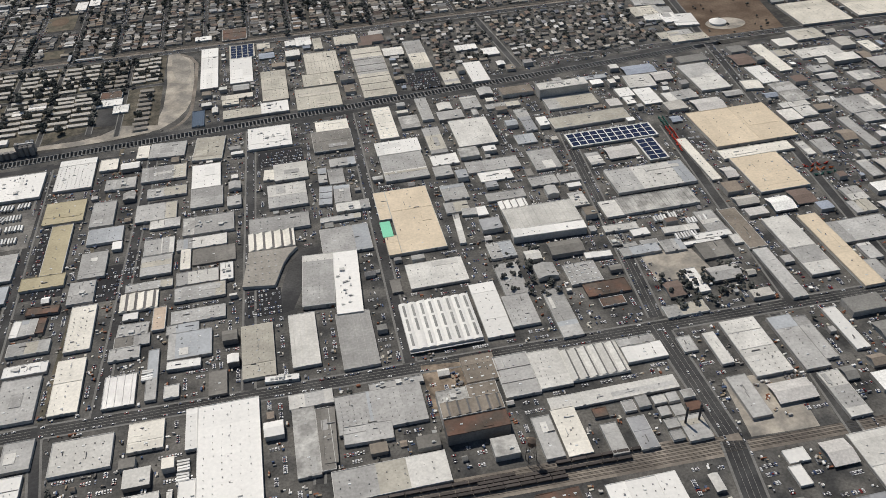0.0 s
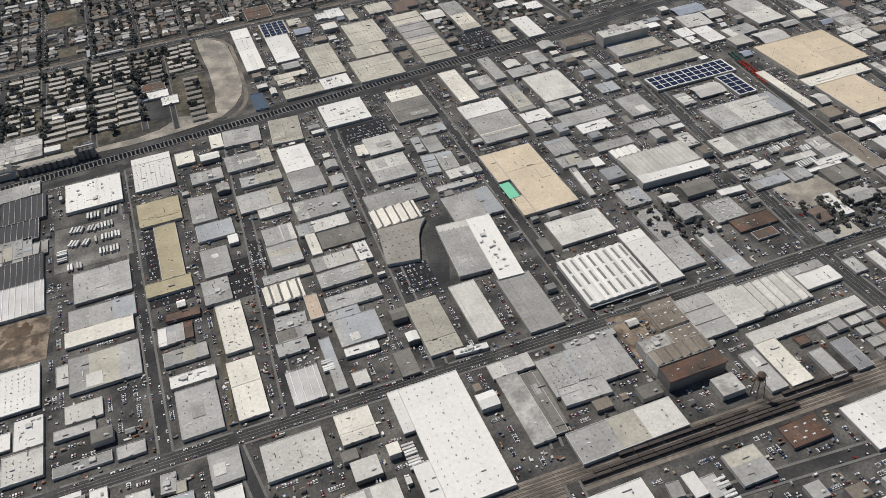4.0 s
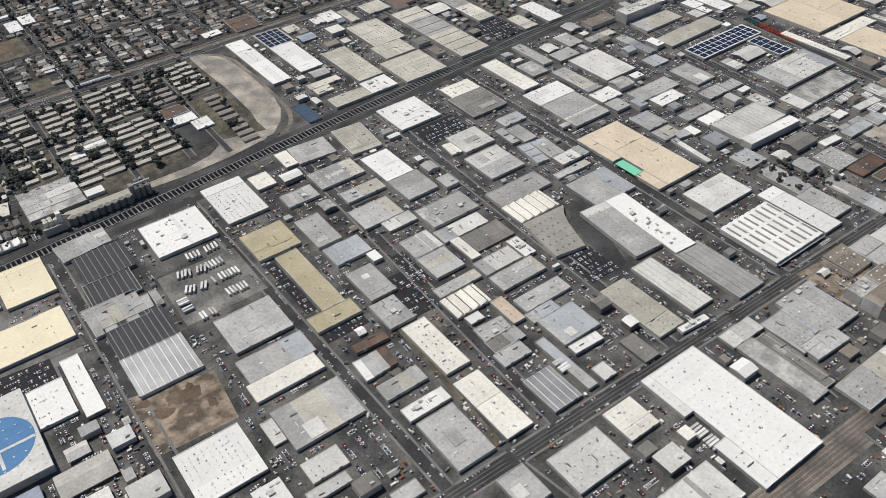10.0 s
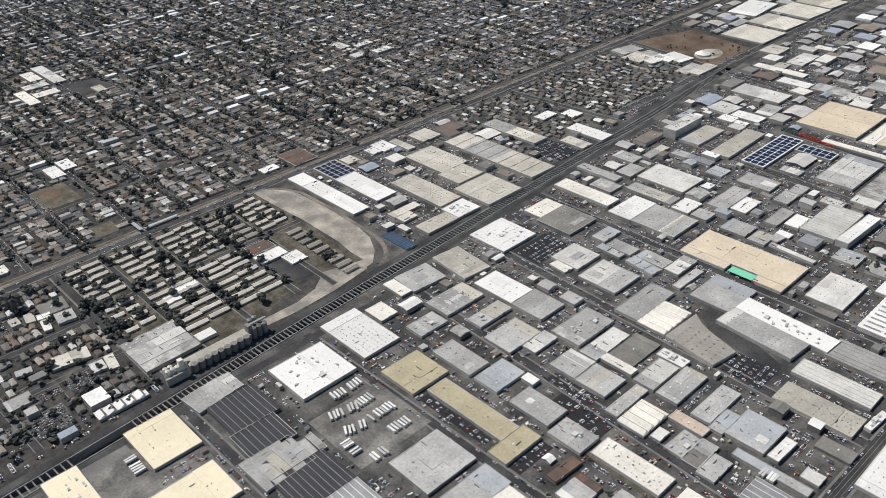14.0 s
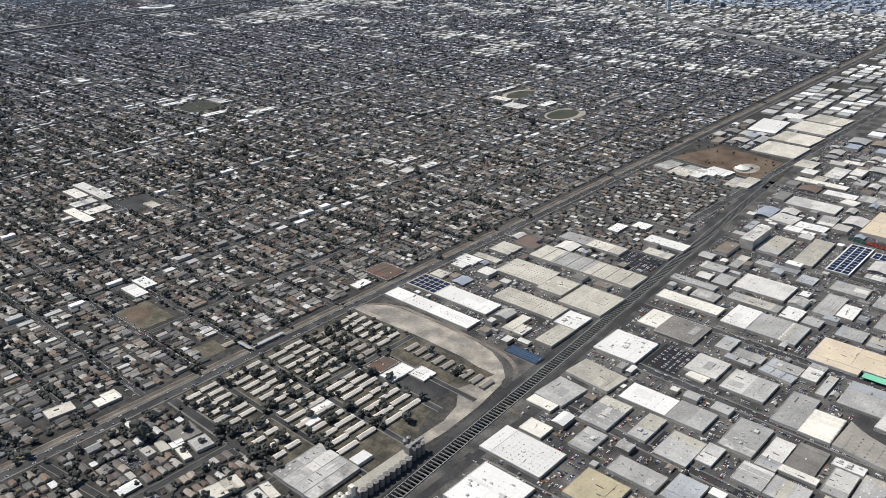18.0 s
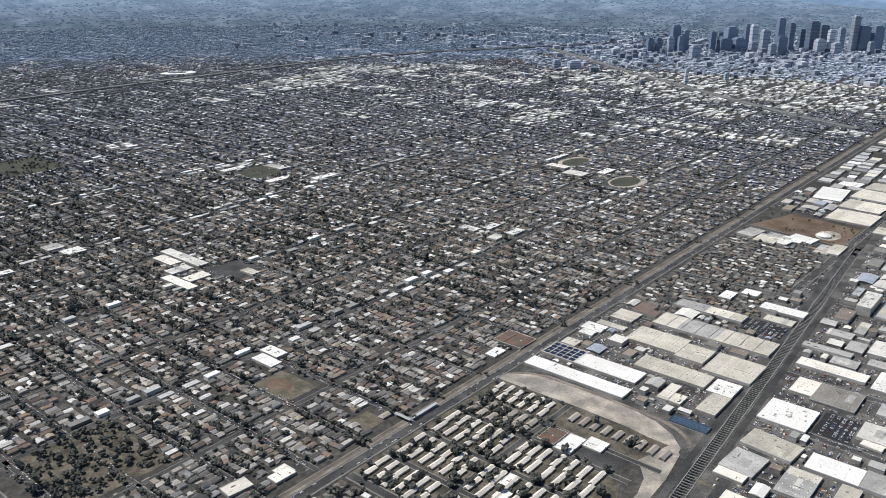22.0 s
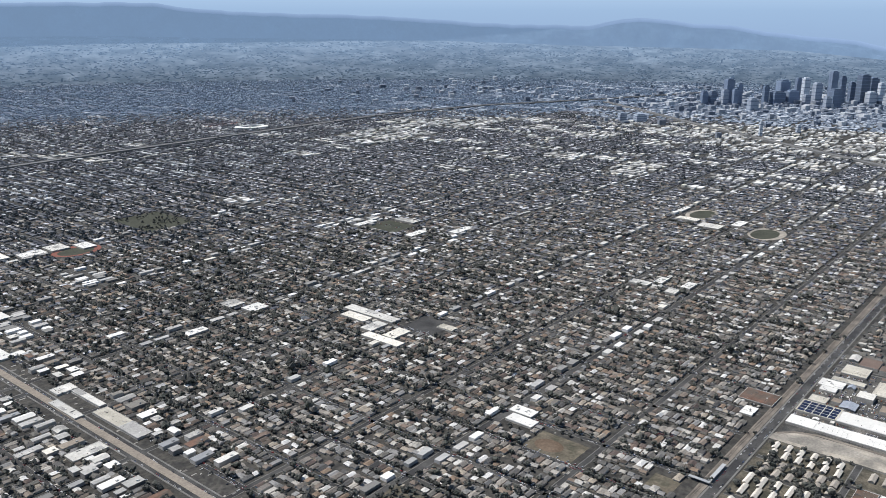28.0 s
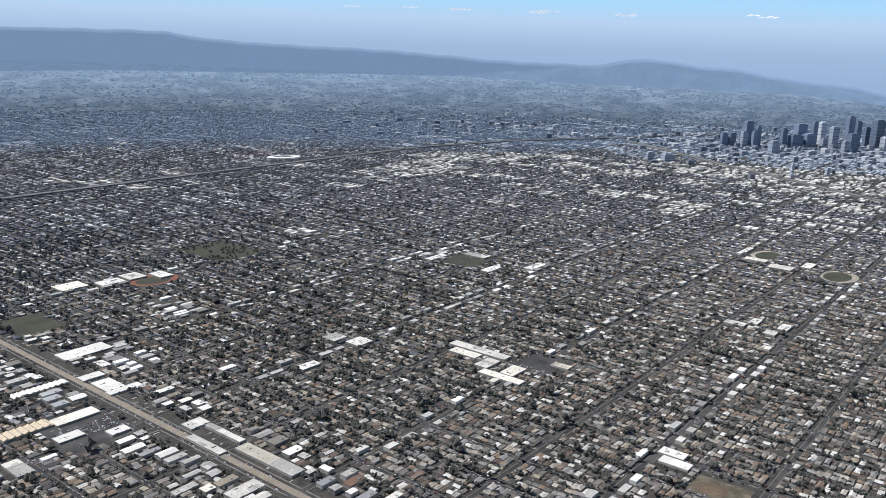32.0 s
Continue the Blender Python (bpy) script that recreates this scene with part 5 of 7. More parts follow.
def painted_roof_hall():
    """A hall whose roof carries a large blue painted disc with pale bars."""
    t = thing("painted_hall", 112, 184, label="grey hall with a big blue painted disc and skylights", category="warehouse", group="halls of the works district")
    mark(88, 150, 136, 215)
    boxes_part("wall", [(-20, -31, 0, 19, 27, 4.8)], WALL, t)
    boxes_part("roof", [(-20.1, -31.1, 4.8, 19.1, 27.1, 5.0)], ROOF["pale"], t)
    bm = bmesh.new()
    bmesh.ops.create_circle(bm, cap_ends=True, segments=56, radius=18.2, matrix=Matrix.Translation((-.5, -4, 5.01)))
    me = bpy.data.meshes.new("painted_disc")
    bm.to_mesh(me)
    bm.free()
    me.materials.append(mat("blue_roof_paint", (0.075, 0.19, 0.36), 0.7, 0.08, 0.08, 0.08, 0.7))
    attach("painted_disc", me, t)
    boxes_part("pale_bar", [(-.8, -20, 5.01, .8, 6, 5.03)], ROOF["pale"], t)
    boxes_part("pale_bar", [(.8, -8.8, 5.01, 17, -7.2, 5.03)], ROOF["pale"], t)
    for i in range(7):
        for j in range(9):
            attach("skylight", sky_me, t, (-17 + i * 5.6, -28 + j * 6.4, 5.0), size=(.6, .8, 1))


painted_roof_hall()

# ---- plots, lots and odd structures ----
def ring(cu, cv, ru, rv, n=28):
    return [(cu + ru * math.cos(i * 2 * math.pi / n), cv + rv * math.sin(i * 2 * math.pi / n)) for i in range(n)]


flat("bare_lot", [(346, 509), (358, 506), (367, 496), (371.5, 478), (372.5, 440), (372, 405), (367, 381), (358, 364), (346, 352), (340, 351), (347, 392), (348, 440), (346, 480)], .03, SOIL, "pale bare sandy lot beside a curved track", "lot")
flat("worn_soil", [(350, 503), (358, 502), (366, 488), (369, 460), (365, 436), (356, 446), (351, 470)], .034, WORN, "greyer worn ground across the bare lot", "lot")
flat("sandy_strip", [(236, 350), (250, 344), (272, 342.5), (306, 344), (338, 349), (346, 356), (342, 366), (330, 376), (320, 382), (313, 367), (298, 355.5), (280, 351), (258, 351.5)], .03, SOIL, "pale sandy strip along the railway", "lot")
flat("dirt_lot", [(171, 131), (212, 129), (215, 165), (171, 175)], .03, DIRT, "brown dirt lot with dark spoil marks", "lot")
flat("brown_field", [(848, 388), (934, 387), (950, 474), (866, 502)], .03, FIELD, "dark brown ploughed field", "field")
flat("pale_car_park", [(660, 60), (698, 56), (694, 85), (660, 89)], .03, SOIL, "pale concrete car park", "car park")
flat("pale_yard", [(655, -64), (691, -66), (695, -27), (659, -25)], .03, SOIL, "pale dusty yard", "yard")
flat("scrap_yard", [(505, -12), (540, -14), (538, 22), (505, 26)], .03, DIRT, "brown scrap and container yard", "yard")
flat("spur_road", [(449.5, 152), (462, 152), (454, 132), (447, 112), (439.5, 92), (429, 89), (433.5, 112), (436, 124), (440, 137)], .024, ASPHALT, "curving dark asphalt spur between halls", "road")
flat("black_yard", [(395, -70.5), (415.6, -71), (408, -91), (392, -92)], .024, ASPHALT, "black asphalt yard with parked cars", "yard")
mark(430, 90, 462, 153)
mark(392, -92, 408, -71)
mark(171, 129, 216, 176)
mark(341, 350, 377, 510)
mark(250, 340, 340, 370)
mark(665, 62, 706, 97)
flat("dirt_alley", [(300, 36), (303, 36), (320, 330), (317, 330)], .02, DRY, "brown unpaved alley between the halls", "alley")


# open yards and car parks between the halls
flat("truck_yard", [(221, 263), (263.5, 263), (263, 198), (232, 197), (218, 198)], .02, YARD, "dark grey truck yard with parked trailers", "yard")
flat("concrete_yard", [(90, 228), (118, 228), (118, 262.5), (139, 264), (139, 314), (114, 314), (114, 270), (91, 270)], .02, PAVEMENT, "pale concrete yard round the yellow halls", "yard")
flat("concrete_apron", [(118, 209), (150.5, 209), (150.5, 219), (166, 222), (166, 231.5), (118, 231.5)], .02, PAVEMENT, "pale concrete apron with parked cars", "yard")
for q in ((218, 197, 264, 263), (90, 228, 118, 270), (113, 264, 139, 314), (118, 209, 166, 231)):
    mark(*q)
TAR = mat("fresh_black_asphalt", (.026, .026, .028), .9, .2, .2, .06, .6)
PARKS = ((425, 265, 460, 289.5), (341, 229, 363, 239), (318.5, 131, 334, 168), (412, 91, 433, 116), (335, 150, 344, 182), (273, 171, 279.5, 222), (271, 144, 297, 152), (562, 359, 590, 395.5),
         (121, 211, 149, 231), (96, 231, 112, 250), (-58, 1066, -4, 1090))
for i, q in enumerate(PARKS):
    mark(*q)
    if i < 9:
        flat("car_park", [(q[0], q[1]), (q[2], q[1]), (q[2], q[3]), (q[0], q[3])], .02, TAR, "black asphalt car park with rows of cars", "car park")
sp = random.Random(8)
for cu, cv, ru, rv in ((193, 160, 9, 5), (201, 158, 4, 7), (184, 154, 6, 4), (178, 166, 4, 3), (194, 149, 7, 3), (206, 146, 2.5, 4)):
    flat("spoil_heap", [(cu + ru * sp.uniform(.6, 1.2) * math.cos(k * .42), cv + rv * sp.uniform(.6, 1.2) * math.sin(k * .42)) for k in range(15)], .04, FIELD, "dark brown spoil spread over a dirt lot", "soil")


def curved_track():
    t = thing("curved_track", 0, 0, label="curved industrial track with wagons' ballast", category="railway", kind="structure")
    pts = [Vector((372 - 24 * (1 - math.cos(a)), 392 - 44 * math.sin(a), 0)) for a in [i * 1.3 / 10 for i in range(11)]]
    pts = [Vector((358, 505, 0)), Vector((368, 494, 0)), Vector((374, 478, 0)), Vector((374, 440, 0))] + pts
    vs = []
    for i, p in enumerate(pts):
        d = (pts[min(i + 1, len(pts) - 1)] - pts[max(i - 1, 0)]).normalized()
        n = Vector((-d.y, d.x, 0))
        vs += [(*(p + n * 1.6).xy, .06), (*(p - n * 1.6).xy, .06)]
    attach("ballast_bed", mesh_of("ballast_bed", vs, [(2 * i, 2 * i + 1, 2 * i + 3, 2 * i + 2) for i in range(len(pts) - 1)], [BALLAST]), t)


curved_track()


def tent(u, v):
    t = thing("big_top_tent", u, v, label="white round tent with peaked roof on brown field", category="tent")
    bm = bmesh.new()
    bmesh.ops.create_cone(bm, cap_ends=True, segments=24, radius1=8, radius2=7.6, depth=2, matrix=Matrix.Translation((0, 0, 1)))
    bmesh.ops.create_cone(bm, cap_ends=False, segments=24, radius1=8.4, radius2=.6, depth=3.4, matrix=Matrix.Translation((0, 0, 3.7)))
    me = bpy.data.meshes.new("canopy")
    bm.to_mesh(me)
    bm.free()
    me.materials.append(ROOF["white"])
    attach("canopy", me, t)
    boxes_part("mast", [(-.12, -.12, 0, .12, .12, 7)], RAIL, t)


tent(879, 415)
flat("trampled_soil", ring(886, 412, 20, 14), .04, SOIL, "pale trampled soil round the tent", "soil")


def cement_plant(u, v):
    t = thing("cement_plant", u, v, label="beige cement plant with silos and conveyor", category="plant")
    si = cylinder_me("silo", 1.4, 8, ROOF["cream"], cone=1)
    for i in range(5):
        attach("silo", si, t, (i % 3 * 3.1 - 3, i // 3 * 3.1, 0))
    boxes_part("hopper_tower", [(4, -2, 0, 7, 1, 12)], ROOF["cream"], t)
    boxes_part("plant_block", [(-6, -4, 0, 8, -2.2, 5)], WALL, t)
    c = boxes_part("conveyor", [(-6, -.5, 0, 6, .5, .8)], ROOF["grey"], t, place=(10, 2, 6))
    c.rotation_euler = (0, .5, .3)


cement_plant(184, 339)
si = cylinder_me("storage_silo", 1.5, 7, ROOF["metal"], cone=1.2)
for q in ((243, 349), (246.5, 349.6)):
    o = tagged(new("storage_silo", si), "grey metal silo with conical top", "silo", "metal silos by the railway")
    o.location = (*q, 0)

PAINTS = [("red", mat("red_machine_paint", (.42, .05, .03), .5, rnd=.25)), ("green", mat("dark_green_machine_paint", (.03, .10, .08), .5, rnd=.25)), ("orange", mat("orange_machine_paint", (.45, .12, .04), .5, rnd=.25))]


def boom_stack(u, v, k, turn):
    n, m = PAINTS[k]
    t = thing("lift_machine", u, v, 0, turn, "%s folded lifting machine parked in a row" % n, "machine", "parked lifting machines")
    boxes_part("chassis", [(-1.2, -.6, .25, 1.2, .6, .8)], m, t)
    b = boxes_part("boom", [(-2.4, -.15, 0, 2.4, .15, .35)], m, t, place=(0, 0, 1.3))
    b.rotation_euler = (0, -.18, 0)
    boxes_part("cab", [(.3, -.5, .8, 1.1, .5, 1.7)], m, t)
    for x in (-.8, .8):
        boxes_part("wheel", [(x - .28, -.72, 0, x + .28, -.5, .56), (x - .28, .5, 0, x + .28, .72, .56)], RAIL, t)


pr = random.Random(3)
for i in range(26):
    a, b = i % 2, i // 2
    boom_stack(741 + a * 3.2 + pr.uniform(-.5, .5) + b * .35, 200 + b * 4.2, 0 if b < 9 else 1, 1.5 + pr.uniform(-.3, .3))
for i in range(12):
    boom_stack(816 + (i % 4) * 5 + pr.uniform(-1, 1), 141 + (i // 4) * 6, (1, 2, 0)[i // 4], pr.uniform(0, 3))
mark(736, 195, 752, 258)
mark(812, 138, 838, 160)

def station(u, v):
    t = thing("rail_station", u, v, 0, 0, "light rail stop with long grey-blue canopy", "station")
    boxes_part("platform", [(-16, -1.1, 0, 16, 1.1, .5)], CONCRETE, t)
    boxes_part("canopy", [(-14, -1.4, 2.1, 14, 1.4, 2.35)], ROOF["blue_grey"], t)
    for i in range(8):
        boxes_part("post", [(-.1, -.1, .5, .1, .1, 2.1)], RAIL, t, place=(-12 + i * 3.4, 0, 0))
    boxes_part("crossing_roof", [(-18.5, -1.5, 2.3, -15.5, 14, 2.6)], ROOF["blue_grey"], t)
    for y in (0, 6, 12):
        boxes_part("post", [(-.15, -.15, 0, .15, .15, 2.3)], RAIL, t, place=(-17, y, 0))


station(268, 518)

# row houses of the estate beside the railway
er = random.Random(21)
row_wall = mat("estate_stucco", (.42, .38, .32), .9, .1, .1, rnd=.15)
row_roof = mat("estate_pale_roof", (.64, .60, .53), .9, .14, .15, .1, 1.0, .12)
row_roof2 = mat("estate_brown_grey_roof", (.33, .30, .26), .9, .12, .15, .1, 1.0, .15)
rw = mesh_of("wall", HOUSE_V[:10], HOUSE_F[:4], [row_wall])
rf = [mesh_of("roof", HOUSE_V[10:], [(0, 1, 2, 3), (3, 2, 4, 5)], [m]) for m in (row_roof, row_roof2)]


def row_house(u, v, L, W, k=0, turn=0.0):
    t = thing("row_house", u, v, 0, turn, "long low row house with a %s gabled roof" % ("pale", "brown-grey")[k], "house", "row houses of the estate")
    attach("wall", rw, t, size=(L, W, 2.7))
    attach("roof", rf[k], t, size=(L, W, 2.7))
    HOLES.append((u - L / 2 - 1, v - W / 2 - 1, u + L / 2 + 1, v + W / 2 + 1))


# the foundry: packed sheds and two dark stacks
fo = random.Random(9)
for i in range(7):
    for j in range(4):
        u, v = 583.5 + i * 8.0, -60 + j * 8.0
        if not (i < 4 and j < 3 or i > 4 and j < 2 or fo.random() < .12):
            warehouse(u + fo.uniform(0, 1.2), v + fo.uniform(0, .8), u + fo.uniform(6.6, 8), v + fo.uniform(6, 7.9), fo.uniform(2, 4.2), fo.choice(("grey", "pale", "metal", "stained", "rust", "grey", "brown")), "-", "foundry_shed")
stack_me = cylinder_me("foundry_stack", .6, 13, ROOF["slate"], 10)
for q in ((626.6, -49), (634.2, -48.5)):
    o = tagged(new("foundry_stack", stack_me), "tall dark steel stack among foundry sheds", "chimney", "foundry stacks")
    o.location = (*q, 0)
estate_trees = []
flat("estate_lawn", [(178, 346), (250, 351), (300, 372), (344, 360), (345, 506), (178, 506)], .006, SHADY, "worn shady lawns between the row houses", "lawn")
for u0, u1, v0, v1 in ((181, 208, 448, 502), (215, 245, 446, 502), (252, 284, 444, 502), (212, 245, 372, 432), (251, 286, 372, 412), (183, 205, 398, 440), (252, 286, 414, 438), (213, 245, 434, 440), (316, 341, 446, 502)):
    n = round((v1 - v0) / 9.4)
    for j in range(n):
        v = v0 + (j + .5) * (v1 - v0) / n
        for s in (0, 1):
            L = (u1 - u0) / 2 - er.uniform(1.4, 3.4)
            row_house(u0 + (s + .5) * (u1 - u0) / 2 + er.uniform(-.5, .5), v + (.8 if s else -.8), L, 3.7)
            if er.random() < .7:
                estate_trees.append((u0 + er.random() * (u1 - u0), v + 4.2, er.uniform(2.4, 4.8)))
for j in range(9):
    row_house(331 + (j - 6) * .25, 356 + j * 9.1, 11, 4.2, 1)
for j in range(6):
    for s in (0, 1):
        row_house(294 + s * 12, 448 + j * 9.2, 9.5, 4.4, 1)
        estate_trees.append((294 + s * 12 + er.uniform(-5, 5), 452 + j * 9.2, er.uniform(2.6, 4.8)))
for k in range(95):
    estate_trees.append((er.choice((211, 248, 288, 181, 250, 290, er.uniform(182, 286), er.uniform(288, 342))) + er.uniform(-2.5, 2.5), er.uniform(375, 503), er.uniform(2.8, 5.4)))
for a, b, c, d in (((210.5, 345), (211.5, 505), 3.5, 0), ((248, 350), (249, 505), 3.5, 0), ((287.5, 360), (288, 505), 4, 0), ((180, 441), (345, 441), 4, 0), ((311, 350), (313, 505), 3.5, 0)):
    road(a, b, c, "narrow estate street with parked cars", walk_w=.8)
flat("school_yard", [(291, 372), (309, 370), (309, 412), (291, 414)], .03, ASPHALT, "dark asphalt school yard", "yard")
warehouse(291, 420, 310, 434, 4, "rust", "-", "school_hall")
for q in ((230, 416, 245, 424), (218, 410, 228, 419)):
    warehouse(*q, 3.4, "white", "-", "school_hall")
mark(178, 345, 346, 506)

HOLES.append((3, 522, 33, 1740))
flat("median_strip", [(12.8, 526), (19.2, 526), (22.6, 1740), (16.2, 1740)], .2, DUSTY, "pale dusty median of the boulevard", "median")
# canopy in the notch of the tan hall
cn = thing("green_canopy", 507, 156, label="bright green loading canopy beside a tan hall", category="canopy")
boxes_part("roof", [(-3.6, -9, 2.2, 3.6, 9, 2.45)], mat("green_canopy_sheet", (.20, .58, .38), .5, .05, .05), cn)
for y in (-8, 0, 8):
    boxes_part("post", [(-.12, -.12, 0, .12, .12, 2.2)], RAIL, cn, place=(-3.2, y, 0))
mark(502, 145, 512, 167)

# school grounds, parks and sports fields among the dwellings
flat("ball_field", ring(226, 634, 9, 12), .03, FIELD, "brown oval ball field", "field")
flat("dry_lawn", [(213, 608), (243, 608), (243, 650), (213, 650)], .02, DRY, "dry brown school lawn", "lawn")
flat("dry_lot", [(222, 533), (242, 533), (242, 553), (222, 553)], .02, DRY, "dry brown lot", "lot")
flat("dark_playground", [(336, 846), (376, 846), (376, 888), (336, 888)], .03, ASPHALT, "dark asphalt playground", "yard")
flat("field_edge", ring(955, 716, 38, 26), .03, SOIL, "pale dry edge round a sports field", "field")
flat("sports_field", ring(952, 718, 31, 19), .03, GRASS, "green sports field with pale edges", "field")
flat("oval_edge", ring(1010, 838, 38, 25), .03, SOIL, "pale running track round an oval", "field")
flat("sports_oval", ring(1010, 838, 31, 18), .03, GRASS, "dull green oval sports ground", "field")
flat("sports_lawn", [(610, 1150), (660, 1150), (660, 1205), (610, 1205)], .03, GRASS, "dull green school field", "field")
flat("running_track", ring(262, 1424, 34, 26), .03, TRACK, "red running track", "field")
flat("track_lawn", ring(260, 1422, 25, 18), .04, GRASS, "green infield of the running track", "field")
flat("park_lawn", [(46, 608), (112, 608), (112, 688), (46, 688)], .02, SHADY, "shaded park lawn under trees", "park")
flat("green_lawn", [(40, 1330), (90, 1330), (90, 1400), (40, 1400)], .03, GRASS, "green lawn by the boulevard", "lawn")
flat("far_park", [(380, 1430), (460, 1430), (460, 1540), (380, 1540)], .03, GRASS, "distant park lawn", "park")
for q in ((211, 606, 246, 652), (220, 531, 245, 555), (334, 844, 378, 890), (914, 690, 986, 740), (974, 822, 1046, 868), (606, 1146, 664, 1208), (224, 1394, 300, 1452), (44, 604, 114, 690), (38, 1328, 92, 1402), (380, 1430, 460, 1540)):
    HOLES.append(q)
for q in ((252, 668, 264, 690, "white"), (620, 745, 634, 770, "pale"), (638, 735, 662, 746, "white"), (640, 700, 664, 712, "white"), (612, 706, 630, 720, "pale"),
          (304, 900, 330, 916, "pale"), (318, 925, 332, 960, "cream"), (304, 868, 330, 884, "cream"),
          (965, 760, 1000, 775, "white"), (930, 780, 955, 815, "pale"), (955, 825, 972, 860, "cream"), (1000, 870, 1040, 880, "white"),
          (262, 1040, 285, 1060, "white"), (255, 1070, 275, 1090, "pale"), (600, 1212, 640, 1225, "white"), (665, 1160, 680, 1200, "pale"), (605, 1110, 640, 1124, "white"), (660, 1070, 700, 1085, "white"),
          (196, 1440, 230, 1462, "white"), (236, 1440, 262, 1470, "pale"), (270, 1420, 290, 1450, "white"), (150, 1455, 186, 1485, "cream")):
    warehouse(*q[:4], 4.2, q[4], "m" if q[4] == "white" else "v", "school_building")

for i, q in enumerate(((-24, 1047, -6, 1064, "cream"), (-28, 1093, -8, 1116, "yellow"), (33, 1165, 48, 1186, "white"), (33, 1141, 49, 1162, "white"), (33, 1116, 53, 1138, "pale"), (89, 1211, 111, 1235, "white"), (37, 1218, 59, 1250, "white"),
          (50, 1188, 60, 1206, "white"), (33, 891, 52, 954, "grey"), (34, 1004, 52, 1024, "pale"), (34, 964, 51, 995, "pale"), (-57, 904, -32, 934, "grey"), (-20, 867, -2, 911, "pale"), (177, 1035, 202, 1047, "white"), (286, 868, 299, 898, "white"), (292, 962, 316, 972, "white"))):
    if all(q[2] < a or q[0] > c or q[3] < b or q[1] > d for a, b, c, d in HOLES if d - b < 900):
        warehouse(*q[:4], 3.6, q[4], "vm-k"[i % 4], "store_building")
flat("store_car_park", [(-60, 1040), (-2, 1040), (-2, 1120), (-60, 1120)], .02, ASPHALT, "dark asphalt car park round the stores", "car park")
HOLES.append((-60, 1040, -2, 1120))

flat("trailer_yard", [(217, 204), (266, 204), (266, 250), (218, 252)], .022, WORN_YARD, "worn grey concrete yard where trailers park", "yard")
flat("loading_yard", [(98, 232), (168, 226), (168, 306), (118, 300), (98, 276)], .022, WORN_YARD, "worn concrete yard between the cream halls", "yard")
SCRAP = ((136, 369, 158, 393), (122, 457, 142, 475), (112, 376, 133, 397), (96, 345, 128, 368))
for q in SCRAP:
    flat("scrap_yard", [(q[0], q[1]), (q[2], q[1]), (q[2], q[3]), (q[0], q[3])], .02, YARD, "dark yard packed with old cars", "yard")

# ---- small buildings fill the gaps of the works district ----
fr = random.Random(17)
TONES = ["grey"] * 7 + ["pale"] * 4 + ["dark"] * 3 + ["stained"] * 3 + ["white"] * 3 + ["brown"] * 2 + ["metal"] * 2 + ["cream", "rust", "blue_grey"]


def workshop(u, v, w, d, h, tone):
    t = thing("workshop", u, v, 0, 0, "small %s workshop with a low roof" % LABEL[tone], "workshop", "workshops between the halls")
    mark(u - w / 2, v - d / 2, u + w / 2, v + d / 2, .7)
    HOLES.append((u - w / 2 - 2, v - d / 2 - 2, u + w / 2 + 2, v + d / 2 + 2))
    boxes_part("wall", [(-w / 2, -d / 2, 0, w / 2, d / 2, h)], WALL if fr.random() < .7 else WALL_DARK, t)
    if fr.random() < .35:
        a, b, e = w / 2 + .2, d / 2 + .2, h + min(w, d) * .12
        if w > d:
            vs, fs = [(-a, -b, h), (a, -b, h), (a, b, h), (-a, b, h), (-a, 0, e), (a, 0, e)], [(0, 1, 5, 4), (2, 3, 4, 5), (1, 2, 5), (3, 0, 4)]
        else:
            vs, fs = [(-a, -b, h), (a, -b, h), (a, b, h), (-a, b, h), (0, -b, e), (0, b, e)], [(1, 2, 5, 4), (3, 0, 4, 5), (0, 1, 4), (2, 3, 5)]
        attach("roof", mesh_of("roof", vs, fs, [ROOF[tone]]), t)
    else:
        top = boxes_part("roof", [(-w / 2 - .12, -d / 2 - .12, h, w / 2 + .12, d / 2 + .12, h + .22)], ROOF[tone], t)
        if w * d > 60:
            attach("air_conditioner", ac_me, top, (w * .2, -d * .2, h + .22))


small = []
singles = big = 0
for k in range(16000):
    w, d = (fr.uniform(13, 28), fr.uniform(11, 21)) if k < 5000 else (fr.uniform(8, 15), fr.uniform(7, 14)) if k < 9500 else (fr.uniform(4.5, 10), fr.uniform(4, 10)) if k < 13000 else (fr.uniform(2, 5), fr.uniform(2, 5))
    u, v = fr.uniform(-150, 1080), fr.uniform(-200, 505)
    if u < 345 and v > trench_v(u) - 10 and not u < 165:
        continue
    if k > 13000 and fr.random() < .55:
        continue
    if not free(u - w / 2 - .2, v - d / 2 - .2, u + w / 2 + .2, v + d / 2 + .2):
        continue
    if v > 386 and 560 < u < 955 or u < 178 and v > 340 and fr.random() < .93:
        continue
    h, tone = fr.uniform(2.4, 4.2) * (.7 if w < 5 else 1), fr.choice(TONES)
    if big < 25 and w * d > 190 and 150 < u < 700 and -120 < v < 420:
        warehouse(u - w / 2, v - d / 2, u + w / 2, v + d / 2, h, tone, fr.choice('v-k-'))
        big += 1
    elif singles < 175 and 160 < u < 660 and -120 < v < 420 and w * d > 30:
        workshop(u, v, w, d, h, tone)
        singles += 1
    else:
        mark(u - w / 2, v - d / 2, u + w / 2, v + d / 2, .35 if w > 5 else .2)
        HOLES.append((u - w / 2 - 2, v - d / 2 - 2, u + w / 2 + 2, v + d / 2 + 2))
        small.append((u, v, 0, w, d, h, 0))
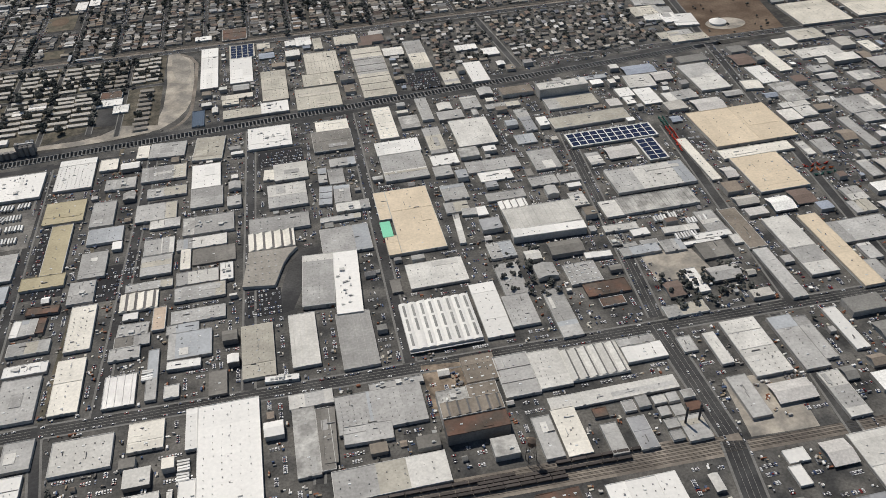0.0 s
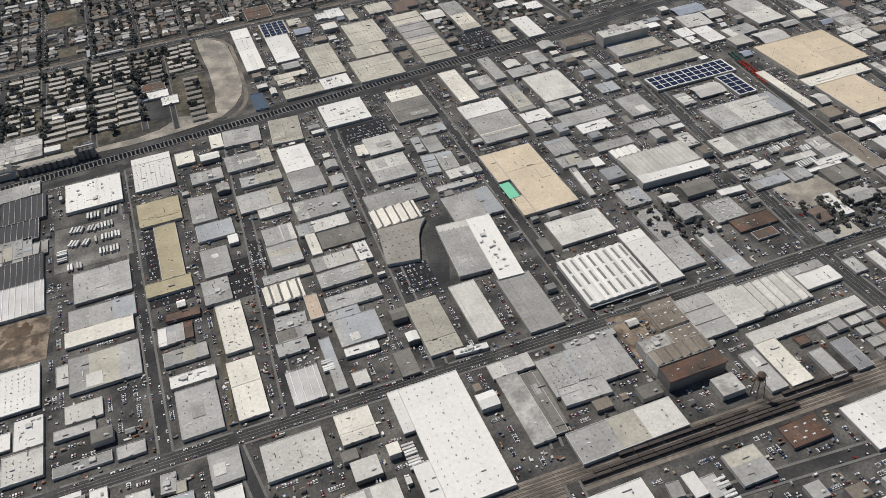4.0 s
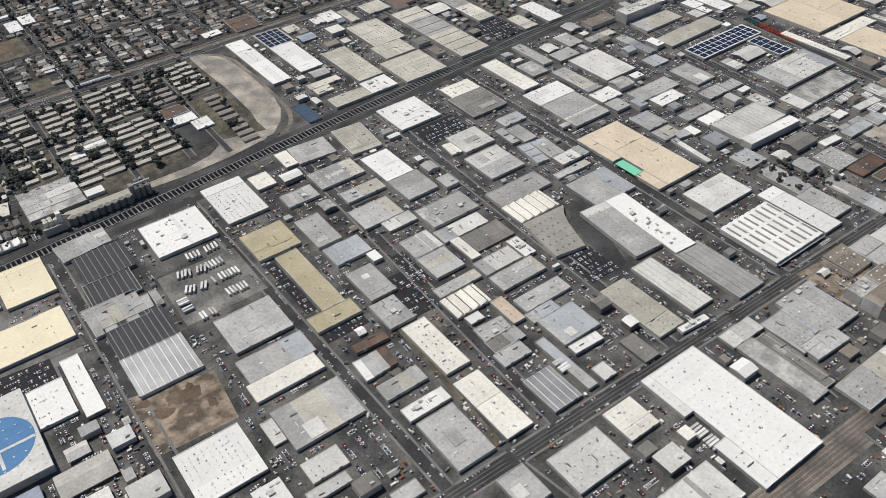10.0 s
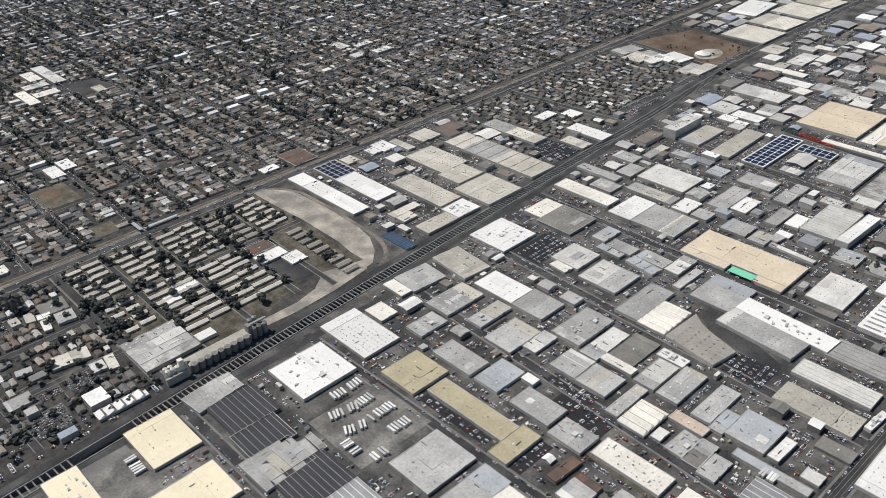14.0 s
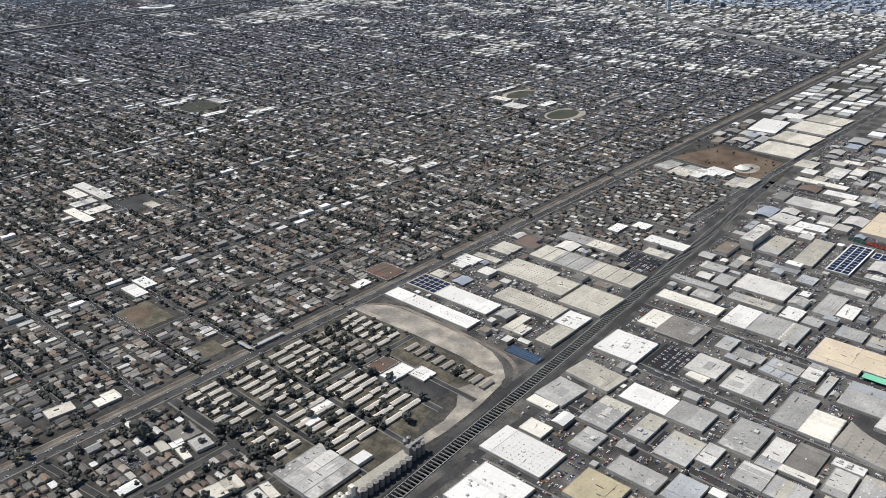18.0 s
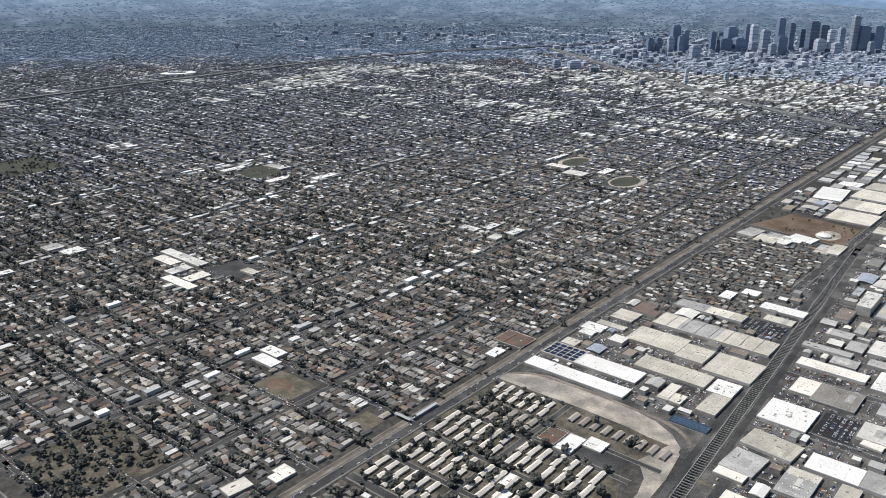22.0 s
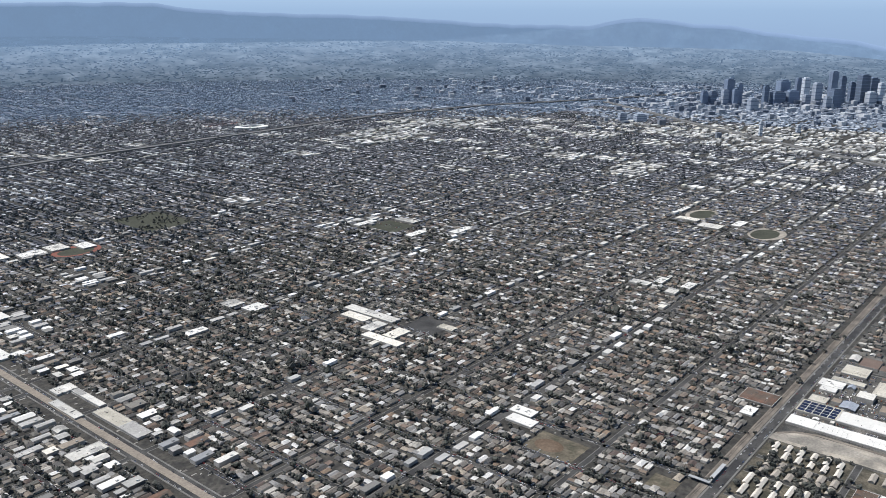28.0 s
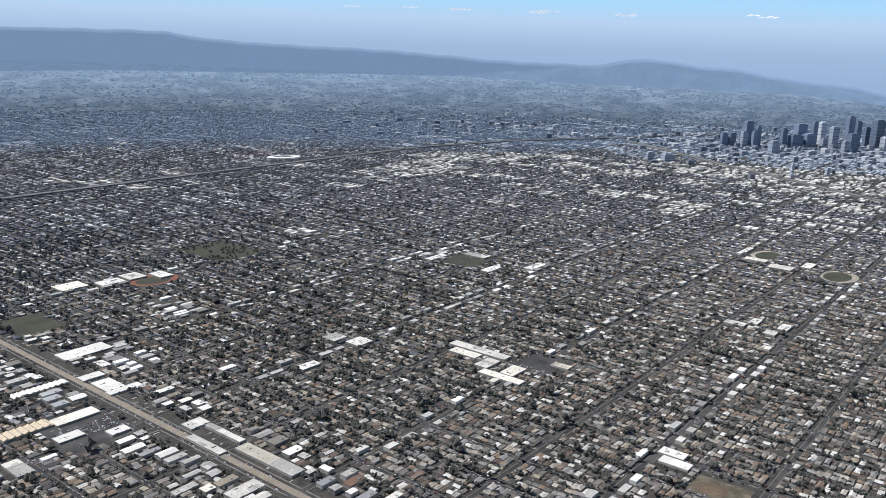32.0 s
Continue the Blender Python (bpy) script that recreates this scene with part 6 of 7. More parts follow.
SHED_MIX = mat("mixed_small_roofs", (.3, .3, .3), .85, .12, .15, .1, .8, island=((.32, .32, .31), (.2, .195, .18), (.5, .48, .45), (.26, .25, .24), (.78, .77, .73), (.16, .12, .10), (.38, .37, .35), (.24, .20, .16), (.62, .60, .55), (.3, .33, .38), (.42, .40, .36)))
sm = np.array(small)
tagged(batch("small_sheds", FLAT_V, FLAT_F, FLAT_S, [WALL, SHED_MIX], sm[::2]), "small flat sheds crowding the yards", "sheds", kind="stuff")
tagged(batch("small_gabled_sheds", HOUSE_V, HOUSE_F, HOUSE_S, [WALL, SHED_MIX], sm[1::2]), "small gabled sheds crowding the yards", "sheds", kind="stuff")
# shops along the boulevard in the west
for k in range(900):
    w, d = fr.uniform(6, 20), fr.uniform(5, 11)
    side = fr.choice((-1, 1))
    u, v = 17 + side * fr.uniform(16, 44), fr.uniform(800, 1420)
    if singles < 255 and all(u + w / 2 < a or u - w / 2 > c or v + d / 2 < b or v - d / 2 > e for a, b, c, e in HOLES):
        singles += 1
        workshop(u, v, w, d, fr.uniform(2.5, 4), fr.choice(TONES + ["white"] * 8))

# ---- vehicles ----
CAR = {n: mat("car_paint_" + n, c, .3, .03, .03) for n, c in (("white", (.62, .62, .61)), ("black", (.02, .02, .022)), ("silver", (.36, .37, .38)), ("red", (.24, .03, .025)), ("blue", (.04, .07, .15)), ("grey", (.13, .13, .135)))}
CAR_MIX = mat("car_paints", (.3, .3, .3), .3, .02, .02, island=((.62, .62, .61), (.03, .03, .032), (.36, .37, .38), (.13, .13, .135), (.55, .55, .54), (.2, .03, .025), (.05, .08, .16), (.7, .7, .69), (.6, .6, .6), (.09, .09, .095), (.3, .3, .31), (.5, .49, .47)))
CAR_V = [(-1.1, -.45, .1), (1.1, -.45, .1), (1.1, .45, .1), (-1.1, .45, .1), (-1.1, -.45, .42), (1.1, -.45, .4), (1.1, .45, .4), (-1.1, .45, .42),
         (-.75, -.42, .43), (.5, -.42, .43), (.5, .42, .43), (-.75, .42, .43), (-.55, -.36, .74), (.2, -.36, .74), (.2, .36, .74), (-.55, .36, .74)]
CAR_F = [(0, 1, 5, 4), (1, 2, 6, 5), (2, 3, 7, 6), (3, 0, 4, 7), (4, 5, 6, 7), (8, 9, 13, 12), (9, 10, 14, 13), (10, 11, 15, 14), (11, 8, 12, 15), (12, 13, 14, 15)]
CAR_S = [0] * 5 + [1] * 4 + [0]
wheel_me = cylinder_me("wheel", .17, .14, RAIL, 8)
cars = []
for u0, v0, u1, v1 in PARKS:
    for v in np.arange(v0 + 1.6, v1 - 1.2, 4.4):
        for u in np.arange(u0 + 1, u1 - .8, 1.36):
            if fr.random() < .52:
                cars.append((float(u), float(v), .07, 1, 1, 1, 1.571 + fr.uniform(-.05, .05)))
scrapped = []
for u0, v0, u1, v1 in SCRAP:
    for v in np.arange(v0 + 1.4, v1 - 1, 2.5):
        for u in np.arange(u0 + .9, u1 - .6, 1.25):
            if fr.random() < .8 and free(u - .6, v - 1.1, u + .6, v + 1.1):
                scrapped.append((float(u), float(v) + fr.uniform(-.3, .3), .03, 1, 1, 1, 1.571 + fr.uniform(-.25, .25)))
    mark(u0, v0, u1, v1)
for k in range(60000):
    u, v = fr.uniform(-150, 1080), fr.uniform(-200, 505)
    n = fr.randint(3, 9)
    along = fr.random() < .6
    w, d = (n * 1.35, 2.6) if along else (2.6, n * 1.35)
    if not free(u, v, u + w, v + d) or u < 178 and v > 338:
        continue
    if v > 386 and 548 < u < 960:
        continue
    mark(u, v, u + w, v + d, .3 if fr.random() < .75 else 1.4)
    for i in range(n):
        if fr.random() < .88:
            cars.append((u + (i + .5) * 1.35, v + 1.3, 0, 1, 1, 1, 1.571 + fr.uniform(-.05, .05)) if along else (u + 1.3, v + (i + .5) * 1.35, 0, 1, 1, 1, fr.uniform(-.05, .05)))
    if len(cars) > 13000:
        break
# parked and driving along the streets
for (a, b, c, d, o) in ((176, 32, 175, 312, 2.3), (268, 34, 264, 318, 2.1), (331, 32, 345, 326, 2.3), (411, 32, 421, 330, 2.3), (500, 30, 503, 334, 2.3), (646, 30, 674, 350, 3.1), (640, -200, 650, 24, 4.2),
                        (-160, 37, 1100, 14, 3.2), (737, 25, 750, 240, 2.2), (812, 20, 848, 372, 2.2), (690, 386, 1500, 366, 3), (15, 700, 20, 1700, 4.7), (431, -200, 440, -60, 2.2), (708, -200, 722, 21, 2.2), (440, -86, 660, -106, 2.2), (-420, 512, 900, 512, 2.6)):
    L = math.hypot(c - a, d - b)
    du, dv = (c - a) / L, (d - b) / L
    q = 4.0
    while q < L - 4:
        for s in (-1, 1):
            if fr.random() < .42:
                cars.append((a + du * q - dv * o * s, b + dv * q + du * o * s, .05, 1, 1, 1, math.atan2(dv, du) + (math.pi if s > 0 else 0)))
        q += fr.uniform(2.6, 4.5)
for su in STREETS_U:
    if -100 < su < 900:
        for v in np.arange(530, 1250, 3.1):
            for o in (-1.4, 1.4):
                if fr.random() < .5 * (1 if v < 900 else .5):
                    cars.append((su + o, float(v) + fr.uniform(-.6, .6), .05, 1, 1, 1, 1.571))
                if fr.random() < .16:
                    cars.append((su + o * 3.2, float(v), .02, 1, 1, 1, fr.uniform(-.1, .1)))
fr.shuffle(cars)
car_body = {n: mesh_of("body", CAR_V[:8], CAR_F[:5], [m]) for n, m in CAR.items()}
car_cabin = mesh_of("cabin", CAR_V[8:], [tuple(i - 8 for i in f) for f in CAR_F[5:]], [SOLAR])
for x, y, z, *_, turn in [c for c in cars if 170 < c[0] < 420 and 40 < c[1] < 320][:60]:
    n = fr.choice(list(CAR) + ["white", "white", "silver"])
    t = thing("parked_car", x, y, z, turn, "small %s car parked between the halls" % n, "car", "cars of the works district")
    attach("body", car_body[n], t)
    attach("cabin", car_cabin, t)
    for a, b in ((-.7, -.38), (.7, -.38), (-.7, .52), (.7, .52)):
        o = attach("wheel", wheel_me, t, (a, b, .17))
        o.rotation_euler = (radians(90), 0, 0)
rest = [c for c in cars if not (170 < c[0] < 420 and 40 < c[1] < 320)] + [c for c in cars if 170 < c[0] < 420 and 40 < c[1] < 320][60:]
SCRAP_MIX = mat("scrapped_car_paints", (.1, .1, .1), .5, .1, .1, island=((.05, .05, .052), (.12, .12, .122), (.03, .03, .032), (.3, .3, .3), (.07, .085, .12), (.09, .04, .035), (.16, .16, .16), (.45, .45, .44), (.04, .045, .05)))
tagged(batch("scrapped_cars", CAR_V, CAR_F, CAR_S, [SCRAP_MIX, SOLAR], scrapped), "old cars packed in the scrap yards", "cars", kind="stuff")
tagged(batch("parked_cars", CAR_V, CAR_F, CAR_S, [CAR_MIX, SOLAR], rest), "many parked cars of all colours", "cars", kind="stuff")

# trailers stand in rows in the yards
trailer_body = mesh_of("box", *box_data([(-3.1, -.62, .55, 3.1, .62, 1.95)]), [mat("trailer_white", (.58, .575, .55), .5, .08, .08, rnd=.3)])
trailer_base = mesh_of("chassis", *box_data([(-3.0, -.25, .3, 3.0, .25, .54), (-2.9, -.6, 0, -1.7, -.4, .5), (-2.9, .4, 0, -1.7, .6, .5), (2, -.3, 0, 2.2, .3, .3)]), [RAIL])


def trailer(u, v, turn):
    t = thing("trailer", u, v, 0, turn, "long white box trailer parked in a yard", "trailer", "parked trailers")
    attach("box", trailer_body, t)
    attach("chassis", trailer_base, t)


for u, v, n, dx, dy, turn in ((240, 258, 9, 2.3, 0, 1.5), (229, 246, 8, 2.2, -.5, 1.2), (244, 243, 7, 2.2, 0, 1.571), (228, 231, 6, 2.1, -.6, 1.1), (244, 229, 8, 2.1, 0, 1.571), (246, 214, 6, 2.2, 0, 1.571), (226, 205, 5, 1.9, 0, 1.571), (222.5, 214, 6, 0, 2.2, 0), (114.5, 236, 9, 0, 1.9, 0), (135.5, 284, 8, 0, 2.1, 0), (97, 262, 3, 5, 1, .6),
                              (690, 98, 8, 1.9, .1, 1.5), (700, 112, 10, 1.9, .1, 1.5), (684, 120, 9, 1.9, .1, 1.5), (478, -112, 7, 0, 1.9, 0), (500, -100, 9, 0, 1.8, 0), (668, -14, 4, 0, 1.9, 0), (356, 52, 5, 0, 1.8, 0), (378, -24, 9, 0, 1.95, 0), (880, 240, 8, 1.9, 0, 1.4), (806, 345, 9, 2, .4, 1.2)):
    for i in range(n):
        x, y = u + dx * i + fr.uniform(-.15, .15), v + dy * i + fr.uniform(-.5, .5)
        if fr.random() < .84:
            trailer(x, y, turn + fr.uniform(-.05, .05))

# crates, pallets and odd goods lie about the yards
CLUTTER = mat("stored_goods", (.3, .3, .3), .8, .05, .1, island=((.62, .61, .58), (.12, .11, .10), (.3, .24, .17), (.42, .40, .37), (.2, .2, .2), (.07, .10, .17), (.5, .47, .4), (.22, .09, .05), (.72, .71, .68), (.16, .15, .14)))
goods = []
for k in range(60000):
    u, v = fr.uniform(-150, 1080), fr.uniform(-200, 505)
    if free(u - .7, v - .7, u + .7, v + .7) and not (u < 178 and v > 338) and not (v > 386 and 548 < u < 960):
        for i in range(fr.randint(1, 4)):
            goods.append((u + fr.uniform(-1.2, 1.2), v + fr.uniform(-1.2, 1.2), .015, fr.uniform(.4, 2.4), fr.uniform(.4, 1.2), fr.uniform(.3, 1.3), fr.choice((0, 1.571)) + fr.uniform(-.1, .1)))
        if fr.random() < .5:
            mark(u - 1, v - 1, u + 1, v + 1)
    if len(goods) > 11000:
        break
tagged(batch("stored_goods", FLAT_V, FLAT_F, [0] * 5, [CLUTTER], goods), "stacked goods, crates and skips in the yards", "goods", kind="stuff")

# concrete drives and paved yards between the houses
SLAB = mat("paved_drives", (.2, .2, .19), .9, .1, .15, island=((.26, .25, .23), (.18, .175, .165), (.36, .34, .31), (.14, .13, .12), (.3, .27, .22)))
slabs = []
for su in STREETS_U:
    if -300 < su < 1300:
        for k in range(170):
            s = fr.choice((-1, 1))
            slabs.append((su + s * fr.uniform(4.5, 20.5), fr.uniform(530, 1400), 0, fr.uniform(1.5, 6), fr.uniform(.8, 2.4), .012 + k * .0002, 0))
tagged(batch("paved_yards", FLAT_V, FLAT_F, [0] * 5, [SLAB], slabs), "pale concrete drives between the houses", "paving", kind="stuff")

# ---- the dwelling quarters ----
rng = np.random.default_rng(7)
STREETS_V = [512, 600, 690, 767, 867] + [960 + 96 * k for k in range(40)]


def wedge(u, v, lo=6.0, hi=74.0, o=(-430.0, 330.0)):
    """Inside the sector of land that lies ahead."""
    a = np.degrees(np.arctan2(v - o[1], u - o[0]))
    return (a > lo) & (a < hi)


def clear_of(u, v):
    ok = np.ones(len(u), bool)
    for a, b, c, d in HOLES:
        ok &= ~((u > a) & (u < c) & (v > b) & (v < d))
    return ok

for su in STREETS_U:
    if -330 < su < 1700:
        road((su, 526), (su, min(1690, 526 + 1164)), 3.7, "narrow residential street lined with houses", walk_w=.5)
for sv in STREETS_V[1:16]:
    if sv < 1700:
        road((-330, sv), (1900, sv), 4.2 if sv != 690 else 6.4, "residential cross street", walk_w=.5)
lay_roads()

NEAR_V = 1700.0
hb = random.Random(77)


STRIPS = (((1162, 1812), (1326, 1846), .95, 125), ((1326, 1846), (1516, 1886), 1.0, 125), ((1516, 1886), (1728, 1758), 1.0, 135), ((1302, 1568), (1230, 1346), .8, 60), ((1395, 1345), (1290, 1110), .95, 75),
          ((1290, 1110), (1215, 880), .7, 55), ((500, 2100), (1160, 2090), .25, 90), ((1360, 650), (1330, 900), .5, 120))


def hall_share(u, v):
    """How far a block belongs to the business strips rather than to the dwellings."""
    p = .012 + .85 * max(0, 1 - math.hypot(u - 2300, v - 900) / 950)
    for a, b, most, wide in STRIPS:
        du, dv = b[0] - a[0], b[1] - a[1]
        k = min(1, max(0, ((u - a[0]) * du + (v - a[1]) * dv) / (du * du + dv * dv)))
        p += most * max(0, 1 - math.hypot(u - a[0] - k * du, v - a[1] - k * dv) / wide)
    if 540 < v < 2300:
        p += (.4 if v < 1250 else .2) * min(1, max(0, (u - 1250) / 600))
    return p


HALL = {(i, j): hb.random() < hall_share(168 + 42.6 * (i - 14), (STREETS_V[j] + STREETS_V[j + 1]) / 2) for i in range(110) for j in range(len(STREETS_V) - 1)}
rows, trees, shops = [], [], []
for i, su in enumerate(STREETS_U):
    for j, (sv0, sv1) in enumerate(zip(STREETS_V[:-1], STREETS_V[1:])):
        if sv0 > NEAR_V or HALL[i, j] or not wedge(np.array([su]), np.array([(sv0 + sv1) / 2]), 0, 80)[0]:
            continue
        lots = int((sv1 - sv0 - 9) / 5.5)
        for side in (-1, 1):
            west = min(1, max(.35, 1.1 - (su - 150) / 1000))
            dens = west * (.2 + .8 * rng.random()) * (1.4 if su < 500 and sv0 > 860 else 1.15 if su < 120 else 1) * (.7 if sv0 < 760 else 1.15 if sv0 > 860 else 1)
            if rng.random() < .36 * west:            # an avenue of larger trees
                for q in np.arange(sv0 + 6, sv1 - 4, 3.4):
                    if rng.random() < .75:
                        trees.append((su + side * 3.4 + rng.normal(0, .4), q + rng.normal(0, .8), 0, *[rng.lognormal(1.3, .3)] * 2, 0, rng.uniform(0, 6.28)))
            for k in range(lots):
                v = sv0 + 6 + (k + .5) * (sv1 - sv0 - 9) / lots
                if sv0 == 512 and v < 530:
                    continue
                if (k == 0 and j in (2, 4, 6, 8, 10) or k == lots - 1 and j in (1, 3, 5, 7, 9)) and rng.random() < .42:
                    shops.append((su + side * rng.uniform(10, 13), v, 0, rng.uniform(9, 17), rng.uniform(5, 7), rng.uniform(2.4, 3.4), 0))
                    continue
                for depth, lo, hi in ((8.2, 6.5, 9.5), (16.4, 3.5, 7.0)):
                    if rng.random() > (.97 if depth < 9 else .82):
                        continue
                    L, W = rng.uniform(lo, hi), rng.uniform(3.4, 4.9)
                    if rng.random() < .3:
                        L, W = rng.uniform(4.6, 6.2), rng.uniform(4.2, 5)
                    if rng.random() < .75:          # a garage or shed behind
                        rows.append((su + side * (12.6 + rng.normal(0, 1.3)), v + rng.normal(0, 1.8), 0, rng.uniform(1.6, 4.2), rng.uniform(1.5, 2.8), rng.uniform(1.2, 1.8), rng.normal(0, .05), rng.random()))
                    rows.append((su + side * (depth + rng.normal(0, .5)), v + rng.normal(0, .3), 0, L, W, rng.uniform(1.9, 2.8) * (1.5 if rng.random() < .1 else 1), rng.normal(0, .02) + (1.5708 if L < 6.2 and rng.random() < .6 else 0), rng.random()))
                for q in range(3):
                    if rng.random() < dens:
                        trees.append((su + side * rng.choice([3.6, 12.5, 12.5, 19.8]) + rng.normal(0, .8), v + rng.normal(0, 2.5), 0, *[rng.lognormal(1.2, .36)] * 2, 0, rng.uniform(0, 6.28)))
for k in range(2600):
    u, v = rng.uniform(548, 845), rng.uniform(392, 500)
    if free(u - 3.4, v - 2.2, u + 3.4, v + 2.2):
        mark(u - 3.2, v - 2, u + 3.2, v + 2)
        rows.append((u, v, 0, rng.uniform(4.5, 7.5), rng.uniform(3.5, 4.6), rng.uniform(2.0, 2.8), rng.choice([0, 1.5708]), rng.random()))
        if rng.random() < .9:
            s0 = rng.lognormal(1.15, .3)
            trees.append((u + 3.6, v + rng.normal(0, 2), 0, s0, s0, 0, rng.uniform(0, 6.28)))
# rows of bungalows and sheds west of the estate
for v0 in (343, 352, 361, 370, 381.5, 395.5, 405, 414, 426.5, 443, 452, 461, 470, 480, 490, 499):
    for u0 in np.arange(-146, 174, 4.9):
        u, v = u0 + rng.normal(0, .5), v0 + rng.normal(0, .7)
        w, d = rng.uniform(3.1, 4.4), rng.uniform(4.6, 7.6)
        if rng.random() < .95 and free(u - w / 2, v - d / 2, u + w / 2, v + d / 2):
            mark(u - w / 2 + .4, v - d / 2 + .4, u + w / 2 - .4, v + d / 2 - .4)
            rows.append((u, v, 0, d, w, rng.uniform(1.9, 2.7), 1.5708 + rng.normal(0, .03), rng.random()))
        elif rng.random() < .7:
            rows.append((u, v, 0, rng.uniform(2, 3.5), rng.uniform(1.8, 2.8), rng.uniform(1.3, 1.9), rng.normal(0, .05), rng.random())) if free(u - 1.5, v - 1.5, u + 1.5, v + 1.5) else None
        if rng.random() < .6:
            s0 = rng.lognormal(1.15, .35)
            trees.append((u + 2.5, v + rng.normal(0, 3), 0, s0, s0, 0, rng.uniform(0, 6.28)))
rows = np.array(rows)
keep = clear_of(rows[:, 0], rows[:, 1]) | (rows[:, 1] < 505)
rows = rows[keep]
trees = np.array(trees)
trees = trees[clear_of(trees[:, 0], trees[:, 1]) | (trees[:, 1] < 505)]
trees[:, 5] = trees[:, 3] * rng.uniform(.7, 1.1, len(trees))

near = (rows[:, 1] < 640) & (rows[:, 0] > 40) & (rows[:, 0] < 330) & (rows[:, 7] < .55)
single = rows[near][:205]
rows = np.concatenate([rows[~near], rows[near][205:]])
# roofs with haze in their colour take over farther out
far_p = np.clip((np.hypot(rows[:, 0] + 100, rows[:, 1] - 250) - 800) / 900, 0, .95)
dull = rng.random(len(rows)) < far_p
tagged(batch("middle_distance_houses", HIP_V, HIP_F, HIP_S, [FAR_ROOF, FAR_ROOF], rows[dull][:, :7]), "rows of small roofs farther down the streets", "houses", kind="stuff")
rows = rows[~dull]
shape = rows[:, 7]
for nm, vs, fs, ss, sel in (("gabled_houses", HOUSE_V, HOUSE_F, HOUSE_S, shape < .5), ("hipped_houses", HIP_V, HIP_F, HIP_S, (shape >= .5) & (shape < .78)), ("flat_roofed_houses", FLAT_V, FLAT_F, FLAT_S, shape >= .78)):
    x = rows[sel][:, :7].copy()
    if nm == "flat_roofed_houses":
        x[:, 5] *= .8
    tagged(batch(nm, vs, fs, ss, [HOUSE_WALL, HOUSE_ROOF], x), "rows of small %s along the streets" % nm.replace("_", " "), "houses", kind="stuff")

# the nearest dwellings stand singly
house_walls = [mat("stucco_" + n, c, .9, .08, .1, rnd=.2) for n, c in (("cream", (.45, .41, .35)), ("white", (.55, .53, .49)), ("tan", (.36, .31, .25)))]
house_roofs = [mat("shingle_" + n, c, .92, .15, .2, .1, 1.2, .25) for n, c in (("grey", (.2, .195, .19)), ("brown", (.19, .15, .12)), ("pale", (.36, .345, .32)), ("dark", (.12, .115, .11)))]
rn = ("grey", "brown", "pale", "dark")
dwall = [mesh_of("wall", HOUSE_V[:10], HOUSE_F[:4], [m]) for m in house_walls]
droof = [mesh_of("roof", HOUSE_V[10:], [(0, 1, 2, 3), (3, 2, 4, 5)], [m]) for m in house_roofs]
chim = mesh_of("chimney", *box_data([(-.2, -.2, 0, .2, .2, .9)]), [WALL])
win = mesh_of("window", *box_data([(-.03, -.4, .9, .03, .4, 1.6)]), [SOLAR])
for x, y, z, L, W, H, turn, s in single:
    k, j = int(s * 997) % 4, int(s * 571) % 3
    t = thing("house", x, y, 0, turn, "small stucco bungalow with a %s shingle roof" % rn[k], "house", "bungalows on the streets")
    attach("wall", dwall[j], t, size=(L, W, H))
    attach("roof", droof[k], t, size=(L, W, H))
    attach("window", win, t, (-L / 2, 0, 0))
    if s < .2:
        attach("chimney", chim, t, (L * .2, W * .2, H * .75))


# ---- trees: a tapered trunk and a crown of many clumps ----
def tree_template(seed, clumps, trunk=True):
    rr = random.Random(seed)
    bm = bmesh.new()
    for i in range(clumps):
        a, r, zc = rr.uniform(0, 6.28), rr.uniform(.1, .42), rr.uniform(.42, .88)
        size = rr.uniform(.16, .30) if clumps > 6 else rr.uniform(.26, .42)
        c = Vector((r * math.cos(a), r * math.sin(a), zc))
        if clumps > 6:
            grown = bmesh.ops.create_icosphere(bm, subdivisions=1, radius=size, matrix=Matrix.Translation(c))["verts"]
        else:
            grown = [bm.verts.new(c + size * Vector(q)) for q in ((1, 0, 0), (0, 1, 0), (-1, 0, 0), (0, -1, 0), (0, 0, 1), (0, 0, -1))]
            for q in range(4):
                bm.faces.new((grown[q], grown[(q + 1) % 4], grown[4]))
                bm.faces.new((grown[(q + 1) % 4], grown[q], grown[5]))
        for vtx in grown:
            vtx.co += Vector((rr.uniform(-1, 1), rr.uniform(-1, 1), rr.uniform(-.8, .8))) * size * .35
    bm.verts.index_update()
    bm.verts.ensure_lookup_table()
    vs = [tuple(p.co) for p in bm.verts]
    fs = [tuple(p.index for p in f.verts) for f in bm.faces]
    bm.free()
    nt = len(fs)
    if trunk:
        k = len(vs)
        for z, r in ((0, .07), (.55, .035)):
            vs += [(r * math.cos(q * 1.2566), r * math.sin(q * 1.2566), z) for q in range(5)]
        fs += [(k + q, k + (q + 1) % 5, k + 5 + (q + 1) % 5, k + 5 + q) for q in range(5)]
    return vs, fs, [0] * nt + [1] * (len(fs) - nt)


def plant(name, xf, clumps, label, trunk=True, kinds=4, leaf=LEAF):
    for k in range(kinds):
        sel = xf[k::kinds]
        if len(sel):
            tagged(batch(name, *tree_template(k + clumps * 10, clumps, trunk), [leaf, TRUNK], sel), label, "trees", kind="stuff")


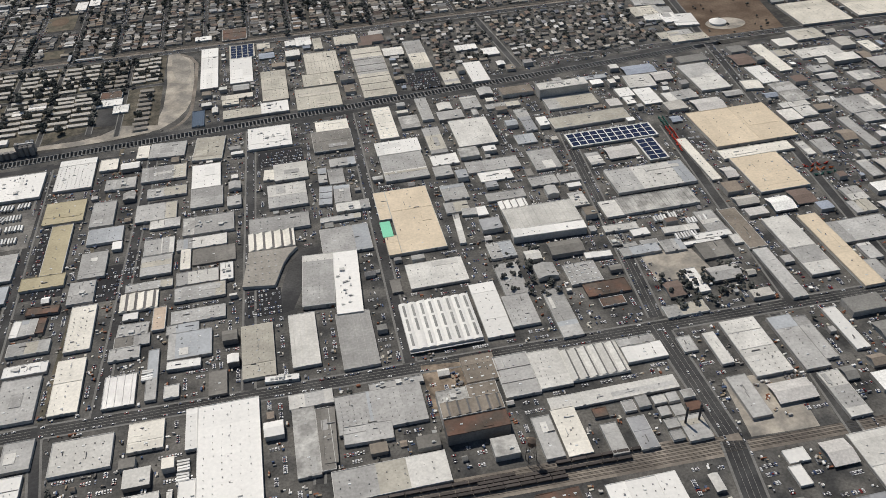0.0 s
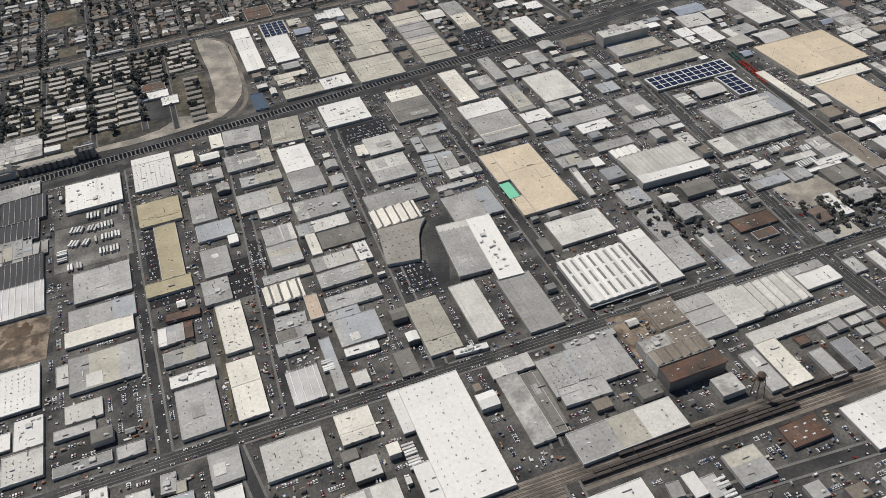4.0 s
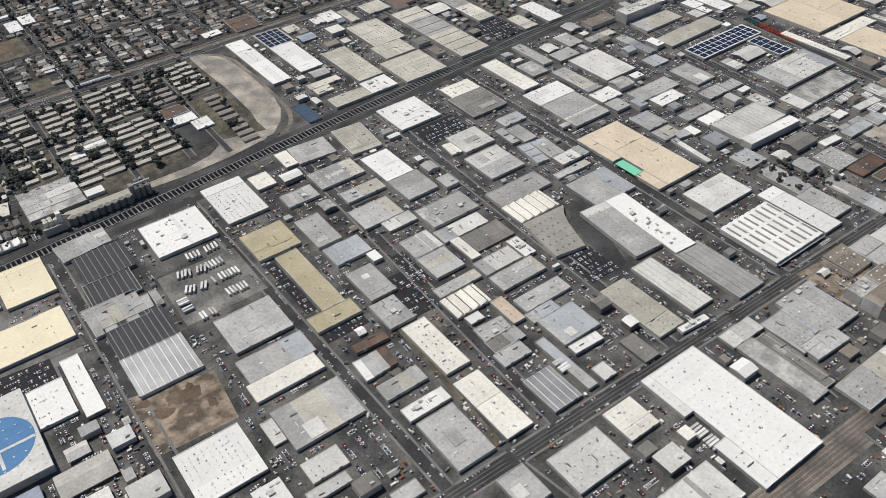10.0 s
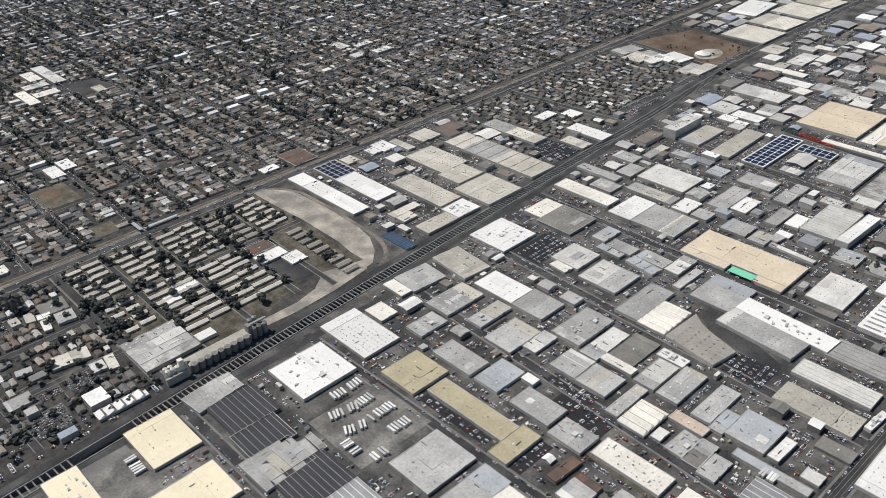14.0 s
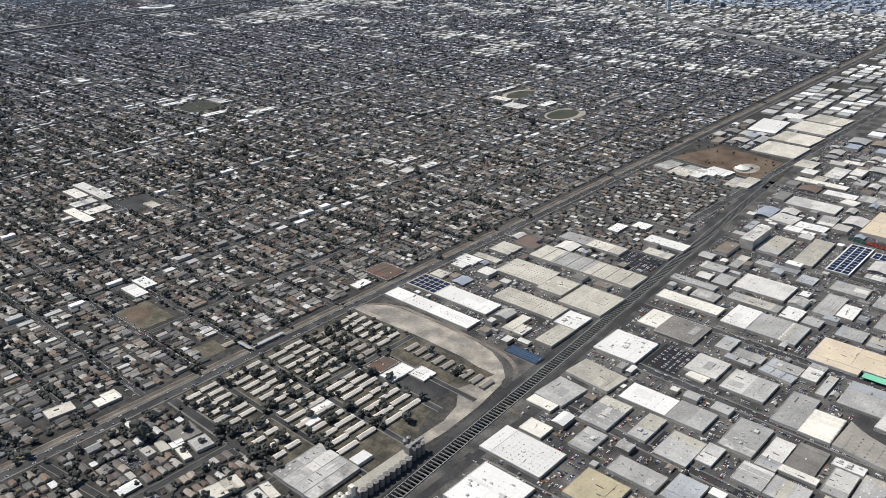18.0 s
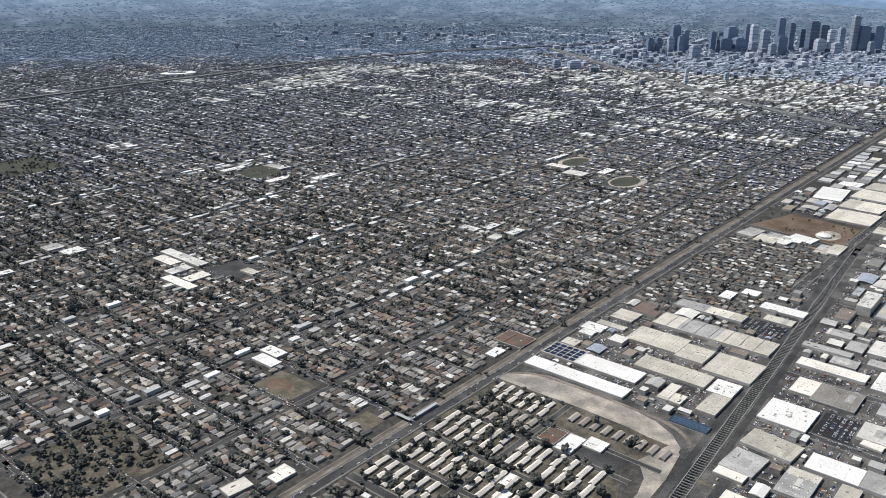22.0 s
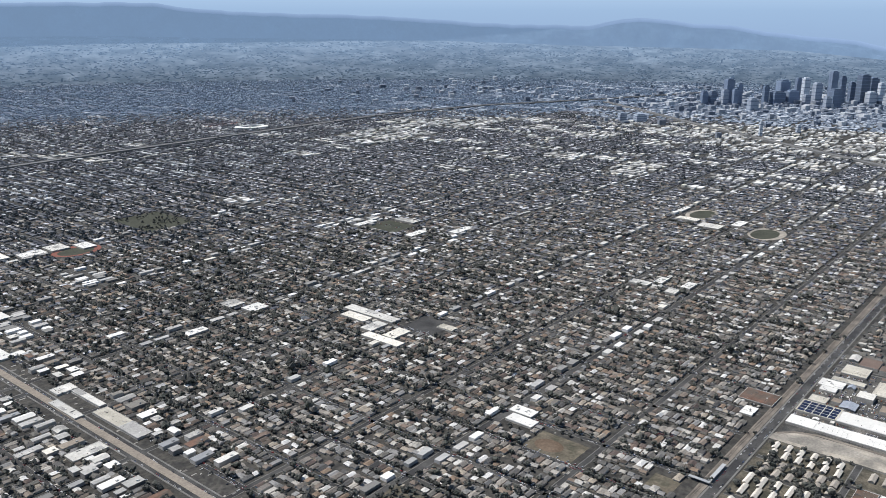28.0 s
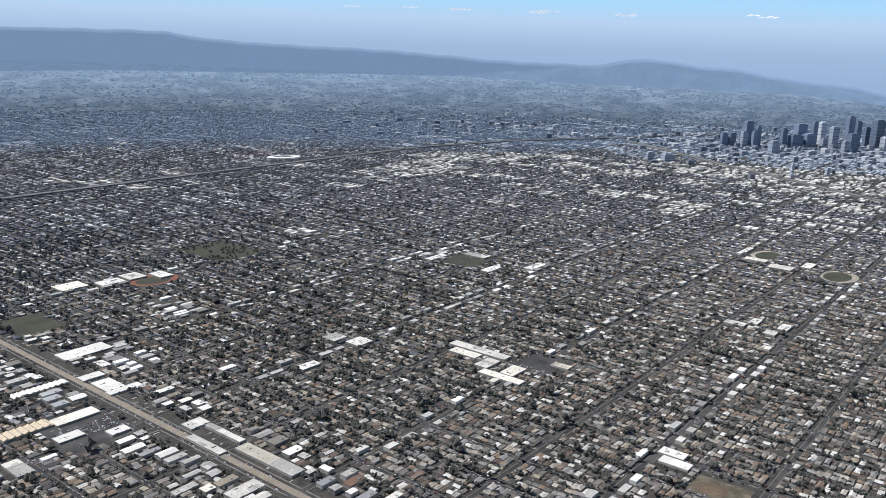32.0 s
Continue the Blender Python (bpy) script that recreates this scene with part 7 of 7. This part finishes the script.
dist = np.hypot(trees[:, 0] + 0, trees[:, 1] - 250)
plant("street_trees", trees[dist < 620], 7, "dark green street and garden trees among the houses")
plant("street_trees_beyond", trees[(dist >= 620) & (dist < 1150)], 5, "dark trees among the more distant houses", False)
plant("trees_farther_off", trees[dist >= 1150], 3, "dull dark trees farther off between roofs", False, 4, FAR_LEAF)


# ---- the town beyond, and the halls that follow the railway ----
fh, fhall, ftree, fpale = [], [], [], []
for i, su in enumerate([168 + 42.6 * k for k in range(-14, 96)]):
    for j, (sv0, sv1) in enumerate(zip(STREETS_V[:-1], STREETS_V[1:])):
        vm = (sv0 + sv1) / 2
        r = math.hypot(su - FAR_C[0], vm - FAR_C[1])
        near_block = sv0 <= NEAR_V and i < 64
        if r > FAR_R - 40 or not wedge(np.array([su]), np.array([vm]), 4, 74)[0]:
            continue
        hall_block = HALL[i, j]
        pale_block, leafy = rng.random() < .16 + .25 * hall_share(su, vm), rng.uniform(.25, 1.6)
        lots = int((sv1 - sv0 - 9) / 6.4)
        for side in (-1, 1):
            for k in range(lots):
                v = sv0 + 6 + (k + .5) * (sv1 - sv0 - 9) / lots
                if hall_block:
                    if rng.random() < .6:
                        fhall.append((su + side * rng.uniform(8, 15), v, 0, rng.uniform(8, 20), rng.uniform(4.5, 10), rng.uniform(2, 3.4), 0))
                    continue
                if near_block:
                    continue
                edge = k in (0, lots - 1) and j % 3 == 0
                if edge and rng.random() < .6:
                    fhall.append((su + side * 11, v, 0, rng.uniform(8, 16), rng.uniform(4, 6), rng.uniform(2, 3.2), 0))
                    continue
                (fpale if pale_block else fh).append((su + side * (8.5 + rng.normal(0, .6)), v + rng.normal(0, .5), 0, rng.uniform(5, 9), rng.uniform(3.2, 5.0), rng.uniform(1.8, 3.0), rng.normal(0, .03)))
                if rng.random() < .6:
                    fh.append((su + side * (16.8 + rng.normal(0, .6)), v + rng.normal(0, .5), 0, rng.uniform(4, 7), rng.uniform(3.5, 5), rng.uniform(2.2, 3.2), rng.normal(0, .03)))
                if rng.random() < leafy * (1.0 if r < 2500 else .6) * min(1, max(.5, 1.2 - su / 2500)):
                    s0 = rng.lognormal(1.4, .32)
                    ftree.append((su + side * rng.uniform(3, 20), v + rng.normal(0, 2.5), 0, s0, s0, s0 * rng.uniform(.6, .9), rng.uniform(0, 6.28)))
fh, fhall, ftree = np.array(fh), np.array(fhall), np.array(ftree)
ftree = ftree[clear_of(ftree[:, 0], ftree[:, 1])]
fh = fh[rng.random(len(fh)) > np.clip((np.hypot(fh[:, 0] - FAR_C[0], fh[:, 1] - FAR_C[1]) - 3450) / 700, 0, .5)]
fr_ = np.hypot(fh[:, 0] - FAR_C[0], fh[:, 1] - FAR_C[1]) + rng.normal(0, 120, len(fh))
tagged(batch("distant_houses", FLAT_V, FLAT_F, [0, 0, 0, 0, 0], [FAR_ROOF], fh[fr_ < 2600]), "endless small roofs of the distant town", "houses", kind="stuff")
tagged(batch("most_distant_houses", FLAT_V, FLAT_F, [0, 0, 0, 0, 0], [FAR_ROOF_2], fh[fr_ >= 2600]), "haze-tinted roofs at the far edge of the town", "houses", kind="stuff")
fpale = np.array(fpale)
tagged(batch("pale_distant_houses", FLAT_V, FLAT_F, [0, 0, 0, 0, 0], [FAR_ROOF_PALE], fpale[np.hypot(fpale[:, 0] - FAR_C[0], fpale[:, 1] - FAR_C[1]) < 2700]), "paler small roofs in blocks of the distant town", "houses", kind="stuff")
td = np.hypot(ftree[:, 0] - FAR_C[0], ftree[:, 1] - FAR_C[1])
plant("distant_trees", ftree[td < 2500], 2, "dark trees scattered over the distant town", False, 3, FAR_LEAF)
plant("most_distant_trees", ftree[td >= 2500], 2, "haze-tinted trees at the far edge of town", False, 3, FAR_LEAF_2)
east = []
for cu in range(1075, 3300, 24):
    for cv in range(-500, 505, 22):
        if rng.random() < .85 and (cv > 0 or cu < 2200):
            east.append((cu + rng.uniform(-3, 3), cv + rng.uniform(-2, 2), 0, rng.uniform(12, 23), rng.uniform(11, 20.5), rng.uniform(1.8, 3.2), 0))
east = np.array(east)
east = east[(np.abs(east[:, 1] - 380 + (east[:, 0] - 690) * .0247) > 14)]
fhall = np.concatenate([fhall, east, np.array(shops)])
fhall = fhall[clear_of(fhall[:, 0], fhall[:, 1])]
beyond = np.hypot(fhall[:, 0] - FAR_C[0], fhall[:, 1] - FAR_C[1]) > 2500
# the farthest halls get blue roof tones for the haze before them
tagged(batch("halls_at_the_far_edge", FLAT_V, FLAT_F, [0, 0, 0, 0, 0], [mat("deep_haze_hall_roofs", (.5, .5, .5), .9, .1, .1, .02, .3, island=((.36, .40, .46), (.28, .32, .38), (.46, .50, .56), (.22, .26, .32), (.17, .21, .27)))], fhall[beyond]), "haze-tinted roofs of halls at the far edge of town", "halls", kind="stuff")
tagged(batch("distant_halls", FLAT_V, FLAT_F, [0, 0, 0, 0, 0], [FAR_HALL], fhall[~beyond]), "pale roofs of distant halls and stores", "halls", kind="stuff")

# trees of the estate, the park, the works district and the dwellings in the south-west
tr = random.Random(31)
# large dark crowns stand in clusters in the courts
for u, v in ((231, 431), (192, 465), (205, 467), (233, 486), (242, 466), (198, 414), (177, 416), (186, 411), (178, 452), (182, 442), (189, 437), (197, 436), (233, 404), (215, 394), (267, 390), (265, 370), (304, 492), (316, 494), (280, 429), (275, 462), (277, 453), (232, 448), (236, 441), (218, 447), (221, 440), (189, 479), (157, 495)):
    for k in range(2):
        estate_trees.append((u + tr.gauss(0, 1.6), v + tr.gauss(0, 1.6), tr.uniform(4.2, 6.4)))
extra = [(u, v, 0, s, s, s * tr.uniform(.9, 1.3), tr.uniform(0, 6)) for u, v, s in estate_trees]
for n, u0, v0, u1, v1 in ((150, 46, 608, 112, 688), (70, 380, 1430, 460, 1540), (60, 660, 30, 712, 66), (30, 566, 62, 600, 112), (25, 290, 440, 345, 500), (120, 100, 345, 176, 505)):
    for k in range(n):
        s, u, v = tr.uniform(2.4, 4.6), tr.uniform(u0, u1), tr.uniform(v0, v1)
        if u0 != 100 or free(u - 1.5, v - 1.5, u + 1.5, v + 1.5):
            extra.append((u, v, 0, s, s, s * tr.uniform(.9, 1.3), tr.uniform(0, 6)))
k = 0
while k < 420:
    u, v = tr.uniform(-150, 1080), tr.uniform(-200, 505)
    if free(u - 1, v - 1, u + 1, v + 1) or (346 > u and v > 345):
        s = tr.uniform(1.6, 3.4)
        if free(u - 1, v - 1, u + 1, v + 1):
            extra.append((u, v, 0, s, s, s * tr.uniform(.9, 1.4), tr.uniform(0, 6)))
        k += 1
extra = np.array(extra)
crown_me, trunk_me = [], []
for q in range(4):
    vs, fs, ss = tree_template(200 + q, 16)
    nl = ss.count(0)
    used = max(max(f) for f in fs[:nl]) + 1
    crown_me.append(mesh_of("crown", vs[:used], fs[:nl], [LEAF]))
    trunk_me.append(mesh_of("trunk", vs[used:], [tuple(i - used for i in f) for f in fs[nl:]], [TRUNK]))
for i, (x, y, z, a, b, c, turn) in enumerate(extra[:260]):
    t = thing("tree", x, y, 0, turn, "dark green broadleaf tree with an uneven crown", "tree", "trees of the estate and park")
    attach("crown", crown_me[i % 4], t, size=(a, a, c))
    attach("trunk", trunk_me[i % 4], t, size=(a, a, c))
plant("district_trees", extra[260:], 9, "scattered dark green trees in yards and lots")


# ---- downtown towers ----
# glass and stone colours lightened and blued for the haze before the towers
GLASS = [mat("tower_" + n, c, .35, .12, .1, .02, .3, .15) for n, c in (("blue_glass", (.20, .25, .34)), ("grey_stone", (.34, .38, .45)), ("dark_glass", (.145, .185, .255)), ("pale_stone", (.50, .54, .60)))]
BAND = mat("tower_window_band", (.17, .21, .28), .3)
TN = ("blue-grey glass", "grey stone", "dark glass", "pale stone")


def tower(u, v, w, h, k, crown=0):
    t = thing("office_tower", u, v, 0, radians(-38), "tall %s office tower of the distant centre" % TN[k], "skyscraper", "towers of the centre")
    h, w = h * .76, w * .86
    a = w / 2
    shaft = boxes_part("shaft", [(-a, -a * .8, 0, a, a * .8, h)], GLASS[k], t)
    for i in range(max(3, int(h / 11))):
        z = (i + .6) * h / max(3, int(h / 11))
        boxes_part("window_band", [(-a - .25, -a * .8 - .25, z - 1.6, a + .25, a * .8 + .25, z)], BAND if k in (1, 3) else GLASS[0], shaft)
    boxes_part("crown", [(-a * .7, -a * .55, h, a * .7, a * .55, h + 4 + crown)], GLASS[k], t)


tower(2512, 1461, 24.3, 55.1, 2)
tower(2530, 1439, 24.4, 55.2, 2)
tower(2565, 1398, 32.6, 111.0, 0)
tower(2541, 1401, 24.3, 65.3, 1)
tower(2547, 1368, 20.2, 69.2, 0)
tower(2589, 1370, 18.4, 90.8, 0)
tower(2430, 1266, 32.7, 50.3, 1)
tower(2647, 1301, 20.7, 81.2, 2)
tower(2718, 1268, 42.1, 99.6, 0)
tower(2673, 1270, 49.8, 54.3, 2)
tower(2704, 1233, 41.7, 58.8, 0)
tower(2788, 1239, 21.4, 107.8, 0)
tower(2769, 1208, 25.5, 111.1, 3)
tower(2759, 1166, 29.5, 93.4, 1)
tower(2703, 1182, 24.9, 43.9, 1)
tower(2757, 1118, 27.2, 145.6, 0)
tower(2696, 1091, 36.9, 76.4, 2)
tower(2850, 1111, 21.5, 117.2, 2)
tower(2648, 1100, 24.2, 48.9, 1)
tower(2897, 1056, 39.1, 124.8, 2)
tower(2910, 1094, 21.9, 88.2, 2)
tower(2956, 1039, 35.3, 106.8, 2)
tower(2880, 1023, 34.5, 52.1, 3)
tower(2938, 1006, 21.9, 88.3, 3)
tower(2882, 969, 30.1, 41.1, 3)
tower(3035, 999, 22.5, 90.8, 1)
tower(2988, 946, 26.6, 149.5, 1)
tower(3007, 924, 44.5, 105.3, 0)
tower(3038, 887, 40.3, 106.0, 0)
tower(2957, 880, 21.8, 46.2, 1)
tower(1966, 1483, 23.9, 25.8, 1)
tower(1977, 1432, 37.3, 25.6, 1)
tower(1918, 1062, 9.3, 46.8, 3)
tower(2032, 1002, 12.8, 24.3, 3)

# ---- motorway on its bank, stadium, blocks of the middle distance ----
BANK = mat("motorway_concrete", (.15, .152, .155), .9, .1, .1)


def motorway(pts, w, z):
    t = thing("motorway", 0, 0, label="grey concrete motorway raised above the roofs", category="road", kind="structure")
    for (a, b), (c, d) in zip(pts[:-1], pts[1:]):
        p, q = Vector((a, b, 0)), Vector((c, d, 0))
        e = (q - p).normalized()
        n = Vector((-e.y, e.x, 0)) * w
        p, q = p - e * 2, q + e * 2
        vs = [(*(x + s * n).xy, zz) for x in (p, q) for s in (-1, 1) for zz in (0, z)]
        attach("carriageway", mesh_of("carriageway", vs, [(1, 3, 7, 5), (0, 1, 5, 4), (2, 6, 7, 3)], [BANK]), t)
        for s in (-1, 1):
            vs = [(*(x + s * n * k).xy, zz) for x in (p, q) for k in (1.0, .94) for zz in (z, z + 1)]
            attach("barrier", mesh_of("barrier", vs, [(0, 1, 5, 4), (2, 6, 7, 3), (1, 3, 7, 5)], [PAVEMENT]), t)


motorway([(200, 2105), (371, 2112), (700, 2114), (998, 2112), (1300, 2106), (1640, 2100), (2000, 2010), (2420, 1800), (2900, 1600)], 11, 4)
motorway([(2349, 1748), (2129, 1440), (1990, 1250), (1880, 1080), (1730, 850), (1630, 690), (1574, 559)], 9, 4)


def stadium(u, v):
    t = thing("stadium", u, v, 0, radians(-25), "white oval stadium roof far over the town", "stadium")
    n, vs = 40, []
    for i in range(n):
        a = i * 2 * math.pi / n
        for k, z in ((1.0, 0), (1.02, 4.5), (.62, 5.5), (.6, 2.5)):
            vs.append((46 * k * math.cos(a), 30 * k * math.sin(a), z))
    fs = [(4 * i + j, 4 * ((i + 1) % n) + j, 4 * ((i + 1) % n) + j + 1, 4 * i + j + 1) for i in range(n) for j in range(3)]
    attach("stand_roof", mesh_of("stand_roof", vs, fs, [ROOF["white"]]), t)
    attach("pitch", mesh_of("pitch", [(26 * math.cos(i * .157), 17 * math.sin(i * .157), .1) for i in range(40)], [tuple(range(40))], [GRASS]), t)


stadium(1172, 2200)
flat("old_arena_ground", ring(1160, 2330, 60, 34), .1, TRACK, "reddish arena ground", "field")

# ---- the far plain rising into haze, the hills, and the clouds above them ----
# distance haze over plain and hills is put into their blue emission
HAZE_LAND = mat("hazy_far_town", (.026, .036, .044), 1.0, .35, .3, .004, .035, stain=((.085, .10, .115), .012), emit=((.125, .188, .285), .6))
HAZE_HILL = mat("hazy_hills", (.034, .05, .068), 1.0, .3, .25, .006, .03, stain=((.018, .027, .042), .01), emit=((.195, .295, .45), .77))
# ever paler glowing tones, stepping from hill colour to sky haze
CREST_HAZE = [mat("hazy_ridge", (.03, .045, .08), 1.0, .05, .05, .004, .02, emit=((.21 + .013 * i, .305 + .016 * i, .465 + .02 * i), .78 + .012 * i)) for i in range(1, 7)]
PLAIN_TOP = ((0, 5, 10.4, 15.7, 22.6, 30, 33.8, 38.2, 45.3, 52.6, 59.6, 65.9, 85), (40, 50, 72, 108, 114, 120, 130, 142, 152, 160, 176, 180, 178))
RIDGE = ((0, 5, 9, 10.4, 12.6, 15.8, 17.8, 19.6, 21.5, 23.5, 24.9, 26.4, 27.3, 28.6, 32.3, 35.7, 38.3, 43.3, 50, 55, 57, 61, 65.7, 85), (55, 60, 92, 102, 140, 160, 178, 205, 210, 228, 240, 238, 222, 198, 204, 211, 228, 252, 266, 290, 318, 320, 318, 315))


def far_sheet(name, rows, n, m, label, cat):
    vs, fs, k = [], [], len(rows(0.0))
    for i in range(n + 1):
        deg = i * 85 / n
        a = radians(deg)
        vs += [(FAR_C[0] + r * math.cos(a), FAR_C[1] + r * math.sin(a), z) for r, z in rows(deg)]
    for i in range(n):
        fs += [(i * k + j, i * k + j + 1, (i + 1) * k + j + 1, (i + 1) * k + j) for j in range(k - 1)]
    return tagged(new(name, mesh_of(name, vs, fs, [m])), label, cat, kind="structure")


def plain_rows(deg):
    top = float(np.interp(deg, *PLAIN_TOP))
    return [(3840, -.5), (4000, top * .22), (4200, top * .5), (4400, top * .76), (4600, top)]


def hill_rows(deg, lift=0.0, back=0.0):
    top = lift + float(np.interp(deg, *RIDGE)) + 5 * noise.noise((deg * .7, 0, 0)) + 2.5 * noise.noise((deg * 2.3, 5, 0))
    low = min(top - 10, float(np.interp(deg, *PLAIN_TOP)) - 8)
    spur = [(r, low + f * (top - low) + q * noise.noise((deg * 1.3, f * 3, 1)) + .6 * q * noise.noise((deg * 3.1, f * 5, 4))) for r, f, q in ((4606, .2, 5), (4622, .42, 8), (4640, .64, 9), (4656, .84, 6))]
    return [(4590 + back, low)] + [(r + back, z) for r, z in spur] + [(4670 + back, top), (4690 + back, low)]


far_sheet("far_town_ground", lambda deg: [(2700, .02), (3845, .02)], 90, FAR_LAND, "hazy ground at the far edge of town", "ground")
blocks = []
br = random.Random(41)
for k in range(17000):
    deg, r = br.uniform(2, 78), 3640 + 940 * br.random() ** 1.3
    if noise.noise((deg * .35, r * .012, 2)) + .5 * noise.noise((deg * .9, r * .03, 7)) < -.12 and br.random() < .8:
        continue
    rows_ = plain_rows(deg)
    a, z = radians(deg), float(np.interp(r, [p[0] for p in rows_], [p[1] for p in rows_]))
    s = br.uniform(4, 10)
    blocks.append((FAR_C[0] + r * math.cos(a), FAR_C[1] + r * math.sin(a), z - 1, s, s * br.uniform(.8, 1.6), br.uniform(2, 4) * (4 if br.random() < .004 else 1), a))
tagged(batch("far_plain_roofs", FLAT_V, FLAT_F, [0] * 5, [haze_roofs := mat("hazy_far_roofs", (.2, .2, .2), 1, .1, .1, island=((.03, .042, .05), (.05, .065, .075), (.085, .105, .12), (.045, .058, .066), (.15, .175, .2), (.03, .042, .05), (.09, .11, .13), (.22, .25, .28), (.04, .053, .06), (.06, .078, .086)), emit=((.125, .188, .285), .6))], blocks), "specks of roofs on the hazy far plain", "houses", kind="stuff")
mid = []
for k in range(520):
    u, v = (br.gauss(2600, 260), br.gauss(1250, 300)) if k < 420 else (br.gauss(2350, 300), br.gauss(2300, 330))
    s = br.uniform(9, 22)
    mid.append((u, v, 0, s, s * br.uniform(.6, 1.2), br.uniform(4, 15), radians(-38)))
# the blocks' blue-grey wall tones include distance haze
tagged(batch("centre_blocks", FLAT_V, FLAT_F, [0] * 5, [mat("hazed_centre_block_walls", (.3, .3, .3), .8, .1, .1, island=((.36, .38, .42), (.20, .225, .27), (.48, .50, .53), (.28, .305, .35), (.15, .175, .22), (.40, .42, .455)))], mid), "middle-high blocks round the distant centre", "buildings", kind="stuff")
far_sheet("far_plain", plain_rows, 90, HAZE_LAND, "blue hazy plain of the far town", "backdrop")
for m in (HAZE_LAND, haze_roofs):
    # haze is put in as emission, stronger towards the top of the plain
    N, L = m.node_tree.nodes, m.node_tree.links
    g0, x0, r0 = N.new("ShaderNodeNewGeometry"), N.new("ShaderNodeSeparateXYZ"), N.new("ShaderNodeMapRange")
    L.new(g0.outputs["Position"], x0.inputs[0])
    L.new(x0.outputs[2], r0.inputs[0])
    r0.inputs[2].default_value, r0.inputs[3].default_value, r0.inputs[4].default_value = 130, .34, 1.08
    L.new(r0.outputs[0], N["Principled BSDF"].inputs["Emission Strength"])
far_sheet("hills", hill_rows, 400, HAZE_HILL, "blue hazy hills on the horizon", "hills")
# added copies of the hills, higher and paler, soften the crest like haze
for i, m in enumerate(CREST_HAZE):
    far_sheet("hazy_ridge", lambda deg: hill_rows(deg, 3.2 * (i + 1), 9 * (i + 1)), 240, m, "paler raised copy of the hills fading their crest into haze", "hills")
SKYM = bpy.data.materials.new("hazy_sky")
SKYM.use_nodes = True
sn, sl = SKYM.node_tree.nodes, SKYM.node_tree.links
sg, sr, sc, se = sn.new("ShaderNodeNewGeometry"), sn.new("ShaderNodeMapRange"), sn.new("ShaderNodeValToRGB"), sn.new("ShaderNodeEmission")
sx = sn.new("ShaderNodeSeparateXYZ")
sl.new(sg.outputs["Position"], sx.inputs[0])
sl.new(sx.outputs[2], sr.inputs[0])
sr.inputs[1].default_value, sr.inputs[2].default_value = 150, 750
sl.new(sr.outputs[0], sc.inputs[0])
el = sc.color_ramp.elements
el[0].position, el[0].color = 0.0, (.275, .385, .56, 1)
el[1].position, el[1].color = 1.0, (.28, .54, .80, 1)
for pos, c in ((.25, (.305, .43, .605)), (.5, (.42, .56, .74)), (.66, (.36, .60, .81))):
    e = el.new(pos)
    e.color = (*c, 1)
sl.new(sc.outputs[0], se.inputs[0])
sl.new(se.outputs[0], sn["Material Output"].inputs[0])
far_sheet("sky_backdrop", lambda deg: [(4760, 20), (4760, 320), (4760, 900)], 60, SKYM, "pale blue hazy sky above the horizon", "sky")
# part of the clouds' brightness is added emission rather than sunlight
CLOUD = mat("self_lit_cloud_white", (.8, .8, .8), 1.0, .03, .03, .02, .1, emit=((.74, .83, .95), .5))


def cloud(deg, z, w, seed):
    rr, a = random.Random(seed), radians(deg)
    bm = bmesh.new()
    for i in range(12):
        s = rr.uniform(.5, 1.2)
        bmesh.ops.create_icosphere(bm, subdivisions=2, radius=1, matrix=Matrix.Translation((0, rr.uniform(-.5, .5) * w, rr.uniform(-.03, .05) * w)) @ Matrix.Diagonal((4, w * .16 * s, w * .045 * s, 1)))
    me = bpy.data.meshes.new("cloud")
    bm.to_mesh(me)
    bm.free()
    me.materials.append(CLOUD)
    o = tagged(new("cloud", me), "small white fair-weather cloud low over the hills", "cloud", kind="structure")
    o.location, o.rotation_euler = (FAR_C[0] + 4735 * math.cos(a), FAR_C[1] + 4735 * math.sin(a), z), (0, 0, a)


for deg, z, w, s in ((41.2, 500, 70, 1), (37.7, 498, 110, 2), (32.2, 492, 150, 3), (27.0, 486, 120, 4), (19.0, 496, 60, 5), (18.2, 486, 90, 6), (9.6, 500, 110, 7), (45.0, 497, 90, 8)):
    cloud(deg, z, w, s)
